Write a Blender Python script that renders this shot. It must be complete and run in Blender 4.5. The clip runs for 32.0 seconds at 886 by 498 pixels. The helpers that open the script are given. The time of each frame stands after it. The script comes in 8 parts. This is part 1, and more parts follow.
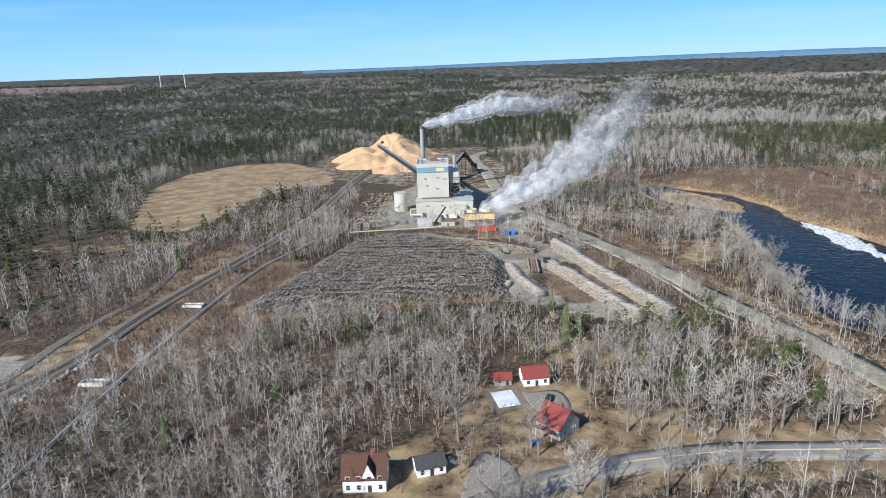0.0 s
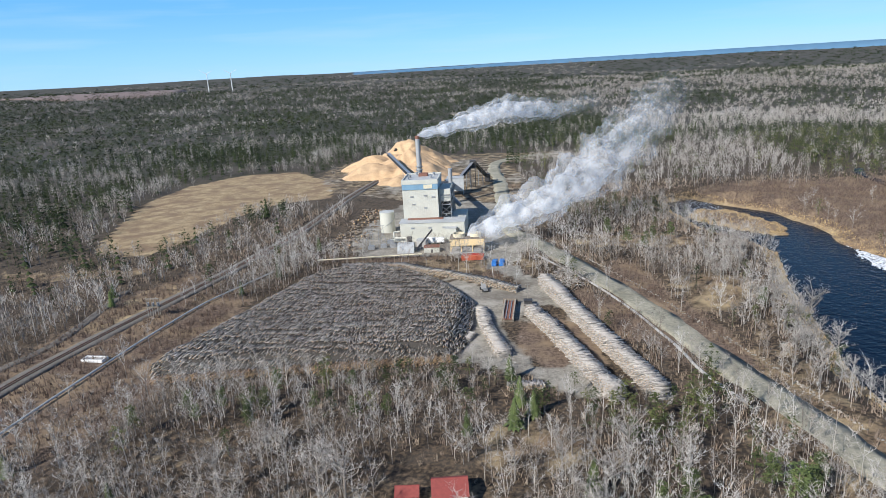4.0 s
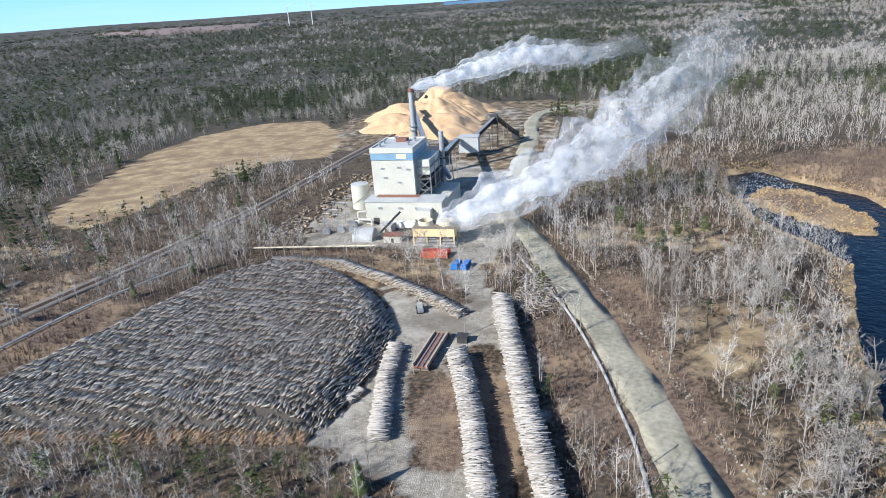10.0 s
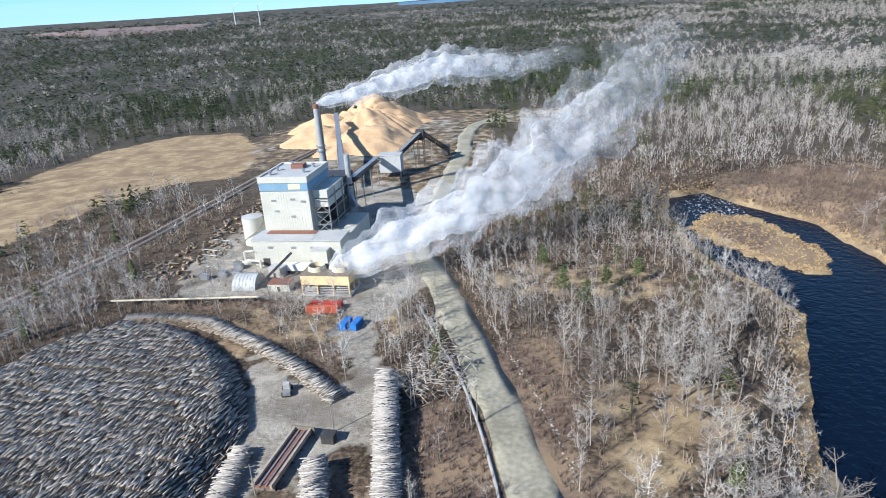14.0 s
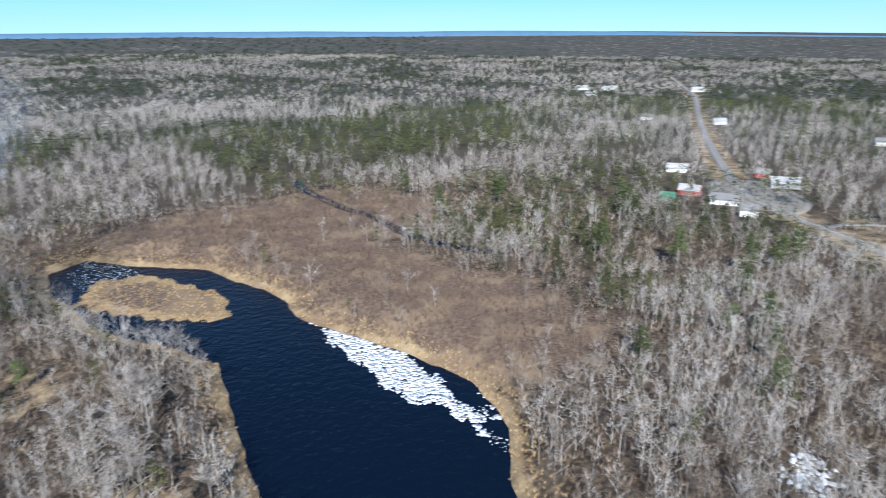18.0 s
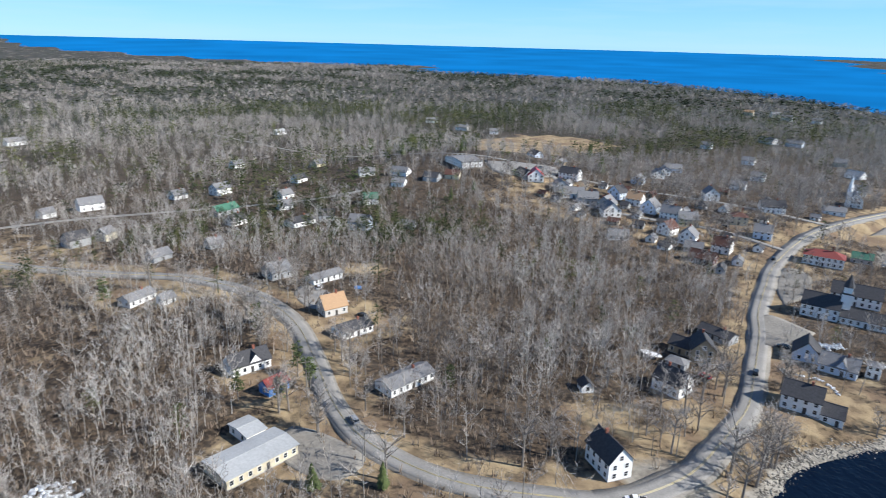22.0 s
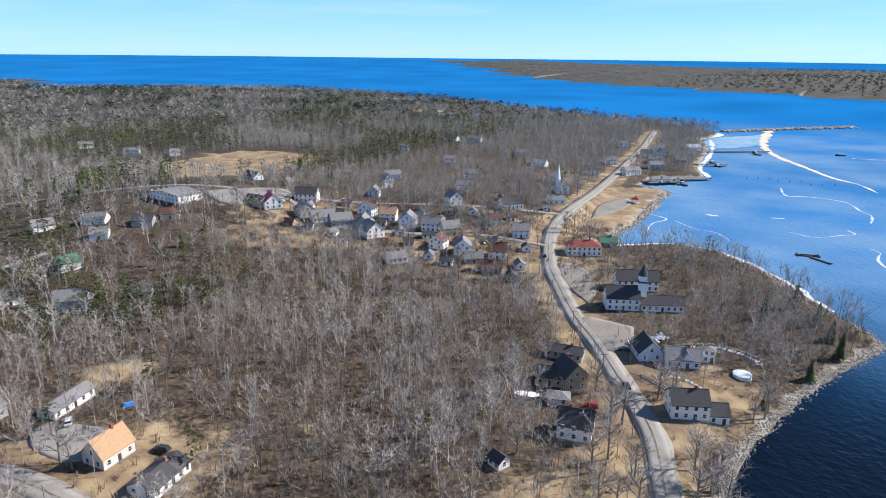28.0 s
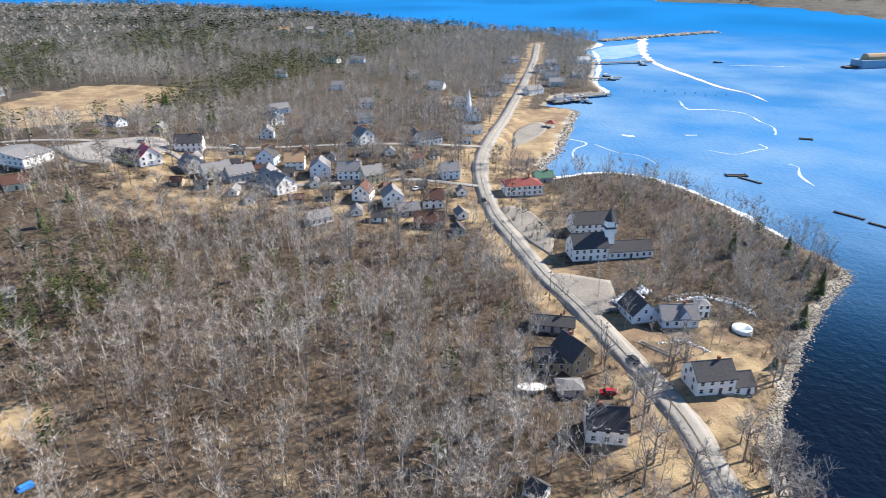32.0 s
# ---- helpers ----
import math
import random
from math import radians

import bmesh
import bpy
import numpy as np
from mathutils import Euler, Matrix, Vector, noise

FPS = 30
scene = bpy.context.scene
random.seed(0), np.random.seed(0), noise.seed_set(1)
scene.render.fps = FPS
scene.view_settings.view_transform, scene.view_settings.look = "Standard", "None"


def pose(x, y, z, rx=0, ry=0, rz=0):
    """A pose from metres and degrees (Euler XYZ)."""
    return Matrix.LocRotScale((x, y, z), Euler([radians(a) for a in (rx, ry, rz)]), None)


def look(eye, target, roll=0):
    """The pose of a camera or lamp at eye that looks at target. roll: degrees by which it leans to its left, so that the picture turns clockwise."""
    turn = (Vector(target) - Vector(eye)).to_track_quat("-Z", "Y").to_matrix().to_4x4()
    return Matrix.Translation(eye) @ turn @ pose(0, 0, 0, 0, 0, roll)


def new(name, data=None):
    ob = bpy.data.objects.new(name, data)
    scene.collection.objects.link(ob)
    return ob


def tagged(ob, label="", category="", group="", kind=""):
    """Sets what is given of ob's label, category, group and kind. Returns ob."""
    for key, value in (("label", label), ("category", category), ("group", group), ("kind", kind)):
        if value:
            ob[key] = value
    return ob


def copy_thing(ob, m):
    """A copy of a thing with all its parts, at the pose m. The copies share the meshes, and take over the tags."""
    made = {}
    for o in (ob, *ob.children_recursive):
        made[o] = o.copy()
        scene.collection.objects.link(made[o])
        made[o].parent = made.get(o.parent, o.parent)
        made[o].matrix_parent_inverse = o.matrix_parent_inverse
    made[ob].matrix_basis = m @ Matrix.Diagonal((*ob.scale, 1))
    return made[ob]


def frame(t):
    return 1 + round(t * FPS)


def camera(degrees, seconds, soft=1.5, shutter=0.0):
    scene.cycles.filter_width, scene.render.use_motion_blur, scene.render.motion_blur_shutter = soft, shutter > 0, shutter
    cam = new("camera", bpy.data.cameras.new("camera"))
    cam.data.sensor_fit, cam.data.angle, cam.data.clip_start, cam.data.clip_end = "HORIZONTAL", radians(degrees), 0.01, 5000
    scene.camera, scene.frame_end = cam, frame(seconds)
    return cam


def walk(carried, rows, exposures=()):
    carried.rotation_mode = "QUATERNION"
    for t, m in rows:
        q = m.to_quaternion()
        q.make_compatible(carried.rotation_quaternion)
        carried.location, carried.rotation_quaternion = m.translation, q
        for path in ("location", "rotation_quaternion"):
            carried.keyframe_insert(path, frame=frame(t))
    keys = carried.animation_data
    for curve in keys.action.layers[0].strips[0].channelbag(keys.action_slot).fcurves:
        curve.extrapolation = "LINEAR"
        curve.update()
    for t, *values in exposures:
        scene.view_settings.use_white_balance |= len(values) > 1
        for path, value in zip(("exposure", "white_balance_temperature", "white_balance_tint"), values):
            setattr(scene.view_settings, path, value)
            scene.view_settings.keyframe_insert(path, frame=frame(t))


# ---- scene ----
cam = camera(68.4, 32.0, 0.85, 0.4)
PATH = [
    (0, (0.01, 0.00, 105.69), (-1.23, 96.25, 78.58), -2.21),
    (0.5, (5.91, 7.60, 105.55), (4.66, 103.87, 78.54), -2.35),
    (1, (11.61, 14.88, 105.60), (10.38, 111.17, 78.62), -2.52),
    (1.5, (16.79, 22.35, 105.69), (11.69, 118.57, 78.94), -2.54),
    (2, (22.61, 29.87, 105.81), (13.36, 125.81, 79.17), -2.74),
    (2.5, (27.90, 37.60, 105.95), (18.70, 133.53, 79.24), -2.90),
    (3, (32.75, 45.30, 106.27), (23.67, 141.19, 79.41), -3.01),
    (3.5, (38.05, 53.13, 106.46), (28.97, 148.99, 79.48), -3.17),
    (5.5, (57.85, 83.84, 105.56), (44.09, 179.27, 79.04), -3.63),
    (6, (62.32, 92.20, 105.39), (47.97, 187.54, 78.85), -3.69),
    (6.5, (66.82, 100.17, 105.40), (52.51, 195.50, 78.80), -3.80),
    (7, (71.32, 107.96, 105.63), (57.05, 203.26, 78.89), -3.91),
    (7.5, (76.03, 115.60, 105.68), (61.83, 210.87, 78.82), -3.86),
    (8, (80.74, 122.78, 105.63), (66.00, 217.99, 78.82), -3.84),
    (8.5, (85.22, 129.92, 105.63), (66.55, 223.38, 75.37), -3.89),
    (9, (89.41, 138.01, 105.78), (66.57, 228.78, 70.59), -4.11),
    (9.5, (93.45, 145.91, 106.02), (69.21, 236.31, 70.79), -4.12),
    (10, (97.20, 154.01, 106.26), (73.16, 244.39, 70.88), -4.13),
    (10.5, (100.80, 162.20, 106.53), (76.99, 252.59, 70.99), -4.11),
    (11, (103.91, 170.81, 106.73), (80.21, 261.16, 71.01), -4.25),
    (11.5, (106.29, 178.69, 106.86), (82.61, 269.05, 71.16), -4.29),
    (12, (107.99, 186.27, 106.78), (84.43, 276.68, 71.12), -4.35),
    (12.5, (109.23, 192.87, 106.64), (86.46, 283.50, 71.04), -4.35),
    (13, (109.91, 198.48, 106.69), (88.28, 289.38, 71.05), -4.13),
    (13.5, (111.15, 203.26, 106.73), (90.14, 294.30, 71.10), -4.01),
    (15.5, (119.22, 217.26, 105.88), (123.00, 310.53, 70.01), -2.53),
    (16, (120.62, 219.37, 105.55), (136.09, 312.53, 72.65), -1.84),
    (16.5, (121.46, 220.89, 105.16), (148.56, 312.08, 74.34), -1.43),
    (17, (122.51, 222.22, 104.93), (160.59, 309.30, 73.84), -1.10),
    (17.5, (123.56, 223.34, 104.91), (173.70, 303.98, 73.56), -0.66),
    (18, (123.78, 224.34, 104.97), (185.32, 296.59, 73.46), -0.34),
    (18.5, (124.60, 225.15, 105.11), (196.12, 287.50, 73.52), 0.06),
    (19, (125.40, 226.35, 105.24), (205.47, 277.21, 73.59), 0.34),
    (19.5, (125.78, 227.95, 105.42), (212.25, 266.96, 73.78), 0.45),
    (20, (125.16, 230.02, 105.75), (216.27, 256.57, 74.21), 0.73),
    (20.5, (124.27, 232.83, 106.36), (218.19, 246.56, 74.90), 0.96),
    (21, (124.05, 235.98, 106.74), (218.82, 229.50, 75.48), 1.23),
    (21.5, (123.94, 240.06, 106.69), (214.25, 210.11, 75.90), 1.31),
    (22, (126.40, 245.12, 106.54), (211.63, 202.61, 76.07), 1.54),
    (22.5, (129.69, 249.23, 106.34), (211.26, 199.93, 76.08), 1.61),
    (23, (133.46, 253.33, 106.13), (210.78, 197.46, 76.12), 1.77),
    (23.5, (137.83, 257.03, 105.96), (208.15, 192.42, 76.29), 1.71),
    (24, (143.52, 259.76, 105.55), (205.24, 186.75, 76.24), 1.58),
    (24.5, (150.15, 261.59, 105.38), (208.57, 185.86, 76.16), 1.45),
    (25, (156.99, 262.48, 105.37), (214.92, 186.38, 76.15), 1.35),
    (25.5, (163.96, 262.57, 105.27), (221.73, 186.32, 76.16), 1.24),
    (27.5, (196.28, 255.83, 105.35), (251.99, 177.98, 76.43), 0.75),
    (28, (205.16, 253.66, 105.42), (257.54, 173.49, 76.62), 0.63),
    (28.5, (214.04, 251.33, 105.97), (263.48, 169.32, 77.15), 0.49),
    (29, (222.65, 248.75, 106.33), (270.28, 165.68, 77.52), 0.39),
    (29.5, (230.05, 245.13, 106.27), (275.84, 161.01, 77.52), 0.32),
    (30, (236.75, 241.49, 106.39), (280.69, 157.78, 73.81), 0.19),
    (30.5, (242.54, 237.72, 106.84), (285.09, 156.15, 67.65), 0.11),
    (31, (247.59, 234.07, 107.14), (289.48, 152.87, 66.49), 0.12),
    (31.5, (251.84, 230.93, 107.34), (290.37, 148.08, 66.71), 0.13),
    (32, (255.82, 228.34, 107.71), (288.34, 142.94, 67.10), 0.12),
]
walk(cam, [(t, look(eye, target, roll)) for t, eye, target, roll in PATH],
     [(0, 0.36, 6250, 10), (8, 0.42, 6200, 10), (9.5, 0.7, 6100, 10), (13.5, 0.7, 6050, 10), (17, 0.64, 5900, 10), (21, 0.47, 6100, 10), (25, 0.58, 6500, 14), (29.5, 0.68, 6550, 15), (30.8, 1.02, 6800, 13), (32, 1.02, 6800, 13)])

# ---- world and sun ----
SUN_AZ, SUN_EL = 221.0, 35.0
world = bpy.data.worlds.new("sky")
scene.world = world
world.use_nodes = True
wn = world.node_tree.nodes
sky = wn.new("ShaderNodeTexSky")
sky.sky_type, sky.sun_disc = "NISHITA", False
sky.sun_elevation, sky.sun_rotation = radians(SUN_EL), radians(SUN_AZ)
sky.altitude, sky.air_density, sky.dust_density, sky.ozone_density = 100, 0.75, 0.0, 2.0
wn["Background"].inputs["Strength"].default_value = 0.15
tone = wn.new("ShaderNodeMix")
tone.data_type, tone.blend_type = "RGBA", "MULTIPLY"
tone.inputs["Factor"].default_value = 1.0
tone.inputs["B"].default_value = (1.05, 1.32, 1.64, 1)
world.node_tree.links.new(sky.outputs[0], tone.inputs["A"])
even = wn.new("ShaderNodeMix")
even.data_type, even.blend_type = "RGBA", "DARKEN"
even.inputs["Factor"].default_value = 0.9
even.inputs["B"].default_value = (1.75, 3.3, 4.9, 1)
world.node_tree.links.new(tone.outputs["Result"], even.inputs["A"])
# a clear winter sky: pale at the horizon, quickly deeper blue above it, with thin high cloud
sky_dir = wn.new("ShaderNodeTexCoord")
sky_sep = wn.new("ShaderNodeSeparateXYZ")
world.node_tree.links.new(sky_dir.outputs["Generated"], sky_sep.inputs[0])
depth = wn.new("ShaderNodeValToRGB")
depth.color_ramp.elements[0].position, depth.color_ramp.elements[0].color = 0.0, (1, 1, 1, 1)
depth.color_ramp.elements[1].position, depth.color_ramp.elements[1].color = 0.7, (0.2, 0.27, 0.33, 1)
for at_, tint_ in ((0.035, (0.86, 0.95, 1.0, 1)), (0.1, (0.55, 0.8, 0.95, 1)), (0.32, (0.58, 0.68, 0.74, 1))):
    depth.color_ramp.elements.new(at_).color = tint_
world.node_tree.links.new(sky_sep.outputs["Z"], depth.inputs["Fac"])
deepen = wn.new("ShaderNodeMix")
deepen.data_type, deepen.blend_type = "RGBA", "MULTIPLY"
deepen.inputs["Factor"].default_value = 1.0
world.node_tree.links.new(even.outputs["Result"], deepen.inputs["A"])
world.node_tree.links.new(depth.outputs["Color"], deepen.inputs["B"])
stretch = wn.new("ShaderNodeMapping")
stretch.inputs["Scale"].default_value = (2.2, 2.2, 26.0)
world.node_tree.links.new(sky_dir.outputs["Generated"], stretch.inputs["Vector"])
cirrus = wn.new("ShaderNodeTexNoise")
cirrus.inputs["Scale"].default_value, cirrus.inputs["Detail"].default_value = 1.6, 6.0
world.node_tree.links.new(stretch.outputs["Vector"], cirrus.inputs["Vector"])
thin = wn.new("ShaderNodeMapRange")
thin.inputs["From Min"].default_value, thin.inputs["From Max"].default_value, thin.inputs["To Max"].default_value = 0.5, 0.78, 0.4
world.node_tree.links.new(cirrus.outputs["Fac"], thin.inputs["Value"])
veil = wn.new("ShaderNodeMix")
veil.data_type = "RGBA"
veil.inputs["B"].default_value = (2.9, 4.1, 4.9, 1)
world.node_tree.links.new(thin.outputs["Result"], veil.inputs["Factor"])
world.node_tree.links.new(deepen.outputs["Result"], veil.inputs["A"])
world.node_tree.links.new(veil.outputs["Result"], wn["Background"].inputs["Color"])
sun_data = bpy.data.lights.new("sun", "SUN")
sun_data.energy, sun_data.angle, sun_data.color = 5.0, radians(0.55), (1.0, 0.95, 0.87)
sun = new("sun", sun_data)
sun_dir = Vector((math.sin(radians(SUN_AZ)) * math.cos(radians(SUN_EL)), math.cos(radians(SUN_AZ)) * math.cos(radians(SUN_EL)), math.sin(radians(SUN_EL))))
sun.matrix_world = look(sun_dir * 400, (0, 0, 0))


# ---- materials ----
def material(name, colour, second=None, scale=1.0, rough=0.8, metal=0.0, bump=0.0, vary=0.0, detail=4.0, coords="Object", spec=0.5, fine=6.0):
    """A procedural surface: two colours mixed by coarse and fine noise, a bump, and a change of value from object to object."""
    m = bpy.data.materials.new(name)
    m.use_nodes = True
    n, l = m.node_tree.nodes, m.node_tree.links
    bsdf = n["Principled BSDF"]
    bsdf.inputs["Roughness"].default_value = rough
    bsdf.inputs["Metallic"].default_value = metal
    bsdf.inputs["Specular IOR Level"].default_value = spec
    co = n.new("ShaderNodeTexCoord")
    tex = n.new("ShaderNodeTexNoise")
    tex.inputs["Scale"].default_value, tex.inputs["Detail"].default_value = scale, detail
    l.new(co.outputs[coords], tex.inputs["Vector"])
    tex2 = n.new("ShaderNodeTexNoise")
    tex2.inputs["Scale"].default_value, tex2.inputs["Detail"].default_value = scale * fine, 3.0
    l.new(co.outputs[coords], tex2.inputs["Vector"])
    add = n.new("ShaderNodeMath")
    add.operation = "ADD"
    l.new(tex.outputs["Fac"], add.inputs[0])
    l.new(tex2.outputs["Fac"], add.inputs[1])
    ramp = n.new("ShaderNodeMapRange")
    ramp.inputs["From Min"].default_value, ramp.inputs["From Max"].default_value = 0.75, 1.25
    l.new(add.outputs[0], ramp.inputs["Value"])
    mix = n.new("ShaderNodeMix")
    mix.data_type = "RGBA"
    mix.inputs["A"].default_value = (*colour, 1)
    mix.inputs["B"].default_value = (*(second or colour), 1)
    l.new(ramp.outputs["Result"], mix.inputs["Factor"])
    out = mix.outputs["Result"]
    if vary:
        info = n.new("ShaderNodeObjectInfo")
        r2 = n.new("ShaderNodeMapRange")
        r2.inputs["To Min"].default_value, r2.inputs["To Max"].default_value = 1 - vary, 1 + vary
        l.new(info.outputs["Random"], r2.inputs["Value"])
        hsv = n.new("ShaderNodeHueSaturation")
        l.new(r2.outputs["Result"], hsv.inputs["Value"])
        l.new(out, hsv.inputs["Color"])
        out = hsv.outputs["Color"]
    l.new(out, bsdf.inputs["Base Color"])
    if bump:
        b = n.new("ShaderNodeBump")
        b.inputs["Strength"].default_value, b.inputs["Distance"].default_value = 0.6, bump
        l.new(add.outputs[0], b.inputs["Height"])
        l.new(b.outputs["Normal"], bsdf.inputs["Normal"])
    return m


def island_vary(m, low, high, hue=0.0):
    """Vary a joined mesh's value from piece to piece."""
    n, l = m.node_tree.nodes, m.node_tree.links
    bsdf = n["Principled BSDF"]
    src = bsdf.inputs["Base Color"].links[0].from_socket
    geo = n.new("ShaderNodeNewGeometry")
    r = n.new("ShaderNodeMapRange")
    r.inputs["To Min"].default_value, r.inputs["To Max"].default_value = low, high
    l.new(geo.outputs["Random Per Island"], r.inputs["Value"])
    hsv = n.new("ShaderNodeHueSaturation")
    l.new(r.outputs["Result"], hsv.inputs["Value"])
    if hue:
        wob = n.new("ShaderNodeMath")
        wob.operation = "MULTIPLY"
        wob.inputs[1].default_value = 7.31
        l.new(geo.outputs["Random Per Island"], wob.inputs[0])
        fr = n.new("ShaderNodeMath")
        fr.operation = "FRACT"
        l.new(wob.outputs[0], fr.inputs[0])
        r2 = n.new("ShaderNodeMapRange")
        r2.inputs["To Min"].default_value, r2.inputs["To Max"].default_value = 0.5 - hue, 0.5 + hue
        l.new(fr.outputs[0], r2.inputs["Value"])
        l.new(r2.outputs["Result"], hsv.inputs["Hue"])
    l.new(src, hsv.inputs["Color"])
    l.new(hsv.outputs["Color"], bsdf.inputs["Base Color"])
    return m


M_WHITE = material("white_clapboard", (0.92, 0.92, 0.9), (0.85, 0.85, 0.83), 0.8, 0.6, vary=0.06)
M_CREAM = material("cream_siding", (0.66, 0.6, 0.44), (0.56, 0.5, 0.36), 0.8, 0.65)
M_GREYSIDE = material("grey_siding", (0.38, 0.4, 0.41), (0.3, 0.31, 0.32), 0.8, 0.7)
M_PALESIDE = material("pale_grey_siding", (0.62, 0.6, 0.56), (0.52, 0.5, 0.47), 0.8, 0.7)
M_BLUESIDE = material("pale_blue_siding", (0.66, 0.74, 0.84), (0.58, 0.66, 0.77), 0.8, 0.65)
M_TANSIDE = material("tan_siding", (0.42, 0.34, 0.22), (0.34, 0.27, 0.18), 0.8, 0.7)
M_BRIGHTBLUE = material("bright_blue_paint", (0.05, 0.22, 0.6), (0.04, 0.18, 0.5), 0.8, 0.5)
M_REDPAINT = material("red_paint", (0.42, 0.05, 0.04), (0.33, 0.04, 0.03), 0.8, 0.55)
M_SH_DARK = material("dark_shingles", (0.045, 0.045, 0.05), (0.075, 0.075, 0.08), 1.5, 0.9, bump=0.03, fine=9)
M_SH_GREY = material("grey_shingles", (0.17, 0.17, 0.175), (0.24, 0.24, 0.245), 1.5, 0.9, bump=0.03, fine=9)
M_SH_TAN = material("tan_shingles", (0.46, 0.3, 0.17), (0.38, 0.24, 0.14), 1.5, 0.9, bump=0.03, fine=9)
M_SH_RED = material("dull_red_shingles", (0.27, 0.06, 0.05), (0.2, 0.045, 0.04), 1.2, 0.85, bump=0.03, fine=9)
M_SH_BRIGHT = material("bright_red_metal_roof", (0.62, 0.06, 0.08), (0.52, 0.05, 0.07), 0.8, 0.5)
M_SH_GREEN = material("green_roof", (0.07, 0.2, 0.13), (0.05, 0.15, 0.1), 1.0, 0.8)
M_SH_BROWN = material("brown_shingles", (0.12, 0.055, 0.04), (0.085, 0.04, 0.03), 1.4, 0.9, bump=0.03, fine=9)
M_GLASS = material("dark_window_glass", (0.03, 0.035, 0.045), (0.02, 0.025, 0.03), 1.0, 0.08)
M_TRIM = material("white_trim", (0.8, 0.8, 0.79), (0.74, 0.74, 0.73), 1.0, 0.5)
M_BRICK = material("brick_red", (0.3, 0.11, 0.07), (0.22, 0.08, 0.055), 3.0, 0.9)
M_CONC = material("concrete", (0.42, 0.41, 0.39), (0.32, 0.31, 0.3), 0.4, 0.9)
M_CLAD = material("off_white_cladding", (0.56, 0.55, 0.48), (0.48, 0.47, 0.41), 0.12, 0.55, fine=12)
M_CLADROOF = material("pale_roof_sheet", (0.46, 0.47, 0.47), (0.36, 0.37, 0.37), 0.15, 0.6, fine=10)
M_BAND = material("blue_grey_band", (0.2, 0.33, 0.44), (0.16, 0.28, 0.38), 0.3, 0.5)
M_STEEL = material("galvanised_steel", (0.42, 0.43, 0.44), (0.3, 0.31, 0.32), 0.5, 0.45, metal=0.6)
M_DARKSTEEL = material("dark_steel", (0.05, 0.05, 0.055), (0.09, 0.085, 0.08), 0.6, 0.6, metal=0.4)
M_STACK = material("grey_chimney_steel", (0.45, 0.46, 0.46), (0.33, 0.33, 0.33), 0.2, 0.5, metal=0.2)
M_RUST = material("rusty_red_steel", (0.26, 0.11, 0.07), (0.16, 0.08, 0.06), 0.7, 0.8)
M_YELLOW = material("yellow_ochre_cladding", (0.78, 0.6, 0.34), (0.68, 0.51, 0.28), 0.3, 0.6)
M_ORANGE = material("orange_red_container", (0.5, 0.12, 0.06), (0.4, 0.09, 0.05), 0.6, 0.55)
M_BLUEBOX = material("blue_container", (0.03, 0.17, 0.5), (0.025, 0.14, 0.42), 0.6, 0.5)
M_WOOD = material("weathered_wood", (0.22, 0.18, 0.14), (0.15, 0.125, 0.1), 1.0, 0.9)
M_POLE = material("grey_pole_wood", (0.3, 0.27, 0.23), (0.22, 0.2, 0.17), 1.0, 0.9)
M_ROCK = material("shore_rock", (0.42, 0.4, 0.37), (0.24, 0.23, 0.21), 0.8, 0.9, bump=0.1, vary=0.2)
M_SNOW = material("old_snow", (0.76, 0.78, 0.8), (0.6, 0.63, 0.66), 0.5, 0.6, bump=0.05)
M_ICE = material("grey_ice", (0.8, 0.83, 0.86), (0.55, 0.6, 0.66), 0.25, 0.4, bump=0.05)
M_ASPHALT = material("worn_asphalt", (0.215, 0.207, 0.193), (0.3, 0.288, 0.268), 0.15, 0.9, bump=0.01, fine=15)
M_LINE = material("yellow_road_paint", (0.52, 0.43, 0.2), (0.42, 0.38, 0.28), 0.6, 0.7)
M_GRAVEL = material("grey_gravel", (0.28, 0.262, 0.23), (0.19, 0.175, 0.152), 0.08, 0.95, bump=0.04, fine=14)
M_DIRTROAD = material("packed_dirt", (0.2, 0.19, 0.14), (0.36, 0.335, 0.26), 0.07, 0.95, bump=0.03, fine=9)
M_BALLAST = material("rail_ballast", (0.11, 0.097, 0.084), (0.17, 0.152, 0.132), 0.5, 0.95, bump=0.05, fine=8)
M_CHIP = material("wood_chips", (0.6, 0.415, 0.245), (0.45, 0.295, 0.165), 0.06, 0.95, bump=0.3, fine=12)
M_TYRE = material("black_rubber", (0.02, 0.02, 0.02), (0.03, 0.03, 0.03), 1, 0.8)
M_CARWHITE = material("white_car_paint", (0.8, 0.8, 0.8), (0.75, 0.75, 0.75), 0.5, 0.25)
M_CARDARK = material("dark_car_paint", (0.03, 0.035, 0.04), (0.04, 0.045, 0.05), 0.5, 0.25)
M_CARRED = material("red_car_paint", (0.4, 0.02, 0.03), (0.35, 0.02, 0.03), 0.5, 0.25)
M_CARGREEN = material("dark_green_car_paint", (0.02, 0.06, 0.045), (0.025, 0.05, 0.04), 0.5, 0.25)
M_CARSILVER = material("silver_car_paint", (0.5, 0.52, 0.54), (0.45, 0.47, 0.5), 0.5, 0.25, metal=0.4)
M_POOLBLUE = material("pool_cover", (0.55, 0.66, 0.74), (0.7, 0.76, 0.8), 0.7, 0.4)
M_TARP = material("blue_tarp", (0.03, 0.2, 0.6), (0.05, 0.28, 0.7), 1.0, 0.5)


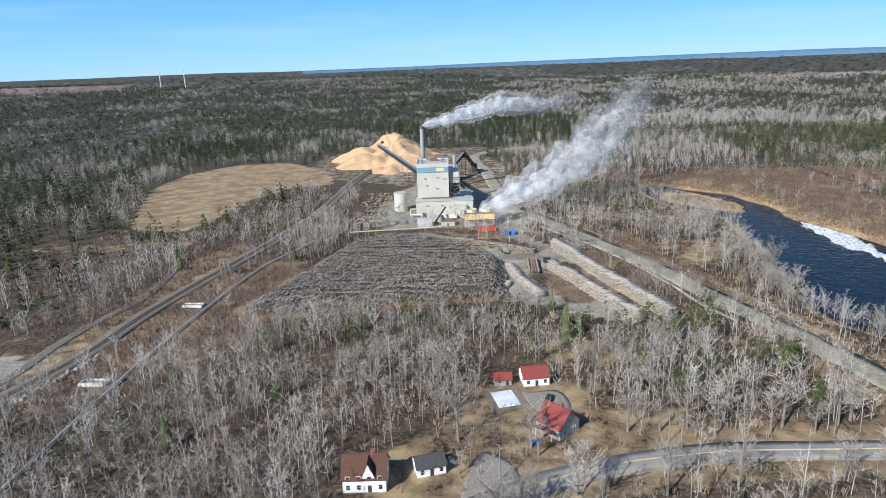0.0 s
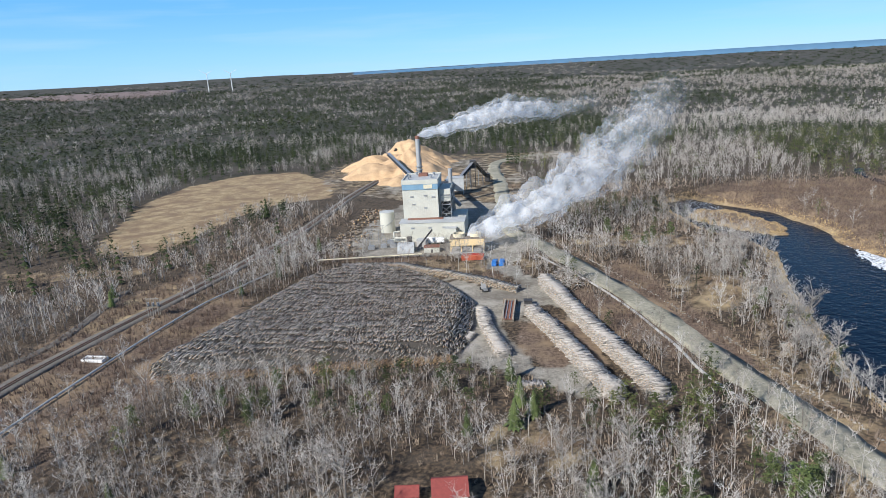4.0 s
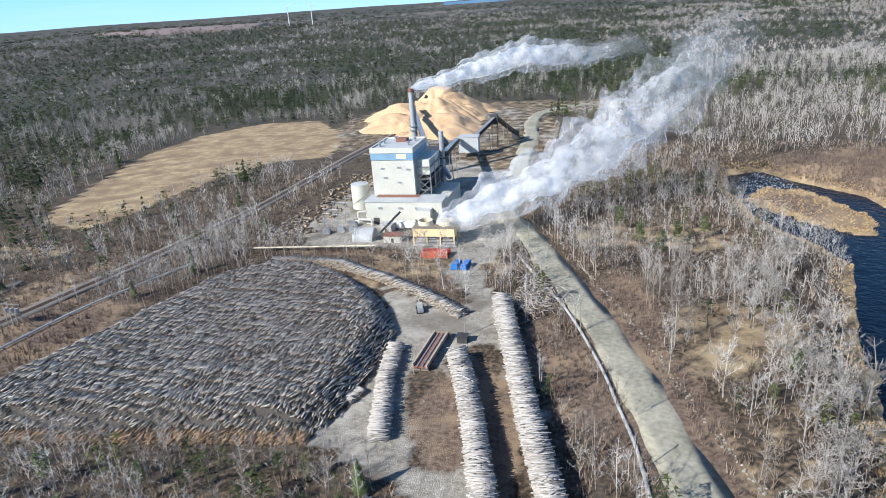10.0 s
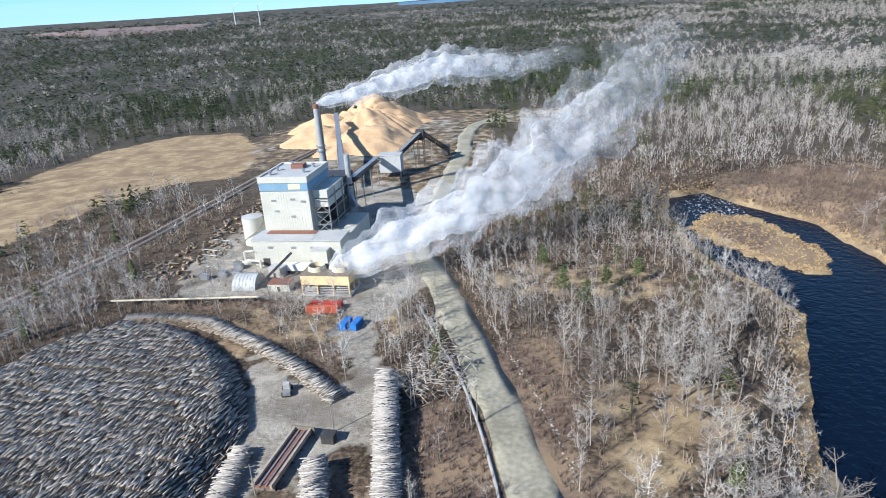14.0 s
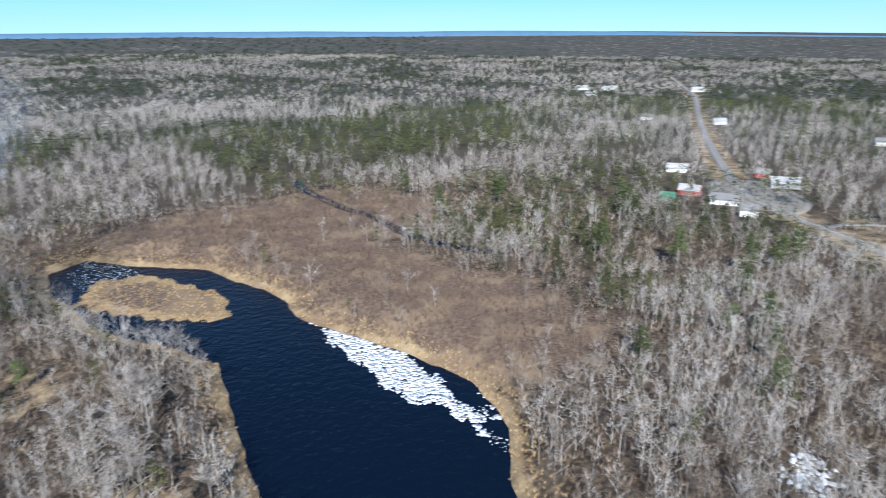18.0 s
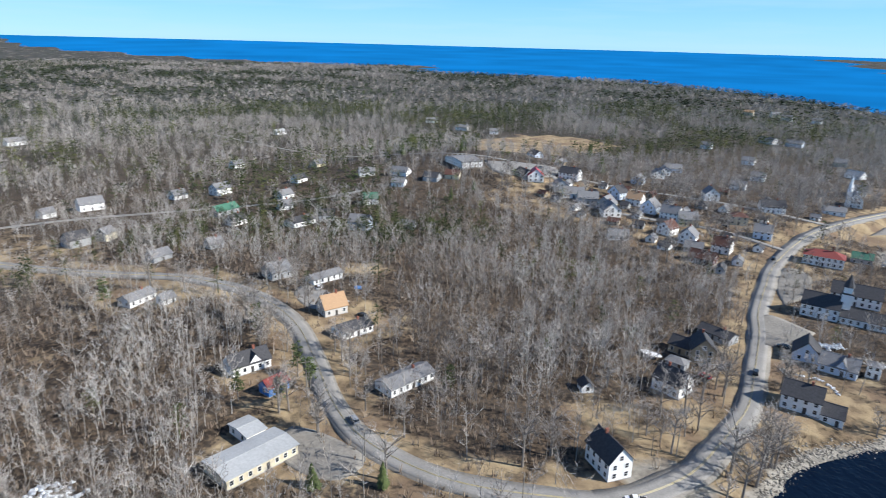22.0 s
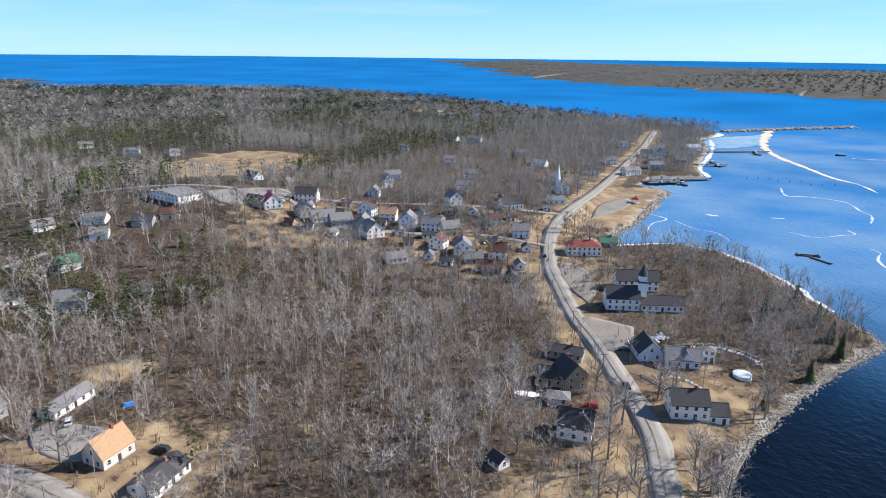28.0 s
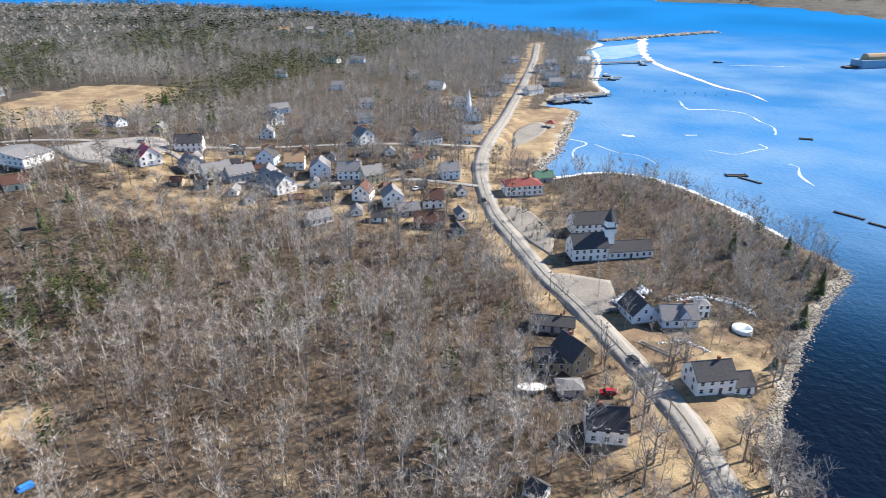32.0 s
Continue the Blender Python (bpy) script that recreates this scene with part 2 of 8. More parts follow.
# ---- mesh helpers ----
def box(bm, x0, x1, y0, y1, z0, z1, m=None):
    v = [bm.verts.new(p if m is None else m @ Vector(p)) for p in
         ((x0, y0, z0), (x1, y0, z0), (x1, y1, z0), (x0, y1, z0), (x0, y0, z1), (x1, y0, z1), (x1, y1, z1), (x0, y1, z1))]
    for f in ((3, 2, 1, 0), (4, 5, 6, 7), (0, 1, 5, 4), (1, 2, 6, 5), (2, 3, 7, 6), (3, 0, 4, 7)):
        bm.faces.new([v[i] for i in f])


def tube(bm, a, b, r0, r1=None, sides=8, caps=True):
    """A round bar from a to b."""
    a, b = Vector(a), Vector(b)
    r1 = r0 if r1 is None else r1
    turn = (b - a).to_track_quat("Z", "Y").to_matrix()
    rings = []
    for c, r in ((a, r0), (b, r1)):
        rings.append([bm.verts.new(c + turn @ Vector((r * math.cos(6.2832 * k / sides), r * math.sin(6.2832 * k / sides), 0))) for k in range(sides)])
    for k in range(sides):
        bm.faces.new((rings[0][k], rings[0][(k + 1) % sides], rings[1][(k + 1) % sides], rings[1][k]))
    if caps:
        bm.faces.new(rings[0][::-1])
        bm.faces.new(rings[1])


def prism(bm, pts, z0, z1, m=None):
    """An upright block over a plan outline (counter-clockwise)."""
    lo = [bm.verts.new((m @ Vector((x, y, z0))) if m else (x, y, z0)) for x, y in pts]
    hi = [bm.verts.new((m @ Vector((x, y, z1))) if m else (x, y, z1)) for x, y in pts]
    bm.faces.new(lo[::-1])
    bm.faces.new(hi)
    for k in range(len(pts)):
        j = (k + 1) % len(pts)
        bm.faces.new((lo[k], lo[j], hi[j], hi[k]))


def mesh_of(name, bm, mat, smooth=False):
    me = bpy.data.meshes.new(name)
    bm.normal_update()
    bm.to_mesh(me)
    bm.free()
    me.materials.append(mat)
    if smooth:
        for p in me.polygons:
            p.use_smooth = True
    return me


def part(name, bm, mat, parent, label="", smooth=False):
    ob = new(name, mesh_of(name, bm, mat, smooth))
    ob.parent = parent
    return tagged(ob, label)


def thing(name, m, label, category, group="", kind=""):
    ob = new(name)
    ob.matrix_world = m
    return tagged(ob, label, category, group, kind)


def fast_mesh(name, verts, tris, mat, smooth=False):
    """A mesh from arrays of vertices and triangles."""
    me = bpy.data.meshes.new(name)
    verts, tris = np.asarray(verts, np.float32), np.asarray(tris, np.int32)
    me.vertices.add(len(verts))
    me.vertices.foreach_set("co", verts.ravel())
    me.loops.add(tris.size)
    me.loops.foreach_set("vertex_index", tris.ravel())
    me.polygons.add(len(tris))
    me.polygons.foreach_set("loop_start", np.arange(0, tris.size, tris.shape[1], dtype=np.int32))
    if smooth:
        me.polygons.foreach_set("use_smooth", np.ones(len(tris), bool))
    me.update(calc_edges=True)
    me.materials.append(mat)
    return me


def spline(points, step):
    """A smooth line through plan points, sampled about every step metres."""
    p = [np.array(q, float) for q in points]
    p = [2 * p[0] - p[1]] + p + [2 * p[-1] - p[-2]]
    out = []
    for i in range(1, len(p) - 2):
        n = max(1, int(np.linalg.norm(p[i + 1] - p[i]) / step))
        for k in range(n):
            s = k / n
            out.append(0.5 * (2 * p[i] + (p[i + 1] - p[i - 1]) * s + (2 * p[i - 1] - 5 * p[i] + 4 * p[i + 1] - p[i + 2]) * s * s
                              + (3 * p[i] - p[i - 1] - 3 * p[i + 1] + p[i + 2]) * s ** 3))
    out.append(p[-2])
    return np.array(out)


def line_distance(x, y, line):
    """Distance from points to a polyline."""
    best = np.full(np.shape(x), 1e9)
    for a, b in zip(line[:-1], line[1:]):
        d = b - a
        k = np.clip(((x - a[0]) * d[0] + (y - a[1]) * d[1]) / max(d @ d, 1e-9), 0, 1)
        best = np.minimum(best, np.hypot(x - a[0] - k * d[0], y - a[1] - k * d[1]))
    return best


def inside(x, y, ring):
    """Whether points lie in a closed outline."""
    x, y = np.asarray(x, float), np.asarray(y, float)
    res = np.zeros(x.shape, bool)
    for (x0, y0), (x1, y1) in zip(ring, np.roll(ring, -1, axis=0)):
        if y0 != y1:
            res ^= ((y0 > y) != (y1 > y)) & (x < (x1 - x0) * (y - y0) / (y1 - y0) + x0)
    return res


def smoothstep(v):
    v = np.clip(v, 0, 1)
    return v * v * (3 - 2 * v)


def value_noise(x, y, size, seed):
    """Smooth random values from 0 to 1 on the plan."""
    u, v = np.asarray(x, float) / size, np.asarray(y, float) / size
    i, j = np.floor(u), np.floor(v)
    a, b = smoothstep(u - i), smoothstep(v - j)

    def rnd(p, q):
        s = np.sin(p * 127.1 + q * 311.7 + seed * 74.7) * 43758.5453
        return s - np.floor(s)
    return (rnd(i, j) * (1 - a) + rnd(i + 1, j) * a) * (1 - b) + (rnd(i, j + 1) * (1 - a) + rnd(i + 1, j + 1) * a) * b


# ---- plan ----
WATER = -7.0
HUB = (150.0, 150.0)
# river from the rapids past the cove to the bay, then the harbour and the open sea
WEST_BANK = [
    (191, 590), (170, 579), (166, 545), (170, 519), (172, 495), (179, 477), (190, 457), (197, 434), (189, 405), (178, 365), (170, 315), (163, 276),
    (164, 255), (176, 236), (178, 200), (170, 150), (140, 95), (75, 10), (-60, -150), (-250, -420), (-300, -900), (-100, -1500), (60, -1850), (195, -1955)]
SEA_COAST = [
    (619, -2147), (1075, -2356), (1816, -2932), (2328, -3399), (3021, -3846), (2600, -4100), (1800, -6500), (6500, -6500), (6500, 1250), (4200, 620),
    (3300, -300), (2900, -700), (3000, -1160), (2560, -820), (2420, -720), (2300, -700), (2051, -840), (1900, -1060), (1700, -1230), (1400, -1230),
    (1073, -1120), (706, -960), (470, -880)]
VILLAGE_SHORE = [
    (390, -800), (406, -713), (374, -609), (355, -464), (335, -405), (374, -369), (374, -322), (346, -315), (341, -277), (333, -184), (336, -150), (325, -126),
    (313, -140), (295, -153), (273, -150), (250, -132), (234, -115), (210, -80), (192, -58), (186, -46), (194, -28), (204, -3), (211, 20), (219, 55),
    (222, 84), (213, 112), (208, 140)]
EAST_BANK = [
    (212, 170), (214, 205), (215, 250), (222, 300), (229, 322), (237, 329), (249, 342), (257, 366), (254, 395), (243, 433), (238, 452),
    (243, 470), (242, 490), (237, 508), (232, 535), (217, 552), (205, 565)]
SHORE = np.array(WEST_BANK + SEA_COAST + VILLAGE_SHORE + EAST_BANK, float)
ISLAND = np.array([(171, 530), (179, 506), (197, 482), (216, 467), (228, 493), (221, 514), (213, 538), (203, 548), (185, 553)], float)
ISLET = np.array([(173, 347), (175, 349), (179, 349), (181, 346), (178, 343), (174, 343)], float)
TAN_FIELD = np.array([(-230, 455), (-250, 508), (-288, 629), (-288, 705), (-250, 771), (-190, 778), (-128, 692), (-110, 612), (-150, 596), (-172, 544), (-174, 474), (-186, 440)], float)
BALL_FIELD = np.array([(780, -123), (790, -190), (762, -238), (690, -250), (640, -160), (614, -95), (628, -40), (715, -85)], float)
ROAD_MAIN = spline([(-60, 110), (-15, 128), (17, 144), (31, 150), (49, 155), (73, 158), (95, 158), (130, 157), (170, 156), (205, 152), (228, 150)], 4)
ROAD_NORTH = spline([(229, 149), (244, 172), (258, 185), (277, 194), (298, 196), (325, 194), (354, 194), (383, 203), (407, 219), (421, 231), (445, 262), (466, 288), (493, 323),
                     (516, 361), (532, 388), (558, 419), (621, 464), (709, 523), (811, 587), (960, 677), (1184, 809), (1364, 936), (1602, 1108)], 4)
ROAD_SHORE = spline([(229, 149), (227, 138), (229, 118), (236, 99), (246, 76), (260, 56), (283, 25), (299, 6), (320, -25), (340, -57), (363, -112), (374, -164), (384, -230), (397, -310),
                     (416, -426), (440, -560), (470, -700)], 4)
ROAD_ACCESS = spline([(142, 158), (144, 185), (136, 223), (124, 262), (113, 300), (106, 328), (98, 352), (86, 384), (72, 420), (62, 446), (50, 470), (44, 500), (42, 560), (40, 620), (38, 680), (32, 737), (36, 790), (62, 825), (112, 842)], 4)
ROAD_FIELD = spline([(372, -150), (420, -118), (470, -92), (520, -50), (580, -10), (700, 60), (900, 150)], 5)
ROAD_BACK = spline([(516, 352), (532, 344), (548, 318), (555, 271), (554, 236), (552, 205), (549, 169), (545, 136), (545, 100)], 5)
ROAD_VILLAGE = spline([(352, -82), (390, -70), (430, -40), (470, -25), (520, -40)], 5)
RAIL = spline([(-190, 40), (-172, 120), (-156, 195), (-144, 235), (-139, 275), (-128, 330), (-116, 385), (-108, 430), (-100, 480), (-95, 560), (-90, 640), (-80, 720)], 4)
PIPE = spline([(-124, 100), (-121, 147), (-120, 185), (-118, 228), (-114, 275), (-110, 310), (-104, 345), (-95, 373), (-86, 398)], 4)
YARD = np.array([(22, 284), (45, 274), (62, 258), (88, 248), (95, 254), (84, 292), (76, 320), (68, 348), (62, 374), (52, 386), (47, 405), (52, 425), (60, 442), (52, 470), (50, 560), (-30, 600), (-52, 540), (-56, 460), (-45, 425),
                 (5, 425), (34, 414), (34, 396), (50, 372), (44, 362), (8, 384), (20, 360), (28, 330), (27, 300)], float)
PILE = np.array([(-88, 268), (-50, 276), (-11, 279), (22, 284), (26, 296), (28, 316), (28, 343), (18, 362), (8, 374), (-11, 390), (-26, 397), (-47, 398), (-64, 378), (-76, 341), (-86, 306), (-96, 280)], float)
CHIP_YARD = np.array([(-120, 640), (-40, 590), (60, 560), (62, 700), (45, 785), (130, 815), (120, 862), (0, 872), (-140, 850), (-160, 760)], float)
PARK = np.array([(360, -130), (366, -165), (378, -250), (376, -288), (349, -310), (339, -275), (337, -230), (337, -180), (344, -148)], float)
FAR_SEA = np.array([(3021, -3846), (2500, -4150), (1700, -4250), (600, -4150), (-400, -4250), (-1500, -4500), (-1500, -6500), (6500, -6500), (6500, -3846)], float)
CLEARING = [(-1480, 2250), (-1230, 2420), (-1330, 2850), (-1700, 2800), (-1900, 2500)]


def base_height(x, y):
    """The land's height without its shores."""
    def hill(cx, cy, a, sx, sy):
        return a * np.exp(-((x - cx) / sx) ** 2 - ((y - cy) / sy) ** 2)
    h = hill(580, -10, 22, 110, 120) + hill(425, -130, 8, 60, 90) + hill(400, 190, 6, 70, 70) + hill(-135, 300, 2, 60, 300)
    h = h + hill(-1700, 2600, 75, 1000, 900) + hill(-300, 3300, 45, 900, 700) + hill(1200, 2500, 22, 900, 800) + hill(-2600, 900, 60, 900, 900)
    h = h + hill(1400, -700, 14, 700, 300) + hill(900, -500, 8, 300, 300) + hill(900, -3000, 14, 1500, 500) + hill(-500, -2300, 30, 700, 300)
    far = smoothstep((np.hypot(x - HUB[0], y - HUB[1]) - 700) / 1500)
    h = h + far * 10 * (value_noise(x, y, 420, 3) - 0.4) * (1 - 0.85 * smoothstep((x - 900) / 900) * smoothstep((1.3 * x - y) / 900))
    return h - 2.5 * smoothstep((250 - y) / 200) * smoothstep((x - 190) / 40) + 0.5 * (value_noise(x, y, 35, 5) - 0.5)


def rim(x, y):
    """Past three kilometres the sheets rise to meet the line of the horizon."""
    side = np.degrees(np.arctan2(x - HUB[0], y - HUB[1]))
    low = np.where(side > 0, smoothstep((side - 50) / 35), smoothstep((-side - 140) / 30))
    return (82.0 - 26.0 * low) * np.clip((np.hypot(x - HUB[0], y - HUB[1]) - 3000) / 1750, 0, 1.2) ** 1.5


ALL_SHORE = np.vstack([SHORE, SHORE[:1]])


def land_height(x, y):
    d = line_distance(x, y, ALL_SHORE)
    wet = inside(x, y, SHORE) | inside(x, y, FAR_SEA)
    isl = inside(x, y, ISLAND) | inside(x, y, ISLET)
    reach = 16 + 10 * value_noise(x, y, 60, 9)
    land = WATER + 0.3 + (base_height(x, y) - WATER - 0.3) * smoothstep(d / reach + 0.08)
    bed = WATER - np.minimum(3, 0.35 * d + 0.2)
    h = np.where(wet, np.where(isl, WATER + 0.5, bed), land)
    h = np.where(inside(x, y, PARK), -3.4, h)
    return h + rim(x, y) * np.where(wet & ~isl, 0.9, 1.0)


def axis(lo, hi, fine, reach):
    a = list(np.arange(lo, hi + fine, fine))
    s = fine
    while a[-1] < reach:
        s *= 1.09
        a.append(a[-1] + s)
    s = fine
    b = []
    p = lo
    while p > -reach:
        s *= 1.09
        p -= s
        b.append(p)
    return np.array(b[::-1] + a)


GX, GY = axis(-260, 620, 4.6, 5400), axis(-360, 820, 4.6, 5400)
gx, gy = np.meshgrid(GX, GY)
GZ = land_height(gx, gy)


def ground(x, y):
    """The height of the ground's sheet."""
    x, y = np.asarray(x, float), np.asarray(y, float)
    i = np.clip(np.searchsorted(GX, x) - 1, 0, len(GX) - 2)
    j = np.clip(np.searchsorted(GY, y) - 1, 0, len(GY) - 2)
    a, b = (x - GX[i]) / (GX[i + 1] - GX[i]), (y - GY[j]) / (GY[j + 1] - GY[j])
    return (GZ[j, i] * (1 - a) + GZ[j, i + 1] * a) * (1 - b) + (GZ[j + 1, i] * (1 - a) + GZ[j + 1, i + 1] * a) * b


def gz(x, y):
    return float(ground(x, y))


def grid_faces(rows, cols):
    k = np.arange(rows * cols).reshape(rows, cols)
    return np.stack([k[:-1, :-1], k[:-1, 1:], k[1:, 1:], k[1:, :-1]], -1).reshape(-1, 4)


# ground cover: red channel dry grass, green channel gravel, blue channel red-brown scrub
LAWNS = [(25, 185, 30), (-8, 150, 24), (350, 180, 32), (318, 212, 22), (250, 120, 26), (232, 48, 34), (255, 60, 20), (355, -230, 40), (250, 85, 22), (330, -60, 40),
         (390, -40, 50), (440, -30, 50), (480, -20, 60), (370, -100, 50), (400, 150, 16), (280, 212, 24), (410, 240, 30), (142, 362, 24), (132, 340, 14), (60, 170, 20), (95, 166, 16),
         (480, 290, 40), (520, 330, 40), (-150, 250, 16), (-160, 225, 14), (430, -300, 40)]
SCRUBS = [(105, 345, 12, 60), (285, 400, 40, 60), (275, 460, 40, 80), (-130, 290, 24, 100), (-96, 290, 16, 75), (260, 560, 70, 60), (120, 300, 6, 40), (330, 560, 60, 60), (60, 300, 8, 30), (72, 290, 6, 40), (52, 302, 6, 18), (90, 325, 9, 26), (78, 341, 7, 18), (108, 350, 9, 36), (100, 380, 9, 14), (39, 388, 9, 7), (-20, 421, 40, 5), (122, 290, 8, 30)]


def cover(x, y):
    ds = line_distance(x, y, ALL_SHORE)
    n1 = value_noise(x, y, 28, 21)
    grass = np.where(inside(x, y, TAN_FIELD) | inside(x, y, BALL_FIELD) | inside(x, y, PARK), 1.0, 0.0)
    for cx, cy, r in LAWNS:
        if r > 38:
            grass = np.maximum(grass, 0.46 * smoothstep(1.5 - np.hypot(x - cx, y - cy) / r * 1.1))
            continue
        grass = np.maximum(grass, 0.58 * smoothstep(1.5 - np.hypot(x - cx, y - cy) / r * 1.1))
    for line in (ROAD_MAIN, ROAD_NORTH, ROAD_SHORE):
        grass = np.maximum(grass, 0.6 * smoothstep(2.2 - line_distance(x, y, line) / 8))
    isle = inside(x, y, ISLAND)
    de = line_distance(x, y, np.vstack([ISLAND, ISLAND[:1]]))
    grass = np.maximum(grass, np.where(isle, 0.95 * smoothstep(2.4 - de / 4.5), np.where(inside(x, y, ISLET), 0.9, 0)))
    near = (y > 200) & (x > 120) & (x < 300) & (y < 620)
    grass = np.maximum(grass, np.where(near, smoothstep(1.6 - ds / 4.5), 0) * (0.5 + 0.5 * n1))
    wild = np.where(((x < 10) & (y < 300)) | (x > 200), 0.2, 0.45) * smoothstep((value_noise(x, y, 45, 31) - 0.72) * 6)
    grass = np.maximum(grass, wild * smoothstep((650 - np.hypot(x - 150, y - 200)) / 250))
    gravel = np.where(inside(x, y, YARD), 1.0, np.where(inside(x, y, CHIP_YARD), 0.05 + 0.55 * n1, 0.0))
    grass = np.maximum(grass, np.where(inside(x, y, CHIP_YARD), 0.42, 0.0))
    lane = np.minimum(line_distance(x, y, np.array([(60, 332), (84, 250)], float)), line_distance(x, y, np.array([(47, 318), (58, 284)], float)))
    gravel = gravel * (1 - 0.9 * smoothstep(2.0 - lane / 5.5))
    gravel = np.maximum(gravel, np.where((y < 200) & (x > 180), smoothstep(1.5 - ds / 3.5), 0))
    gravel = np.maximum(gravel, np.where(inside(x, y, np.array([(-215, 190), (-160, 190), (-160, 230), (-215, 250)], float)), 1, 0))
    gravel = np.maximum(gravel, smoothstep(1.4 - np.hypot(x - 225, y - 128) / 14))
    scrub = np.zeros(np.shape(x))
    for cx, cy, sx, sy in SCRUBS:
        scrub = np.maximum(scrub, smoothstep(1.5 - np.hypot((x - cx) / sx, (y - cy) / sy)))
    scrub = np.maximum(scrub, np.where(isle, smoothstep(de / 6), 0))
    return grass, gravel, scrub


def ground_material():
    m = bpy.data.materials.new("late_winter_ground")
    m.use_nodes = True
    n, l = m.node_tree.nodes, m.node_tree.links
    bsdf = n["Principled BSDF"]
    bsdf.inputs["Roughness"].default_value = 0.95
    bsdf.inputs["Specular IOR Level"].default_value = 0.2
    co = n.new("ShaderNodeTexCoord")

    def noise_tex(scale, detail=5.0):
        t = n.new("ShaderNodeTexNoise")
        t.inputs["Scale"].default_value, t.inputs["Detail"].default_value = scale, detail
        l.new(co.outputs["Object"], t.inputs["Vector"])
        return t.outputs["Fac"]

    def mix(fac, a, b):
        t = n.new("ShaderNodeMix")
        t.data_type = "RGBA"
        for key, v in (("A", a), ("B", b)):
            if isinstance(v, tuple):
                t.inputs[key].default_value = (*v, 1)
            else:
                l.new(v, t.inputs[key])
        l.new(fac, t.inputs["Factor"])
        return t.outputs["Result"]

    def rng(v, lo, hi):
        t = n.new("ShaderNodeMapRange")
        t.inputs["From Min"].default_value, t.inputs["From Max"].default_value = lo, hi
        l.new(v, t.inputs["Value"])
        return t.outputs["Result"]
    patchy = noise_tex(0.055, 7.0)
    big, mid, small, tiny = noise_tex(0.02), noise_tex(0.12), noise_tex(0.7), noise_tex(3.0)
    floor = mix(rng(mid, 0.4, 0.62), (0.036, 0.028, 0.021), (0.08, 0.065, 0.051))
    floor = mix(rng(small, 0.43, 0.72), floor, (0.17, 0.122, 0.08))
    grass = mix(rng(small, 0.35, 0.65), (0.36, 0.27, 0.16), (0.24, 0.178, 0.108))
    grass = mix(rng(mid, 0.45, 0.7), grass, (0.43, 0.335, 0.2))
    grass = mix(rng(patchy, 0.45, 0.62), grass, (0.22, 0.155, 0.1))
    gravel = mix(rng(small, 0.35, 0.65), (0.34, 0.315, 0.268), (0.21, 0.19, 0.158))
    gravel = mix(rng(mid, 0.5, 0.68), gravel, (0.39, 0.362, 0.31))
    gravel = mix(rng(patchy, 0.52, 0.66), gravel, (0.17, 0.15, 0.124))
    scrub = mix(rng(small, 0.35, 0.65), (0.1, 0.07, 0.052), (0.21, 0.155, 0.115))
    scrub = mix(rng(patchy, 0.47, 0.6), scrub, (0.26, 0.19, 0.125))
    att = n.new("ShaderNodeAttribute")
    att.attribute_name = "cover"
    sep = n.new("ShaderNodeSeparateColor")
    l.new(att.outputs["Color"], sep.inputs["Color"])

    def ragged(v):
        s = n.new("ShaderNodeMath")
        s.operation = "ADD"
        l.new(v, s.inputs[0])
        l.new(rng(mid, 0.1, 0.9), s.inputs[1])
        s2 = n.new("ShaderNodeMath")
        s2.operation = "ADD"
        l.new(s.outputs[0], s2.inputs[0])
        l.new(rng(small, -0.4, 1.4), s2.inputs[1])
        return rng(s2.outputs[0], 1.28, 1.62)
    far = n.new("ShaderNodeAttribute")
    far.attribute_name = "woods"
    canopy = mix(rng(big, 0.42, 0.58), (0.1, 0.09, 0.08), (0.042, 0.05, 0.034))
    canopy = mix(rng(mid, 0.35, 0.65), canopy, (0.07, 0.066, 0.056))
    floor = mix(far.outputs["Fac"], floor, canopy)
    c = mix(ragged(sep.outputs[2]), floor, scrub)
    c = mix(ragged(sep.outputs[0]), c, grass)
    c = mix(ragged(sep.outputs[1]), c, gravel)
    l.new(c, bsdf.inputs["Base Color"])
    b = n.new("ShaderNodeBump")
    b.inputs["Distance"].default_value = 0.25
    s = n.new("ShaderNodeMath")
    s.operation = "ADD"
    l.new(small, s.inputs[0])
    l.new(tiny, s.inputs[1])
    l.new(s.outputs[0], b.inputs["Height"])
    l.new(b.outputs["Normal"], bsdf.inputs["Normal"])
    return m


ground_me = fast_mesh("ground", np.stack([gx, gy, GZ], -1).reshape(-1, 3), grid_faces(len(GY), len(GX)), ground_material(), True)
zone = ground_me.color_attributes.new("cover", "FLOAT_COLOR", "POINT")
cg, cv, cs = cover(gx.ravel(), gy.ravel())
zone.data.foreach_set("color", np.stack([cg, cv, cs, np.ones_like(cg)], -1).astype(np.float32).ravel())
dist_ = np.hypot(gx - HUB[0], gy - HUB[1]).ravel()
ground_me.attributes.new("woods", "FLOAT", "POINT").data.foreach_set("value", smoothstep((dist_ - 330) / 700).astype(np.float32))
tagged(new("ground", ground_me), "brown late-winter ground with dry grass, leaf litter and gravel", "ground", kind="structure")


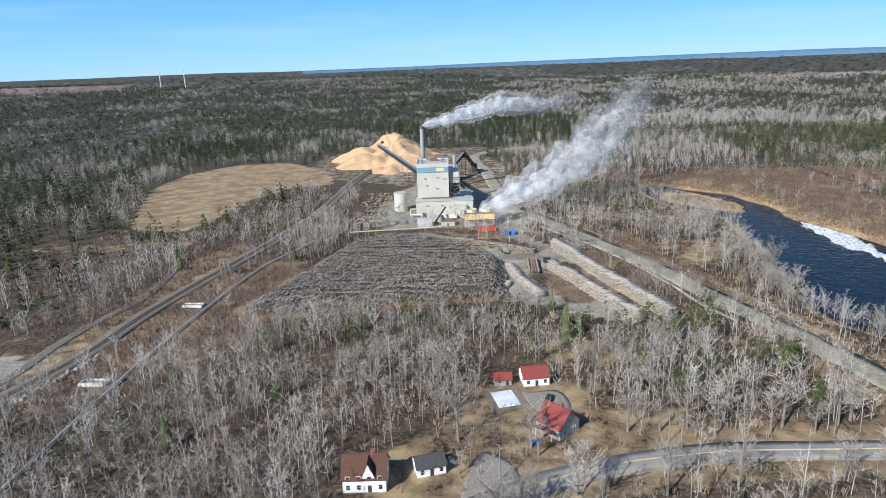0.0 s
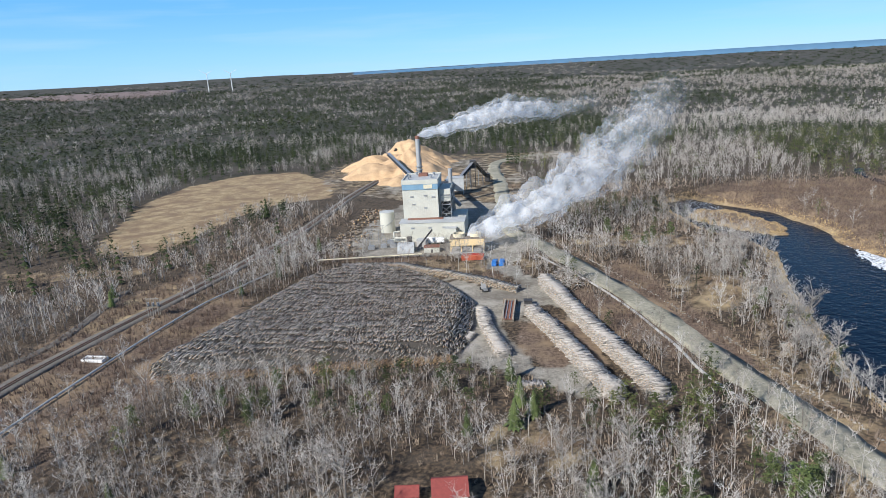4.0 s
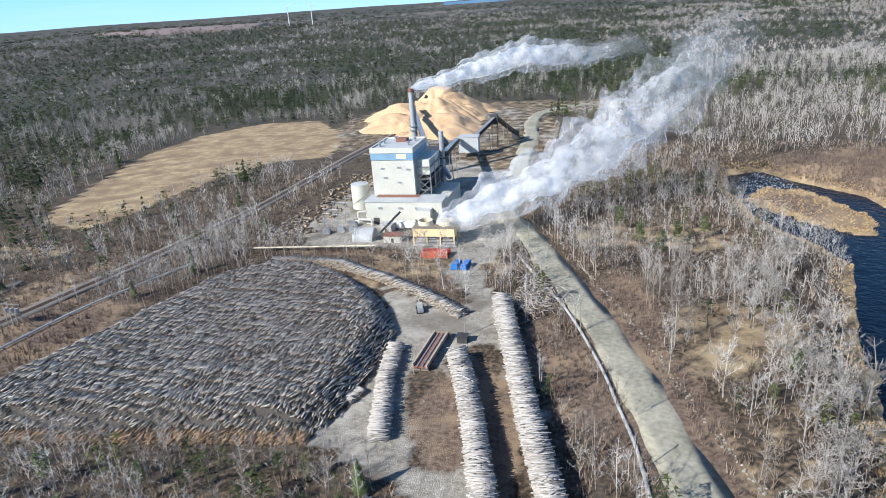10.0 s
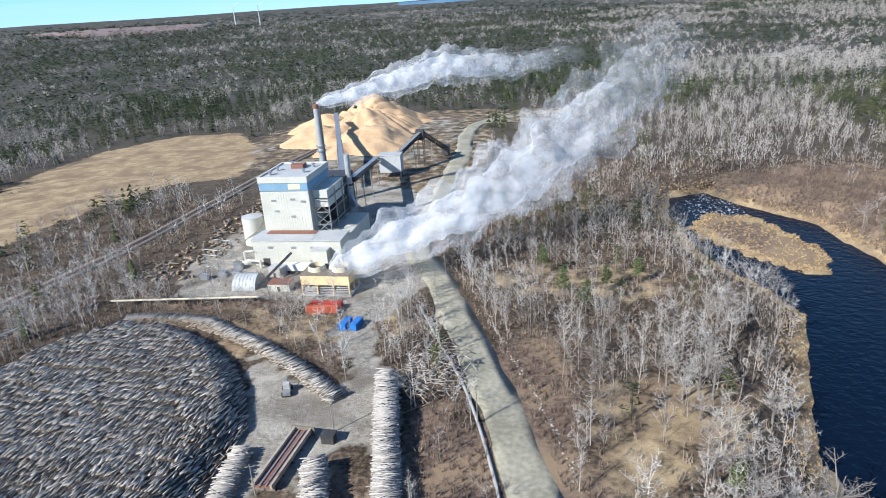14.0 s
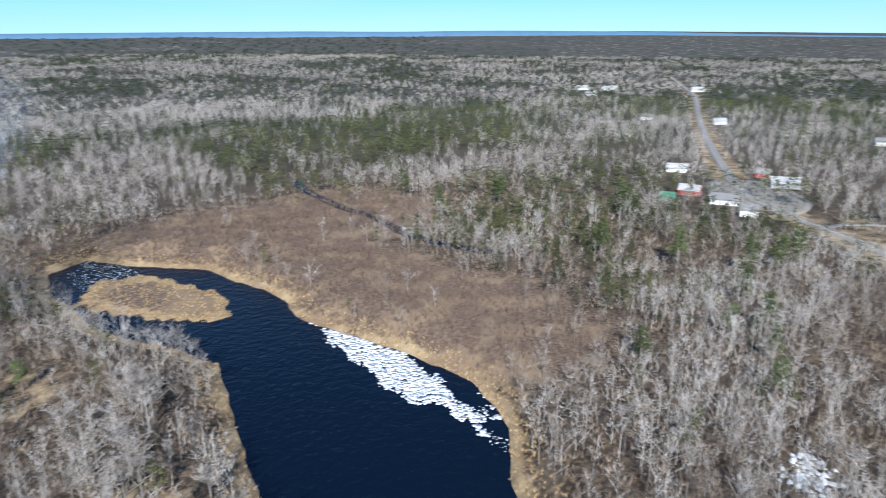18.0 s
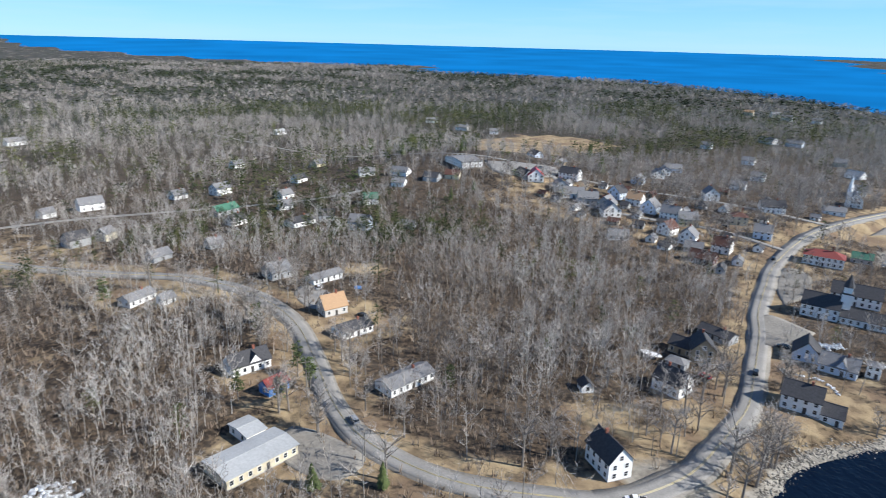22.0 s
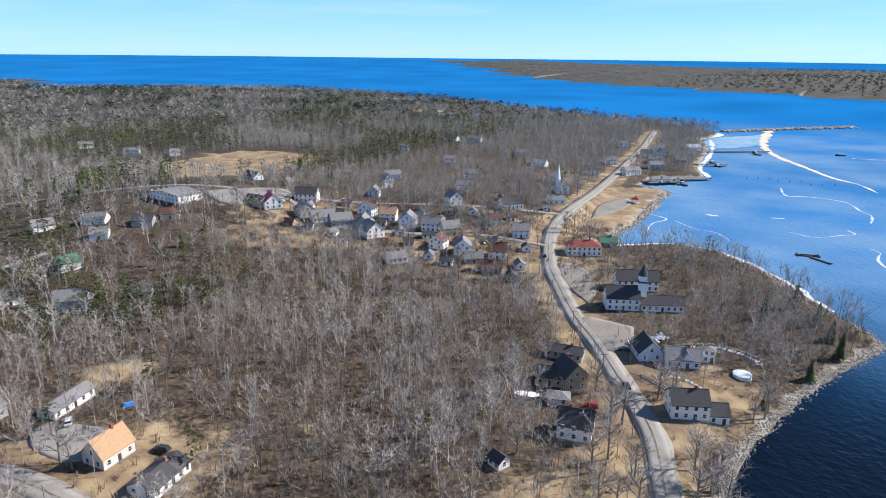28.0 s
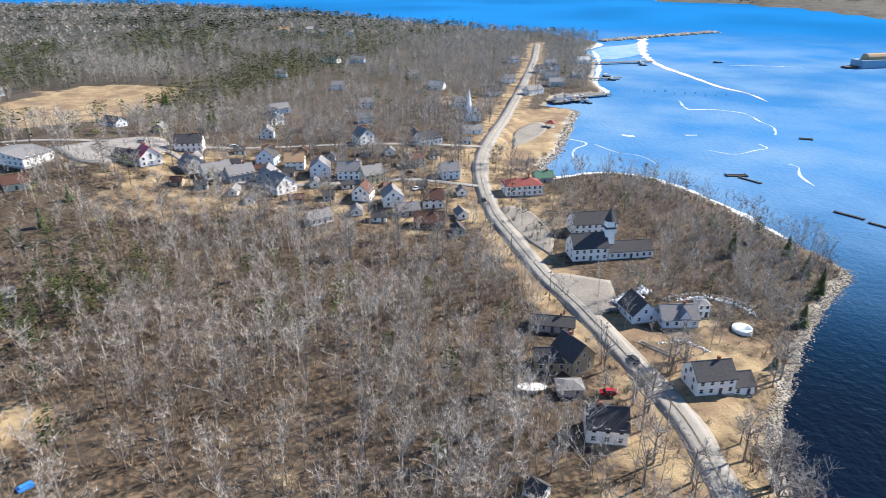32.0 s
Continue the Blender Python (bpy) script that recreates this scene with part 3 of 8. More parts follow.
def water_material():
    m = bpy.data.materials.new("dark_water_painted_sky")
    m.use_nodes = True
    n, l = m.node_tree.nodes, m.node_tree.links
    bsdf = n["Principled BSDF"]
    att = n.new("ShaderNodeAttribute")
    att.attribute_name = "open_water"
    # the open water's blue is the sky's reflection put into the base colour
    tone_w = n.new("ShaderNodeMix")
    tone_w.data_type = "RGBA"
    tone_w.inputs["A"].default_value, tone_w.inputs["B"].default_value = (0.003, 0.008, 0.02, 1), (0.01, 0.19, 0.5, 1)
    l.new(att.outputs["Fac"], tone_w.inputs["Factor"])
    # paler blue mixed in by noise over the near harbour
    pale_at = n.new("ShaderNodeAttribute")
    pale_at.attribute_name = "pale_harbour"
    where = n.new("ShaderNodeTexCoord")
    pale_noise = n.new("ShaderNodeTexNoise")
    pale_noise.inputs["Scale"].default_value, pale_noise.inputs["Detail"].default_value = 0.011, 7.0
    l.new(where.outputs["Object"], pale_noise.inputs["Vector"])
    spread_ = n.new("ShaderNodeMapRange")
    spread_.inputs["From Min"].default_value, spread_.inputs["From Max"].default_value = 0.36, 0.66
    spread_.inputs["To Min"].default_value = 0.25
    l.new(pale_noise.outputs["Fac"], spread_.inputs["Value"])
    both = n.new("ShaderNodeMath")
    both.operation = "MULTIPLY"
    l.new(pale_at.outputs["Fac"], both.inputs[0])
    l.new(spread_.outputs["Result"], both.inputs[1])
    paled = n.new("ShaderNodeMix")
    paled.data_type = "RGBA"
    paled.inputs["B"].default_value = (0.14, 0.28, 0.46, 1)
    l.new(both.outputs[0], paled.inputs["Factor"])
    l.new(tone_w.outputs["Result"], paled.inputs["A"])
    l.new(paled.outputs["Result"], bsdf.inputs["Base Color"])
    bsdf.inputs["Roughness"].default_value = 0.07
    # gloss falls to none on open water, where the reflection is painted
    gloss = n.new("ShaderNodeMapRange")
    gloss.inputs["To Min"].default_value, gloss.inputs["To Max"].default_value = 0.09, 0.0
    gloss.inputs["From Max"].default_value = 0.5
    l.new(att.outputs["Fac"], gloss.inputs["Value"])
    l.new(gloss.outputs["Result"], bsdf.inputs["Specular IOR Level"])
    bsdf.inputs["IOR"].default_value = 1.333
    co = n.new("ShaderNodeTexCoord")
    big = n.new("ShaderNodeTexNoise")
    big.inputs["Scale"].default_value, big.inputs["Detail"].default_value = 0.35, 6.0
    l.new(co.outputs["Object"], big.inputs["Vector"])
    b = n.new("ShaderNodeBump")
    b.inputs["Strength"].default_value, b.inputs["Distance"].default_value = 0.9, 0.6
    l.new(big.outputs["Fac"], b.inputs["Height"])
    l.new(b.outputs["Normal"], bsdf.inputs["Normal"])
    return m


wr = np.concatenate([np.linspace(0, 600, 61), np.linspace(700, 5400, 60)])
wa = np.linspace(0, 2 * math.pi, 145)
wrr, waa = np.meshgrid(wr, wa, indexing="ij")
wx, wy = HUB[0] + wrr * np.cos(waa), HUB[1] + wrr * np.sin(waa)
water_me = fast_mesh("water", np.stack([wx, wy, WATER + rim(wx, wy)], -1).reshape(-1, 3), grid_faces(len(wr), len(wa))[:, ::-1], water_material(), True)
# where the painted sky blue lies: harbour and open sea
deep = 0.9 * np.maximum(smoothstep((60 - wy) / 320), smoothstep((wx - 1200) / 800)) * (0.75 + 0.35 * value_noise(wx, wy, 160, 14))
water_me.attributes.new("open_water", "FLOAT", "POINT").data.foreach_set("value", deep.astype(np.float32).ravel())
pale_harbour = smoothstep((20 - wy) / 160) * smoothstep((1000 - np.hypot(wx - 250, wy + 150)) / 500)
water_me.attributes.new("pale_harbour", "FLOAT", "POINT").data.foreach_set("value", pale_harbour.astype(np.float32).ravel())
tagged(new("water", water_me), "dark river widening to a harbour and open sea painted sky blue", "water", kind="structure")


def ribbon(name, line, width, mat, label, category, lift=0.3, thick=0.8, rough_edge=0.0, kind="structure"):
    """A strip of road that follows the ground, with sides."""
    d = np.gradient(line, axis=0)
    d /= np.linalg.norm(d, axis=1)[:, None]
    nrm = np.stack([-d[:, 1], d[:, 0]], 1)
    cols = (-0.5, -0.5, -0.25, 0, 0.25, 0.5, 0.5)
    v = []
    zc = ground(line[:, 0], line[:, 1])
    for k, c in enumerate(cols):
        w = width * (1 + rough_edge * (value_noise(line[:, 0] + 50 * k, line[:, 1], 9, 4) - 0.5)) if abs(c) == 0.5 else np.full(len(line), width)
        p = line + nrm * (c * w)[:, None]
        z = np.maximum(ground(p[:, 0], p[:, 1]), zc - 0.3) + lift + 0.12 * (1 - abs(2 * c))
        if k in (0, len(cols) - 1):
            z = z - thick
        v.append(np.column_stack([p, z]))
    return tagged(new(name, fast_mesh(name, np.stack(v, 1).reshape(-1, 3), grid_faces(len(line), len(cols))[:, ::-1], mat)), label, category, kind=kind)


for nm, line, w in (("road", ROAD_MAIN, 7.5), ("road", ROAD_NORTH, 6.6), ("road", ROAD_SHORE, 7.0)):
    ribbon(nm, line, w, M_ASPHALT, "worn grey asphalt road with a faded yellow centre line", "road", 0.3)
    ribbon("shoulder", line, w + 2.0, M_GRAVEL, "grey gravel shoulder beside the asphalt road", "road", 0.2, 0.8, 0.3)
    for s in (-0.16, 0.16):
        d = np.gradient(line, axis=0)
        d /= np.linalg.norm(d, axis=1)[:, None]
        ribbon("trim", line + s * np.stack([-d[:, 1], d[:, 0]], 1), 0.14, M_LINE, "faded yellow centre line painted on asphalt", "road marking", 0.435, 0.02)
ribbon("road", ROAD_ACCESS, 12.0, M_DIRTROAD, "wide packed grey dirt haul road with tyre tracks", "road", 0.13, 0.5, 0.5)
for line in (ROAD_FIELD, ROAD_BACK, ROAD_VILLAGE):
    ribbon("road", line, 3.8, M_ASPHALT, "narrow grey village street", "road", 0.28, 0.8, 0.2)
ribbon("creek", spline([(352, 660), (342, 633), (335, 574), (337, 544), (331, 497), (335, 474), (340, 452), (352, 440)], 4), 7.0, water_material(), "narrow dark creek winding through the scrub", "creek", 0.25, 0.4, 0.6)
ribbon("road", spline([(-170, 198), (-163, 216), (-162, 240), (-158, 268), (-150, 298), (-151, 322), (-154, 345), (-158, 370)], 4), 5.0, M_BALLAST, "narrow rutted dirt track beside the railway", "road", 0.25, 0.6, 0.3)
ribbon("kerb", spline([(60, 420), (71, 396), (85, 366), (96, 333), (102, 309), (106, 292), (109, 272), (116, 250)], 4), 0.7, M_CONC, "low pale concrete kerb along the haul road", "kerb", 0.75, 1.0, 0.5)
ribbon("rail_bed", RAIL, 9.0, M_BALLAST, "dark ballast bed of the old railway beside the pipe", "rail bed", 0.35, 0.8, 0.3)


# ---- mill ----
def whole(name, parts, mat, label, category, m=None, group="", smooth=False):
    """A thing of one mesh, drawn by a function that fills its bmesh."""
    bm = bmesh.new()
    parts(bm)
    ob = new(name, mesh_of(name, bm, mat, smooth))
    if m is not None:
        ob.matrix_world = m
    return tagged(ob, label, category, group)


def boxes(*rows):
    def fill(bm):
        for r in rows:
            box(bm, *r)
    return fill


def bars(rows, r=0.12, sides=5):
    def fill(bm):
        for a, b in rows:
            tube(bm, a, b, r, sides=sides)
    return fill


def parts_of(parent, name, rows, mat, label=""):
    """Several alike box-shaped parts, each an object of its own."""
    for r in rows:
        part_of(parent, name, boxes(r), mat, label)


def part_of(parent, name, fill, mat, label="", smooth=False):
    bm = bmesh.new()
    fill(bm)
    return part(name, bm, mat, parent, label, smooth)


def corrugated(bm, x0, x1, y, z0, z1, pitch=1.0, depth=0.08, along="x"):
    """Vertical ribs on a clad wall."""
    n = int((x1 - x0) / pitch)
    for k in range(n):
        a = x0 + (k + 0.3) * (x1 - x0) / n
        if along == "x":
            box(bm, a, a + pitch * 0.4, y - depth, y, z0, z1)
        else:
            box(bm, y, y + depth, a, a + pitch * 0.4, z0, z1)


HALL = thing("turbine_hall", pose(0, 0, 0), "low off-white clad turbine hall in front of the boiler house", "industrial building")
part_of(HALL, "wall", boxes((-24, 17, 459, 471, -0.5, 12.0), (-24, 17, 471, 503, -0.5, 10.5)), M_CLAD)
part_of(HALL, "cladding", lambda bm: corrugated(bm, -23.8, 16.8, 459, 0, 11.6, 1.3, 0.07), M_CLAD)
part_of(HALL, "roof", boxes((-24.4, 4, 458.6, 471, 12.0, 12.5), (4, 17.4, 458.6, 472, 12.0, 12.4)), M_CLADROOF, "pale stained roof sheet")
part_of(HALL, "roof_strip", boxes((-20, 3, 466, 470.5, 12.52, 12.75)), M_RUST, "rust-stained roof strip")
for x in (-17, -6, 3):
    part_of(HALL, "louvre", boxes((x, x + 2.4, 458.82, 458.93, 8.2, 9.3)), M_STEEL, "grey wall louvre")
for x, w in ((-20, 3.2), (9.5, 2.0)):
    part_of(HALL, "door", boxes((x, x + w, 458.8, 458.93, 0, 3.6)), M_DARKSTEEL, "dark roller door")
annex = thing("annex", pose(0, 0, 0), "small off-white annex with a flat roof against the hall", "industrial building")
part_of(annex, "wall", boxes((5, 12, 454.5, 458.85, -0.5, 9)), M_CLAD)
part_of(annex, "roof", boxes((4.8, 12.2, 454.3, 458.8, 9, 9.3)), M_CLADROOF)

BOILER = thing("boiler_house", pose(0, 0, 0), "tall off-white boiler house with a blue-grey band below its roof", "industrial building")
part_of(BOILER, "wall", boxes((-23, 0, 472, 500, 11, 30.6), (-22.6, -0.4, 472.4, 499.6, 30.6, 36.4)), M_CLAD)
part_of(BOILER, "cladding", lambda bm: (corrugated(bm, -22.8, -0.2, 472, 12.6, 30.4, 1.2, 0.07), corrugated(bm, 472.2, 499.8, 0, 12.6, 30.4, 1.2, 0.07, "y")), M_CLAD)
part_of(BOILER, "band", boxes((-23.1, 0.1, 471.9, 472.3, 31.0, 34.6), (-0.3, 0.1, 472.3, 500.1, 31.0, 34.6), (-23.1, -22.7, 472.3, 500.1, 31, 34.6)), M_BAND, "blue-grey painted band")
part_of(BOILER, "sign_panel", boxes((-9, -3.4, 471.75, 471.88, 31.6, 34.2)), M_CREAM, "faded cream sign panel")
part_of(BOILER, "parapet", boxes((-23.3, 0.3, 471.7, 472.5, 34.6, 37.4), (-23.3, 0.3, 499.5, 500.3, 34.6, 37.4), (-23.3, -22.5, 472.5, 499.5, 34.6, 37.4), (-0.5, 0.3, 472.5, 499.5, 34.6, 37.4)), M_CLAD)
part_of(BOILER, "roof", boxes((-22.5, -0.5, 472.5, 499.5, 36.3, 36.75)), M_CLADROOF, "pale flat roof")
part_of(BOILER, "roof_hatch", boxes((-14, -8, 489, 494, 36.7, 38.6)), M_RUST, "dark red roof hatch")
for x, y in ((-19.5, 478), (-19.5, 486), (-5, 482), (-4, 492), (-16, 496)):
    part_of(BOILER, "vent", lambda bm: (tube(bm, (x, y, 36.7), (x, y, 38.2), 0.7), tube(bm, (x, y, 38.2), (x, y, 38.7), 1.0)), M_STEEL, "steel roof vent")
for x, z in ((-18, 26), (-9, 26.5), (-4, 25.5), (-9.5, 18.5), (-17, 21)):
    part_of(BOILER, "louvre", boxes((x, x + 2.2, 471.78, 471.9, z, z + 0.9)), M_STEEL, "grey wall louvre")
part_of(BOILER, "side_wall", boxes((0.35, 7.5, 476, 498, 22, 30)), M_CLAD, "upper annex on steel legs")

FRAME = thing("steel_frame", pose(0, 0, 0), "open galvanised steel frame with cross bracing beside the boiler house", "steel structure")
legs = [((x, y, 9), (x, y, 30)) for x in (1.2, 8.0) for y in (474.5, 484, 494, 503)]
for a, b in legs:
    part_of(FRAME, "column", bars([(a, b)], 0.28, 6), M_STEEL)
for z in (14, 20, 26):
    part_of(FRAME, "beam", bars([((1.2, 474.5, z), (8, 474.5, z)), ((8, 474.5, z), (8, 503, z)), ((8, 503, z), (1.2, 503, z))], 0.2, 5), M_STEEL)
    part_of(FRAME, "platform", boxes((1.3, 7.9, 475, 502.5, z + 0.2, z + 0.35)), M_DARKSTEEL)
for z in (10.5, 14, 20):
    part_of(FRAME, "brace", bars([((1.2, 474.4, z), (8, 474.4, z + 5.6)), ((8, 474.4, z), (1.2, 474.4, z + 5.6))], 0.14, 5), M_STEEL)
DUST = thing("dust_collector", pose(0, 0, 0), "dark steel dust collector with hoppers behind the boiler house", "industrial plant")
part_of(DUST, "casing", boxes((-18, 4, 506, 524, 9, 27), (1.5, 7.5, 486, 501, 12, 21)), M_DARKSTEEL)
for x in (-15, -8, -1):
    for y in (510, 520):
        part_of(DUST, "hopper", lambda bm: tube(bm, (x, y, 4), (x, y, 9), 0.5, 3.2, 4), M_DARKSTEEL)
        part_of(DUST, "leg", bars([((x - 3, y, 0), (x - 3, y, 9))], 0.25), M_STEEL)
part_of(DUST, "duct", lambda bm: tube(bm, (-16, 524, 16), (-20, 540, 12), 1.6), M_STEEL, "grey round duct")
part_of(DUST, "duct", lambda bm: tube(bm, (4, 512, 20), (12, 500, 14), 1.3), M_STEEL, "grey round duct")
CHIMNEY = thing("chimney", pose(-21, 548, 0), "tall grey steel chimney with a dark top and platform rings", "chimney")
part_of(CHIMNEY, "shaft", lambda bm: (tube(bm, (0, 0, 0), (0, 0, 30), 2.1, 1.75, 16), tube(bm, (0, 0, 30), (0, 0, 55.5), 1.75, 1.6, 16)), M_STACK, smooth=False)
part_of(CHIMNEY, "tip", lambda bm: tube(bm, (0, 0, 55.5), (0, 0, 57.8), 1.75, 1.7, 16), M_RUST, "soot-stained chimney tip")
for z in (32, 34.5):
    part_of(CHIMNEY, "platform_ring", lambda bm: tube(bm, (0, 0, z), (0, 0, z + 0.6), 2.7, 2.7, 16), M_STEEL)
part_of(CHIMNEY, "ladder", boxes((1.9, 2.2, -0.3, 0.3, 0, 54)), M_DARKSTEEL)
STACK = thing("vent_stack", pose(5, 514, 0), "thick pale grey vent stack of steel", "chimney")
part_of(STACK, "shaft", lambda bm: (tube(bm, (0, 0, 0), (0, 0, 22), 1.7, 1.7, 14), tube(bm, (0, 0, 22), (0, 0, 37.5), 1.45, 1.45, 14)), M_STACK)
part_of(STACK, "collar", lambda bm: tube(bm, (0, 0, 21.6), (0, 0, 22.4), 1.95, 1.95, 14), M_DARKSTEEL)
SILO = thing("storage_tank", pose(-37, 487, 0), "large white steel storage tank beside the boiler house", "tank")
part_of(SILO, "shell", lambda bm: tube(bm, (0, 0, -0.3), (0, 0, 14.2), 5.0, 5.0, 28), M_CLAD, smooth=False)
part_of(SILO, "lid", lambda bm: tube(bm, (0, 0, 14.2), (0, 0, 15.0), 5.1, 0.6, 28), M_CLADROOF)
part_of(SILO, "stair", bars([((5.2 * math.cos(a), 5.2 * math.sin(a), 1 + 3.2 * (a + 3.0)), (5.2 * math.cos(a + 0.3), 5.2 * math.sin(a + 0.3), 1 + 3.2 * (a + 3.3))) for a in np.arange(-3.0, 0.8, 0.3)], 0.14), M_STEEL)

COOL = thing("cooling_tower", pose(0, 0, 0), "yellow-ochre clad cooling tower with two fan cylinders", "cooling tower")
part_of(COOL, "casing", boxes((10, 30, 429, 441, 4.6, 8.6), (10, 30, 440.6, 441, 0, 4.6)), M_YELLOW)
parts_of(COOL, "post", [(x, x + 0.5, y, y + 0.5, -0.3, 4.6) for x in (10, 16.4, 22.9, 29.4) for y in (429, 435, 440)], M_YELLOW)
parts_of(COOL, "louvre", [(10.4, 29.6, 429.5 + 0.1 * k, 429.7 + 0.1 * k, 1.0 + 0.7 * k, 1.3 + 0.7 * k) for k in range(5)], M_CONC)
part_of(COOL, "basin", boxes((9.6, 30.4, 428.6, 441.4, -0.4, 0.7)), M_CONC, "concrete basin")
part_of(COOL, "deck", boxes((9.8, 30.2, 428.8, 441.2, 8.6, 8.85)), M_WOOD)
for x in (15, 25):
    def fan_ring(bm, x=x):
        for k in range(24):
            a0, a1 = 6.2832 * k / 24, 6.2832 * (k + 1) / 24
            q = [(x + r * math.cos(a), 435 + r * math.sin(a), z) for r, z in ((3.6, 8.8), (3.4, 10.8)) for a in (a0, a1)]
            i = [(x + (r - 0.25) * math.cos(a), 435 + (r - 0.25) * math.sin(a), z) for r, z in ((3.6, 8.8), (3.4, 10.8)) for a in (a0, a1)]
            v, w = [bm.verts.new(p) for p in q], [bm.verts.new(p) for p in i]
            bm.faces.new((v[0], v[1], v[3], v[2]))
            bm.faces.new((w[1], w[0], w[2], w[3]))
            bm.faces.new((v[2], v[3], w[3], w[2]))
        bmesh.ops.remove_doubles(bm, verts=bm.verts[:], dist=0.001)
    part_of(COOL, "fan_cylinder", fan_ring, M_CREAM, "cream fan cylinder")

QUON = thing("quonset_hut", pose(-17.5, 438, 0, 0, 0, 94), "ribbed grey steel quonset hut", "hut")
def arch(bm):
    n = 14
    ring = [(6.0 * math.cos(math.pi * k / n), 0, 5.2 * math.sin(math.pi * k / n)) for k in range(n + 1)]
    for j in range(13):
        y0, y1 = -5 + j * 0.77, -5 + j * 0.77 + 0.77
        g = 1.0 if j % 2 else 0.975
        a = [bm.verts.new((p[0] * g, y0, p[2] * g)) for p in ring]
        b = [bm.verts.new((p[0] * g, y1, p[2] * g)) for p in ring]
        for k in range(n):
            bm.faces.new((a[k], b[k], b[k + 1], a[k + 1]))
        if j:
            for k in range(n):
                bm.faces.new((last[k], a[k], a[k + 1], last[k + 1]))
        last = b
part_of(QUON, "shell", arch, M_CLADROOF)
for y_end in (-4.9, 4.8):
    part_of(QUON, "end_wall", lambda bm: prism(bm, [(5.8 * math.cos(math.pi * k / 14), 5.0 * math.sin(math.pi * k / 14)) for k in range(15)], 0, 0.1, Matrix.Translation((0, y_end + 0.1, 0)) @ Matrix.Rotation(math.pi / 2, 4, "X")), M_CLAD)
def shed_box(x, y, rz, l, w, h, wall, roof, label, name="shed"):
    s = thing(name, pose(x, y, gz(x, y), 0, 0, rz), label, "shed")
    part_of(s, "wall", boxes((-l / 2, l / 2, -w / 2, w / 2, -0.4, h)), wall)
    part_of(s, "roof", boxes((-l / 2 - 0.25, l / 2 + 0.25, -w / 2 - 0.25, w / 2 + 0.25, h, h + 0.25)), roof)
    part_of(s, "door", boxes((-0.6, 0.6, -w / 2 - 0.06, -w / 2 - 0.01, 0, 2.1)), M_DARKSTEEL)
    return s
shed_box(-1.5, 435, 2, 9, 6, 3.2, M_CLAD, M_RUST, "low white shed with a rusty flat roof")
shed_box(-9, 449, -12, 6, 5, 4.0, M_CONC, M_CLADROOF, "small pale grey plant shed")
TRAILER = thing("trailer", pose(-1.5, 452, 0.1), "long white box trailer parked by the hall", "trailer")
part_of(TRAILER, "box_body", boxes((-6, 6, -1.3, 1.3, 1.1, 4.0)), M_CARWHITE)
for x in (-4.6, -3.3, 4.5):
    part_of(TRAILER, "wheel", lambda bm: tube(bm, (x, -1.35, 0.5), (x, 1.35, 0.5), 0.5, sides=12), M_TYRE)
part_of(TRAILER, "landing_leg", boxes((2.6, 2.8, -0.9, 0.9, 0, 1.1)), M_DARKSTEEL)
def container(x, y, rz, l, mat, label, group):
    c = thing("container", pose(x, y, gz(x, y), 0, 0, rz), label, "container", group)
    def body(bm):
        box(bm, -l / 2, l / 2, -1.2, 1.2, 0.12, 2.55)
        for k in range(int(l / 0.45)):
            a = -l / 2 + 0.2 + k * 0.45
            box(bm, a, a + 0.2, -1.27, -1.2, 0.3, 2.4)
            box(bm, a, a + 0.2, 1.2, 1.27, 0.3, 2.4)
    part_of(c, "shell", body, mat)
    part_of(c, "door", boxes((l / 2 + 0.01, l / 2 + 0.08, -1.1, 1.1, 0.25, 2.4)), mat)
    parts_of(c, "corner_post", [(sx * l / 2 - 0.08, sx * l / 2 + 0.08, sy * 1.22 - 0.08, sy * 1.22 + 0.08, 0, 2.6) for sx in (-1, 1) for sy in (-1, 1)], mat)
container(23.5, 415, 2, 12.2, M_ORANGE, "orange-red shipping container on gravel", "red containers")
container(23.8, 418.6, 2, 12.2, M_REDPAINT, "dull red shipping container on gravel", "red containers")
container(36.2, 404, 82, 6.1, M_BLUEBOX, "bright blue steel bin container", "blue containers")
container(40.2, 404, 82, 6.1, M_BLUEBOX, "bright blue steel bin container", "blue containers")
RACK = thing("pipe_rack", pose(0, 0, 0), "long pale pipe on low trestles in front of the mill", "pipe")
part_of(RACK, "pipe", bars([((-66, 416, 2.2), (-6, 422.5, 2.2))], 0.4, 8), M_CREAM)
part_of(RACK, "pipe", bars([((-60, 417.8, 1.8), (-6, 423.6, 1.8))], 0.2, 6), M_STEEL)
for k in range(9):
    x = -64 + k * 7
    y = 416.3 + (x + 66) * 0.108
    part_of(RACK, "trestle", boxes((x - 0.15, x + 0.15, y - 0.4, y + 1.9, -0.3, 1.7)), M_WOOD)

# substation in front of the tank
SUB = thing("substation", pose(0, 0, 0), "switchyard of galvanised lattice frames and transformers", "substation")
for x, y in ((-44, 452), (-36, 450), (-44, 464), (-36, 462)):
    part_of(SUB, "lattice_mast", bars([((x - 1.3, y, 0), (x, y, 11)), ((x + 1.3, y, 0), (x, y, 11)), ((x - 0.9, y, 3), (x + 0.6, y, 6)), ((x + 0.9, y, 3), (x - 0.6, y, 6))], 0.1, 4), M_STEEL)
for seg in (((-45, 452, 10.6), (-35, 450, 10.6)), ((-45, 464, 10.6), (-35, 462, 10.6)), ((-45, 452, 8), (-35, 450, 8))):
    part_of(SUB, "crossbeam", bars([seg], 0.16, 4), M_STEEL)
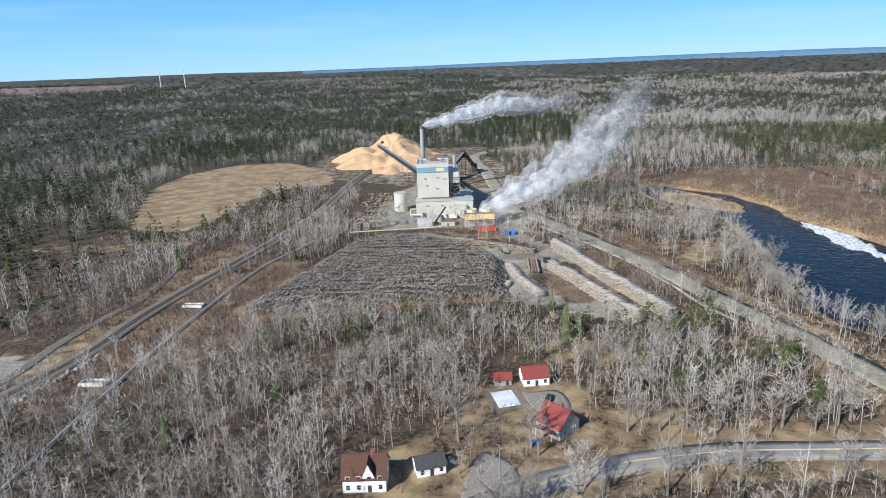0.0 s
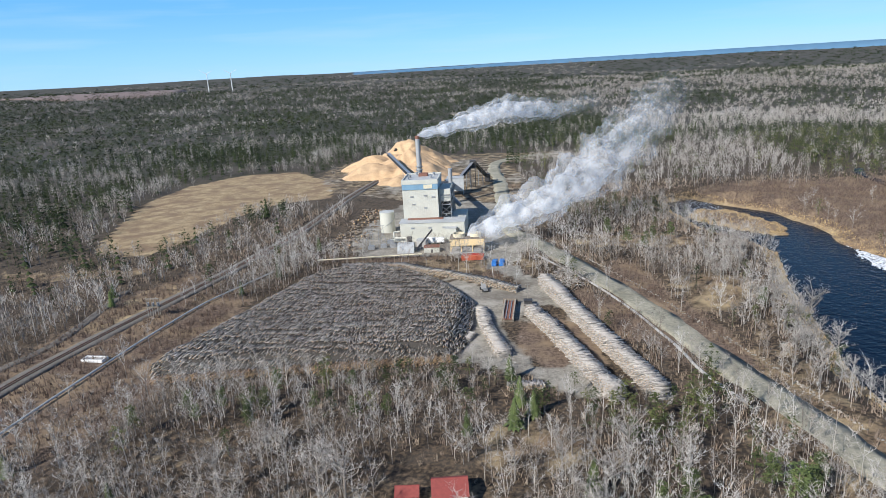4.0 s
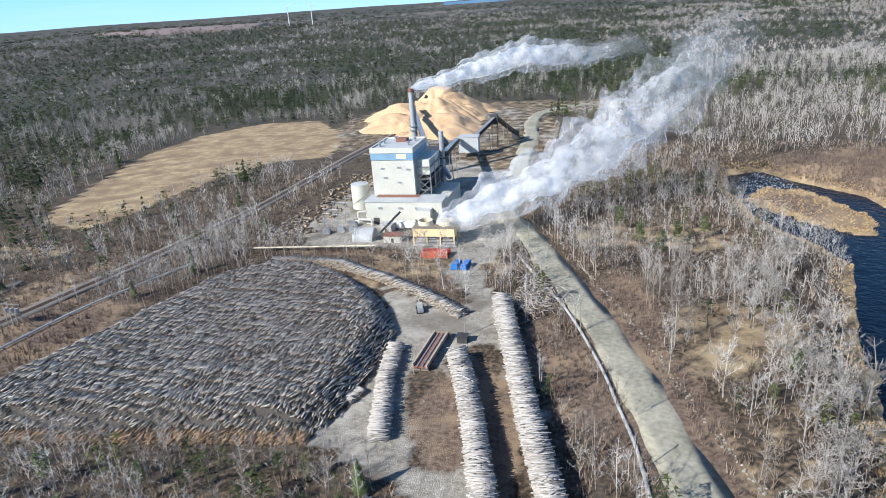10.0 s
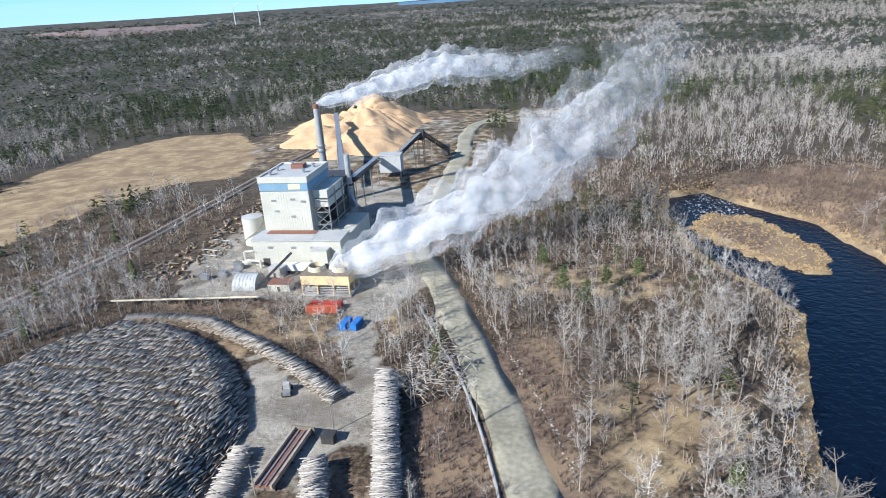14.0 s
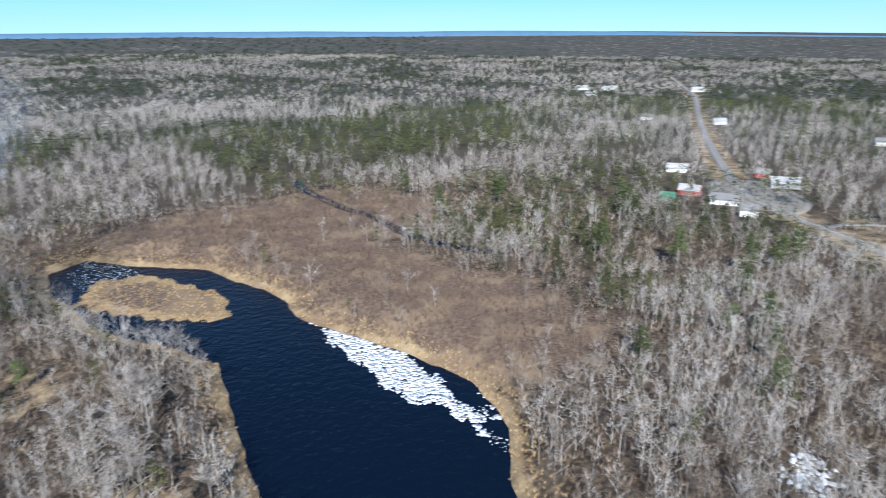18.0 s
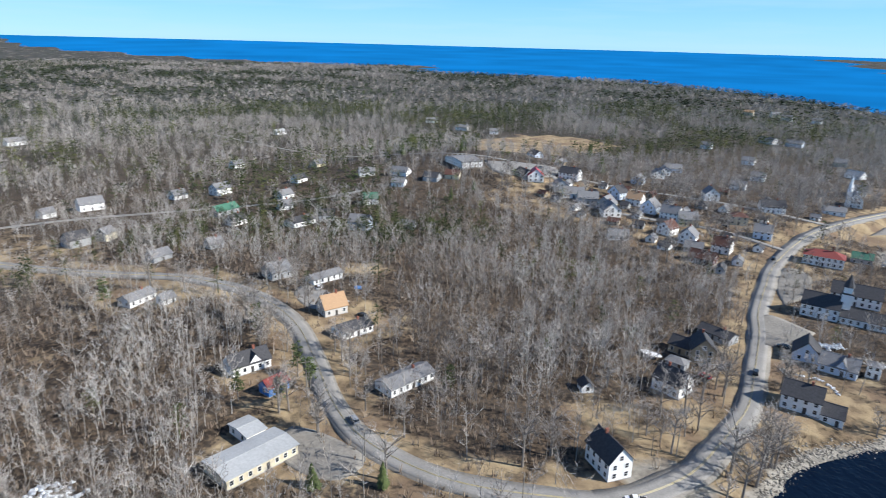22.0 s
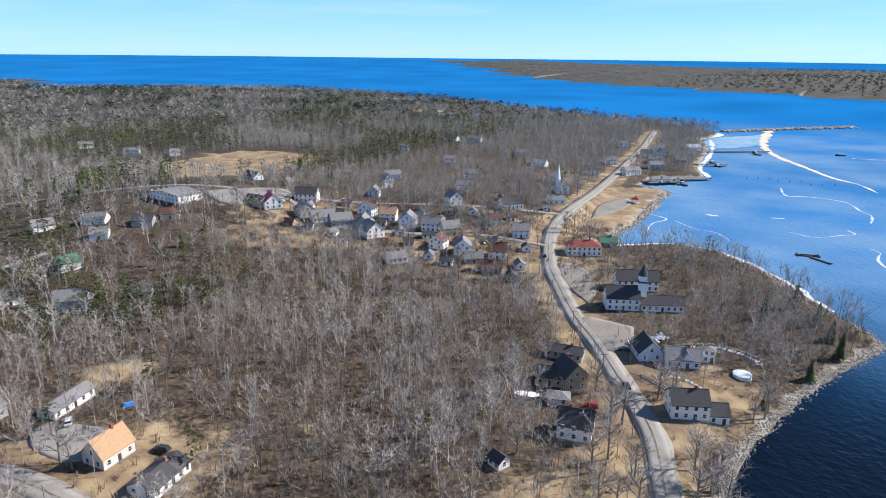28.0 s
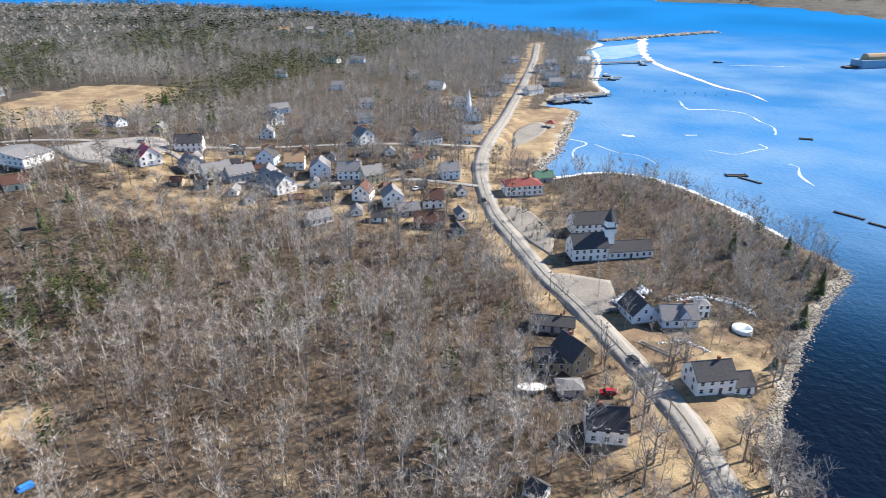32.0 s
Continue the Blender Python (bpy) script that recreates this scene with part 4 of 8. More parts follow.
for x, y in ((-40, 443), (-33, 446), (-30, 455), (-27, 447)):
    part_of(SUB, "transformer", boxes((x - 1.6, x + 1.6, y - 1.2, y + 1.2, 0, 2.6), (x - 2.1, x - 1.6, y - 1, y + 1, 0.4, 2.2), (x + 1.6, x + 2.1, y - 1, y + 1, 0.4, 2.2)), M_STEEL)
    part_of(SUB, "bushing", bars([((x + d, y, 2.6), (x + d * 1.3, y, 4.2)) for d in (-0.9, 0, 0.9)], 0.14), M_CONC)
for k in range(10):
    x, y = -46 + (k % 5) * 4.2, 447 + (k // 5) * 8 + random.random() * 3
    part_of(SUB, "switch_post", bars([((x, y, 0), (x, y, 3.4)), ((x - 0.7, y, 3.4), (x + 0.7, y, 3.4))], 0.09, 4), M_STEEL)
DUCT = thing("feed_conveyor", pose(0, 0, 0), "slanted conveyor of dark steel beside the quonset hut", "conveyor")
part_of(DUCT, "gallery", bars([((-11, 434, 1.5), (-3, 452, 9))], 0.7, 4), M_DARKSTEEL)
part_of(DUCT, "support", bars([((-6, 445, 0), (-6, 445, 6))], 0.15), M_STEEL)
part_of(DUCT, "support", bars([((-9, 438, 0), (-9, 438, 3))], 0.15), M_STEEL)
PIPES = thing("process_pipe", pose(0, 0, 0), "bent white process pipe beside the hall", "pipe")
part_of(PIPES, "pipe", bars([((-28, 458, 3), (-20, 456, 3.4)), ((-28, 458, 3), (-28, 458, 7)), ((-20, 456, 3.4), (-20, 456, 0.2)), ((-28, 458, 7), (-24, 459, 7))], 0.55, 8), M_CLAD)
part_of(PIPES, "tank", lambda bm: tube(bm, (-31, 460, 0.8), (-24, 461, 0.8), 1.1, sides=12), M_CLAD)

# chip handling
def truss(name, a, b, w, label, legs_at=(), mat=M_DARKSTEEL):
    """A conveyor gallery: belt, side rails with zigzag bracing, and bents."""
    a, b = Vector(a), Vector(b)
    c = thing(name, pose(0, 0, 0), label, "conveyor")
    d = (b - a).normalized()
    side = d.cross(Vector((0, 0, 1))).normalized() * (w / 2)
    n = max(3, int((b - a).length / 4))
    rows = []
    for s in (-1, 1):
        o = side * s
        rows += [(a + o, b + o), (a + o + Vector((0, 0, 2.2)), b + o + Vector((0, 0, 2.2)))]
        for k in range(n):
            p, q = a.lerp(b, k / n) + o, a.lerp(b, (k + 1) / n) + o
            rows.append((p, q + Vector((0, 0, 2.2))))
    part_of(c, "truss_rail", bars(rows, 0.16, 4), mat)
    def belt(bm):
        v = [bm.verts.new(p) for p in (a - side, b - side, b + side, a + side)]
        u = [bm.verts.new(p.co - Vector((0, 0, 0.5))) for p in v]
        bm.faces.new(v[::-1])
        bm.faces.new(u)
        for k in range(4):
            bm.faces.new((v[k], v[(k + 1) % 4], u[(k + 1) % 4], u[k]))
    part_of(c, "belt", belt, mat)
    def hood(bm):
        up = Vector((0, 0, 2.25))
        v = [bm.verts.new(p + up) for p in (a - side, b - side, b + side, a + side)]
        u = [bm.verts.new(p.co + Vector((0, 0, 0.12))) for p in v]
        bm.faces.new(v)
        bm.faces.new(u[::-1])
        for k in range(4):
            bm.faces.new((v[k], u[k], u[(k + 1) % 4], v[(k + 1) % 4]))
    part_of(c, "hood", hood, M_STEEL)
    for s in legs_at:
        p = a.lerp(b, s)
        part_of(c, "bent", bars([(p + side * 1.1, Vector((p.x, p.y, gz(p.x, p.y) - 0.2)) + side * 1.8), (p - side * 1.1, Vector((p.x, p.y, gz(p.x, p.y) - 0.2)) - side * 1.8)], 0.25, 5), M_STEEL)
    return c
truss("conveyor", (-20, 575, 10), (-77, 734, 21), 3.2, "long dark conveyor running up the wood-chip pile", (0.12, 0.3, 0.5))
truss("conveyor", (-6, 604, 13), (6, 516, 23), 3.0, "inclined conveyor from the chip house to the boiler", (0.2, 0.5, 0.8))
truss("conveyor", (16, 640, 22), (4, 612, 12), 2.6, "dark conveyor above the chip house", (0.4,))
truss("conveyor", (16, 640, 22), (26, 668, 5), 2.6, "dark conveyor down to the truck dump", (0.5,))
CH = thing("chip_house", pose(1, 611, 0, 0, 0, 4), "grey metal chip screening house on legs", "industrial building")
part_of(CH, "wall", boxes((-7, 7, -5, 5, 4, 15)), M_CLADROOF)
part_of(CH, "roof", boxes((-7.3, 7.3, -5.3, 5.3, 15, 15.4)), M_CLADROOF)
for x in (-6.5, 6.5):
    for y in (-4.5, 4.5):
        part_of(CH, "leg", boxes((x - 0.25, x + 0.25, y - 0.25, y + 0.25, -0.3, 4)), M_STEEL)
for x, y, z in ((15, 640, 22), (27, 668, 5)):
    whole("transfer_tower", boxes((x - 2.6, x + 2.6, y - 2.6, y + 2.6, z - 4, z + 3), (x - 2.2, x - 1.8, y - 2.2, y - 1.8, -0.3, z - 4), (x + 1.8, x + 2.2, y - 2.2, y - 1.8, -0.3, z - 4),
                                  (x - 2.2, x - 1.8, y + 1.8, y + 2.2, -0.3, z - 4), (x + 1.8, x + 2.2, y + 1.8, y + 2.2, -0.3, z - 4)), M_DARKSTEEL, "dark steel transfer tower of the chip conveyors", "conveyor")

# the wood-chip pile: two cones joined by ridges
cu, cv2 = np.meshgrid(np.linspace(-160, 40, 121), np.linspace(640, 880, 146))
def chip_height(x, y):
    def cone(cx, cy, h, s):
        return h - s * np.hypot(x - cx, (y - cy))
    ang = np.arctan2(y - 775, x + 66) * 60
    n = 5.0 * (np.abs(value_noise(x + 0.3 * y, y, 34, 61) - 0.5) * 2 - 0.5) + 5.5 * (np.abs(value_noise(ang, ang * 0.3, 17, 64) - 0.5) * 2 - 0.5)
    n = n + 3.0 * (np.abs(value_noise(x, y, 15, 62) - 0.5) * 2 - 0.5) + 1.3 * (value_noise(x, y, 4, 63) - 0.5)
    hills = [cone(-66, 805, 32, 0.58), cone(-60, 757, 26, 0.5), cone(-47, 712, 20, 0.42), cone(-100, 768, 18, 0.4), cone(-88, 732, 17, 0.38), cone(-58, 690, 11, 0.4)]
    a = 0.9 * np.log(sum(np.exp(np.clip(q, -40, 60) / 0.9) for q in hills))
    return a + n
ch = np.maximum(chip_height(cu, cv2), -1.0)
tagged(new("chip_pile", fast_mesh("chip_pile", np.stack([cu, cv2, ch], -1).reshape(-1, 3), grid_faces(cu.shape[0], cu.shape[1]), M_CHIP, True)),
               "huge golden-tan wood-chip pile with gullied slopes", "chip pile")
DOZ = thing("bulldozer", pose(-78, 792, float(chip_height(np.array(-78.0), np.array(792.0))) + 0.1, 0, 0, 40), "small dark bulldozer on the chip pile", "bulldozer")
part_of(DOZ, "body", boxes((-1.5, 2.2, -1.1, 1.1, 0.6, 1.9), (-1.4, 0.4, -0.9, 0.9, 1.9, 3.0)), M_DARKSTEEL)
part_of(DOZ, "track", boxes((-2, 2.2, -1.7, -1.1, 0, 1.1), (-2, 2.2, 1.1, 1.7, 0, 1.1)), M_TYRE)
part_of(DOZ, "blade", boxes((2.6, 2.9, -2, 2, 0.1, 1.5)), M_STEEL)


# ---- log stacks ----
M_BARK = island_vary(material("grey_bark", (0.19, 0.182, 0.17), (0.29, 0.272, 0.245), 0.5, 0.9, fine=8), 0.15, 2.2, 0.02)
M_TANBARK = island_vary(material("tan_stripped_bark", (0.34, 0.22, 0.125), (0.2, 0.15, 0.105), 0.5, 0.9, fine=8), 0.4, 1.6, 0.015)
M_PALEBARK = island_vary(material("silvered_bark", (0.42, 0.39, 0.355), (0.33, 0.305, 0.28), 0.5, 0.9, fine=8), 0.6, 1.3, 0.01)
M_CUT = island_vary(material("cut_log_end", (0.5, 0.33, 0.17), (0.38, 0.25, 0.14), 1.5, 0.85), 0.6, 1.35, 0.012)
# near-black: shade of the log gaps as colour, also dark soil and timber
M_SHADE_SOIL_WOOD = material("gap_shade_soil_timber", (0.05, 0.045, 0.04), (0.08, 0.07, 0.06), 0.5, 1.0)


def logs_mesh(name, mid, axis_dir, length, radius, bark, sides=4):
    """Many logs in one mesh: mid points, unit directions, lengths and radii."""
    n = len(mid)
    up = np.array([0.0, 0.0, 1.0])
    u = np.cross(axis_dir, up)
    u /= np.linalg.norm(u, axis=1)[:, None]
    w = np.cross(u, axis_dir)
    spin = np.random.rand(n) * 6.2832
    verts = []
    for e in (-0.5, 0.5):
        c = mid + axis_dir * (length * e)[:, None]
        for k in range(sides):
            a = spin + 6.2832 * k / sides
            verts.append(c + u * (radius * np.cos(a))[:, None] + w * (radius * np.sin(a))[:, None])
    v = np.stack(verts, 1).reshape(-1, 3)
    base = (np.arange(n) * 2 * sides)[:, None]
    f = []
    for k in range(sides):
        j = (k + 1) % sides
        f += [[k, j, sides + j], [k, sides + j, sides + k]]
    for k in range(1, sides - 1):
        f += [[0, k + 1, k], [sides, sides + k, sides + k + 1]]
    f = np.array(f)
    tris = (base[:, :, None] + f[None]).reshape(-1, 3)
    me = fast_mesh(name, v, tris, bark)
    me.materials.append(M_CUT)
    one = np.array([0] * (2 * sides) + [1] * (2 * (sides - 2)), np.int32)
    me.polygons.foreach_set("material_index", np.tile(one, n))
    return me


def one_log(length, radius, bark):
    return logs_mesh("log", np.zeros((1, 3)), np.array([[1.0, 0, 0]]), np.array([length]), np.array([radius]), bark, 6)


ROW_PITCH = 2.7


def pile_height(x, y):
    """The great stack: rows of logs side by side, each with its own uneven top, lower at the rim."""
    x, y = np.asarray(x, float), np.asarray(y, float)
    d = line_distance(x, y, np.vstack([PILE, PILE[:1]]))
    row = np.floor((y + 0.06 * x + 1.2 * value_noise(x, y, 30, 8)) / ROW_PITCH)
    step = 1.2 * (value_noise(x, row * 97.0, 6, 7) - 0.5) + 0.9 * (value_noise(x, row * 53.0, 26, 17) - 0.5)
    return np.where(inside(x, y, PILE), 1.4 + 5.2 * smoothstep(d / 8.0) + step * smoothstep(d / 4.0), -2.0)


BIG = thing("log_stack", pose(0, 0, 0), "vast stack of grey weathered pulp logs laid in rows", "log stack")
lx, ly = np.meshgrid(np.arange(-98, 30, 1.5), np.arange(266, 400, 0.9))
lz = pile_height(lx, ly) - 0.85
# filler sheet under the logs, coloured like the shade in their gaps
gap_sheet = new("stack_core", fast_mesh("stack_core", np.stack([lx, ly, lz], -1).reshape(-1, 3), grid_faces(*lx.shape), M_SHADE_SOIL_WOOD))
gap_sheet.parent = BIG
px, py = np.meshgrid(np.arange(-98, 30, 0.36), np.arange(267, 400, ROW_PITCH))
px = (px + np.random.uniform(-0.3, 0.3, px.shape)).ravel()
py = (np.round((py.ravel() + 0.06 * px + 1.2 * value_noise(px, py.ravel(), 30, 8)) / ROW_PITCH) + 0.5) * ROW_PITCH - 0.06 * px - 1.2 * value_noise(px, py.ravel(), 30, 8)
py = py + np.random.normal(0, 0.5, py.shape)
ok = inside(px, py, PILE)
px, py = px[ok], py[ok]
yaw = np.random.normal(0.12, 0.16, px.shape) + 0.5 * (value_noise(px, py, 16, 27) - 0.5) + np.random.normal(0, 0.5, px.shape) * (np.random.rand(len(px)) < 0.12)
ad = np.stack([np.sin(yaw), np.cos(yaw), np.random.normal(0.0, 0.1, px.shape)], -1)
ad /= np.linalg.norm(ad, axis=1)[:, None]
pz = pile_height(px, py) + np.random.uniform(-0.45, 0.25, px.shape)
ll, rr = np.random.normal(2.5, 0.14, px.shape), np.random.uniform(0.1, 0.24, px.shape)
pick = (py < 292) & (px > -20) & (px < 22)
pick &= np.cumsum(pick) <= 150
rest = ~pick
ob = new("packed_logs", logs_mesh("packed_logs", np.stack([px, py, pz], -1)[rest], ad[rest], ll[rest], rr[rest], M_BARK))
ob.parent = BIG
tagged(ob, "grey weathered pulp logs with tan cut ends", kind="stuff")
LOG_ME = one_log(2.6, 0.16, M_BARK)
for k in np.nonzero(pick)[0]:
    o = new("log", LOG_ME)
    o.parent = BIG
    o.matrix_world = Matrix.Translation((px[k], py[k], pz[k])) @ Vector(ad[k]).to_track_quat("X", "Z").to_matrix().to_4x4()
# low wall of log ends along the front of the stack
fx = np.random.uniform(-88, 22, 2600)
fy = 268 + (fx + 88) * 0.146 + np.random.uniform(-1.5, 2.0, fx.shape)
fz = np.random.uniform(0.1, 2.2, fx.shape)
fd = np.stack([np.random.normal(0.1, 0.2, fx.shape), np.ones_like(fx), np.random.normal(0, 0.1, fx.shape)], -1)
fd /= np.linalg.norm(fd, axis=1)[:, None]
ob = new("front_logs", logs_mesh("front_logs", np.stack([fx, fy, fz], -1), fd, np.full(fx.shape, 2.6), np.random.uniform(0.12, 0.22, fx.shape), M_TANBARK))
ob.parent = BIG
tagged(ob, "tan cut ends of logs along the stack's front", kind="stuff")


def log_row(line, width, height, label, loose=60, bark=None):
    """A long row of logs laid across its line."""
    st = thing("log_row", pose(0, 0, 0), label, "log stack", "log rows")
    pts = spline(line, 0.36)
    d = np.gradient(pts, axis=0)
    d /= np.linalg.norm(d, axis=1)[:, None]
    nr = np.stack([-d[:, 1], d[:, 0]], 1)
    g = ground(pts[:, 0], pts[:, 1])
    layers = int(height / 0.34)
    top = height * (0.82 + 0.3 * value_noise(pts[:, 0], pts[:, 1], 14, 44))
    mid, dirs = [], []
    for k in range(layers + 2):
        z = 0.2 + 0.34 * k
        keep = z < top
        off = np.random.normal(0, 0.42, len(pts)) + 0.7 * (value_noise(pts[:, 0], pts[:, 1] + 40 * k, 5, 45) - 0.5)
        m = np.column_stack([pts + nr * off[:, None] + d * np.random.uniform(-0.15, 0.15, len(pts))[:, None], g + z + np.random.uniform(-0.08, 0.08, len(pts))])
        a = np.random.normal(0, 0.08 + 0.16 * (k >= layers - 2), len(pts))
        dd = np.column_stack([nr * np.cos(a)[:, None] + d * np.sin(a)[:, None], np.random.normal(0, 0.05, len(pts))])
        mid.append(m[keep])
        dirs.append(dd[keep])
    mid, dirs = np.vstack(mid), np.vstack(dirs)
    dirs /= np.linalg.norm(dirs, axis=1)[:, None]
    order = np.argsort(-mid[:, 2] + 0.02 * np.arange(len(mid)) / len(mid))
    sel = order[:loose]
    rest = order[loose:]
    o = new("packed_logs", logs_mesh("packed_logs", mid[rest], dirs[rest], np.random.normal(width, 0.25, len(rest)), np.random.uniform(0.13, 0.2, len(rest)), bark or M_PALEBARK))
    o.parent = st
    tagged(o, kind="stuff")
    lm = one_log(width, 0.17, bark or M_PALEBARK)
    for k in sel:
        o = new("log", lm)
        o.parent = st
        o.matrix_world = Matrix.Translation(mid[k]) @ Vector(dirs[k]).to_track_quat("X", "Z").to_matrix().to_4x4()


log_row([(53, 329), (57, 317), (64, 296), (70, 275), (77, 252)], 5.2, 5.2, "long row of silver-grey logs beside a shaded lane")
log_row([(61, 368), (66, 348), (72, 325), (79, 297), (85, 276), (91, 254)], 5.4, 5.5, "long row of silver-grey logs with tan ends beside the haul road")
log_row([(31, 334), (34, 314), (38, 298), (41, 286)], 4.6, 3.0, "short row of pale logs beside the weigh ramp")
log_row([(-48, 400), (-30, 403), (-14, 400), (0, 393), (14, 385), (32, 372), (48, 359)], 4.4, 3.2, "curved row of grey logs behind the great stack", 60, M_BARK)
log_row([(26, 302), (28, 308)], 3.0, 2.0, "small heap of pale logs beside the stack", 12)
log_row([(42, 262), (54, 262)], 4.0, 2.0, "low row of grey logs at the wood's edge", 20)

M_PLANK = material("pale_timber", (0.42, 0.36, 0.29), (0.3, 0.25, 0.2), 0.8, 0.9)
# unloading ramp: rusty trough on timber
RAMP = thing("log_ramp", pose(43.3, 332, 0, 0, 0, -4), "rusty red steel log trough on a timber ramp", "log ramp")
part_of(RAMP, "bed", boxes((-2.2, 2.2, -11, 11, 1.2, 1.6)), M_RUST)
for x in (-2.3, 2.3):
    part_of(RAMP, "side_rail", boxes((x - 0.3, x + 0.3, -11, 11, 1.2, 2.4)), M_PLANK, "pale weathered timber rail")
for x in (-0.8, 0.8):
    part_of(RAMP, "chain_rail", boxes((x - 0.2, x + 0.2, -10.8, 10.8, 1.6, 1.9)), M_STEEL)
for y in (-10, -5, 0, 5, 10):
    part_of(RAMP, "trestle", boxes((-2.6, 2.6, y - 0.2, y + 0.2, -0.3, 1.2)), M_WOOD)
part_of(RAMP, "end_wall", boxes((-3.4, 3.4, 11, 11.5, -0.3, 2.6)), M_WOOD)
shed_box(52, 341, 0, 3.4, 2.6, 2.4, M_DARKSTEEL, M_DARKSTEEL, "small dark control cabin beside the log ramp")
LOADER = thing("wheel_loader", pose(31.5, 362, gz(31.5, 362), 0, 0, 110), "grey log loader parked on the gravel yard", "loader")
part_of(LOADER, "chassis", boxes((-2.8, 2.8, -1.1, 1.1, 0.7, 1.6)), M_STEEL)
part_of(LOADER, "cab", boxes((-0.4, 1.3, -0.95, 0.95, 1.6, 3.2)), M_CONC)
part_of(LOADER, "boom", bars([((1.2, 0, 2.0), (4.0, 0, 3.2)), ((4.0, 0, 3.2), (4.4, 0, 1.2))], 0.25), M_STEEL)
for x in (-1.9, 1.9):
    for y in (-1.2, 1.2):
        part_of(LOADER, "wheel", lambda bm: tube(bm, (x, y - 0.3, 0.75), (x, y + 0.3, 0.75), 0.75, sides=14), M_TYRE)
# slash heap between the row and the haul road
sx, sy = np.random.normal(74, 5, 260), np.random.normal(378, 8, 260)
sd = np.random.normal(0, 1, (260, 3)) * (1, 1, 0.25)
sd /= np.linalg.norm(sd, axis=1)[:, None]
tagged(new("slash_heap", logs_mesh("slash_heap", np.stack([sx, sy, ground(sx, sy) + np.random.uniform(0.1, 1.3, 260)], -1), sd, np.random.uniform(2, 6, 260), np.random.uniform(0.05, 0.16, 260), M_PALEBARK)),
       "tangled heap of pale broken poles and branches", "slash heap", kind="stuff")
# rubble and scrap west of the boiler house
rx, ry = np.random.uniform(-70, -46, 220), np.random.uniform(440, 560, 220)
rd = np.random.normal(0, 1, (220, 3)) * (1, 1, 0.2)
rd /= np.linalg.norm(rd, axis=1)[:, None]
tagged(new("scrap_heap", logs_mesh("scrap_heap", np.stack([rx, ry, ground(rx, ry) + 0.5], -1), rd, np.random.uniform(1, 4, 220), np.random.uniform(0.2, 0.8, 220), M_WOOD)),
       "brown rubble and scrap timber beside the rail bed", "scrap heap", kind="stuff")


# ---- houses ----
HOMES = []


def gable_wall(bm, l, w, h, rise):
    """Walls with gables at both ends, ridge along x."""
    pts = [(-w / 2, -0.6), (w / 2, -0.6), (w / 2, h), (0, h + rise), (-w / 2, h)]
    a = [bm.verts.new((-l / 2, y, z)) for y, z in pts]
    b = [bm.verts.new((l / 2, y, z)) for y, z in pts]
    bm.faces.new(a[::-1])
    bm.faces.new(b)
    for k in range(5):
        j = (k + 1) % 5
        if k not in (2, 3):
            bm.faces.new((a[k], a[j], b[j], b[k]))


def gable_roof(bm, l, w, h, rise, over=0.4, thick=0.22):
    for s in (-1, 1):
        y1 = s * (w / 2 + over)
        z1 = h - over * rise / (w / 2)
        top = [(-l / 2 - over, 0, h + rise + thick), (l / 2 + over, 0, h + rise + thick), (l / 2 + over, y1, z1 + thick), (-l / 2 - over, y1, z1 + thick)]
        lo = [(x, y, z - thick) for x, y, z in top]
        v, u = [bm.verts.new(p) for p in top], [bm.verts.new(p) for p in lo]
        bm.faces.new(v if s < 0 else v[::-1])
        bm.faces.new(u[::-1] if s < 0 else u)
        for k in range(4):
            j = (k + 1) % 4
            bm.faces.new((v[k], v[j], u[j], u[k]) if s > 0 else (v[j], v[k], u[k], u[j]))


def hip_roof(bm, l, w, h, rise, over=0.5, thick=0.2):
    a, b = l / 2 + over, w / 2 + over
    r = max(0.2, a - b)
    base = [bm.verts.new(p) for p in ((-a, -b, h), (a, -b, h), (a, b, h), (-a, b, h))]
    top = [bm.verts.new((-r, 0, h + rise)), bm.verts.new((r, 0, h + rise))]
    bm.faces.new(base[::-1])
    bm.faces.new((base[0], base[1], top[1], top[0]))
    bm.faces.new((base[1], base[2], top[1]))
    bm.faces.new((base[2], base[3], top[0], top[1]))
    bm.faces.new((base[3], base[0], top[0]))


PANE_ME, FRAME_ME = {}, {}


def window(parent, x, y, z, rz, w=1.0, h=1.3):
    """A window set on a wall: a white frame with a dark pane in it."""
    key = (w, h)
    if key not in PANE_ME:
        bm = bmesh.new()
        for a in ((-w / 2 - 0.1, -w / 2, 0, h), (w / 2, w / 2 + 0.1, 0, h), (-w / 2 - 0.1, w / 2 + 0.1, -0.12, 0), (-w / 2 - 0.1, w / 2 + 0.1, h, h + 0.12), (-w / 2, w / 2, h / 2 - 0.03, h / 2 + 0.03)):
            box(bm, a[0], a[1], -0.07, 0.02, a[2], a[3])
        FRAME_ME[key] = mesh_of("window", bm, M_TRIM)
        bm = bmesh.new()
        box(bm, -w / 2, w / 2, -0.03, 0.015, 0, h)
        PANE_ME[key] = mesh_of("pane", bm, M_GLASS)
    f = new("window", FRAME_ME[key])
    f.parent = parent
    f.matrix_basis = pose(x, y, z, 0, 0, rz)
    p = new("pane", PANE_ME[key])
    p.parent = f


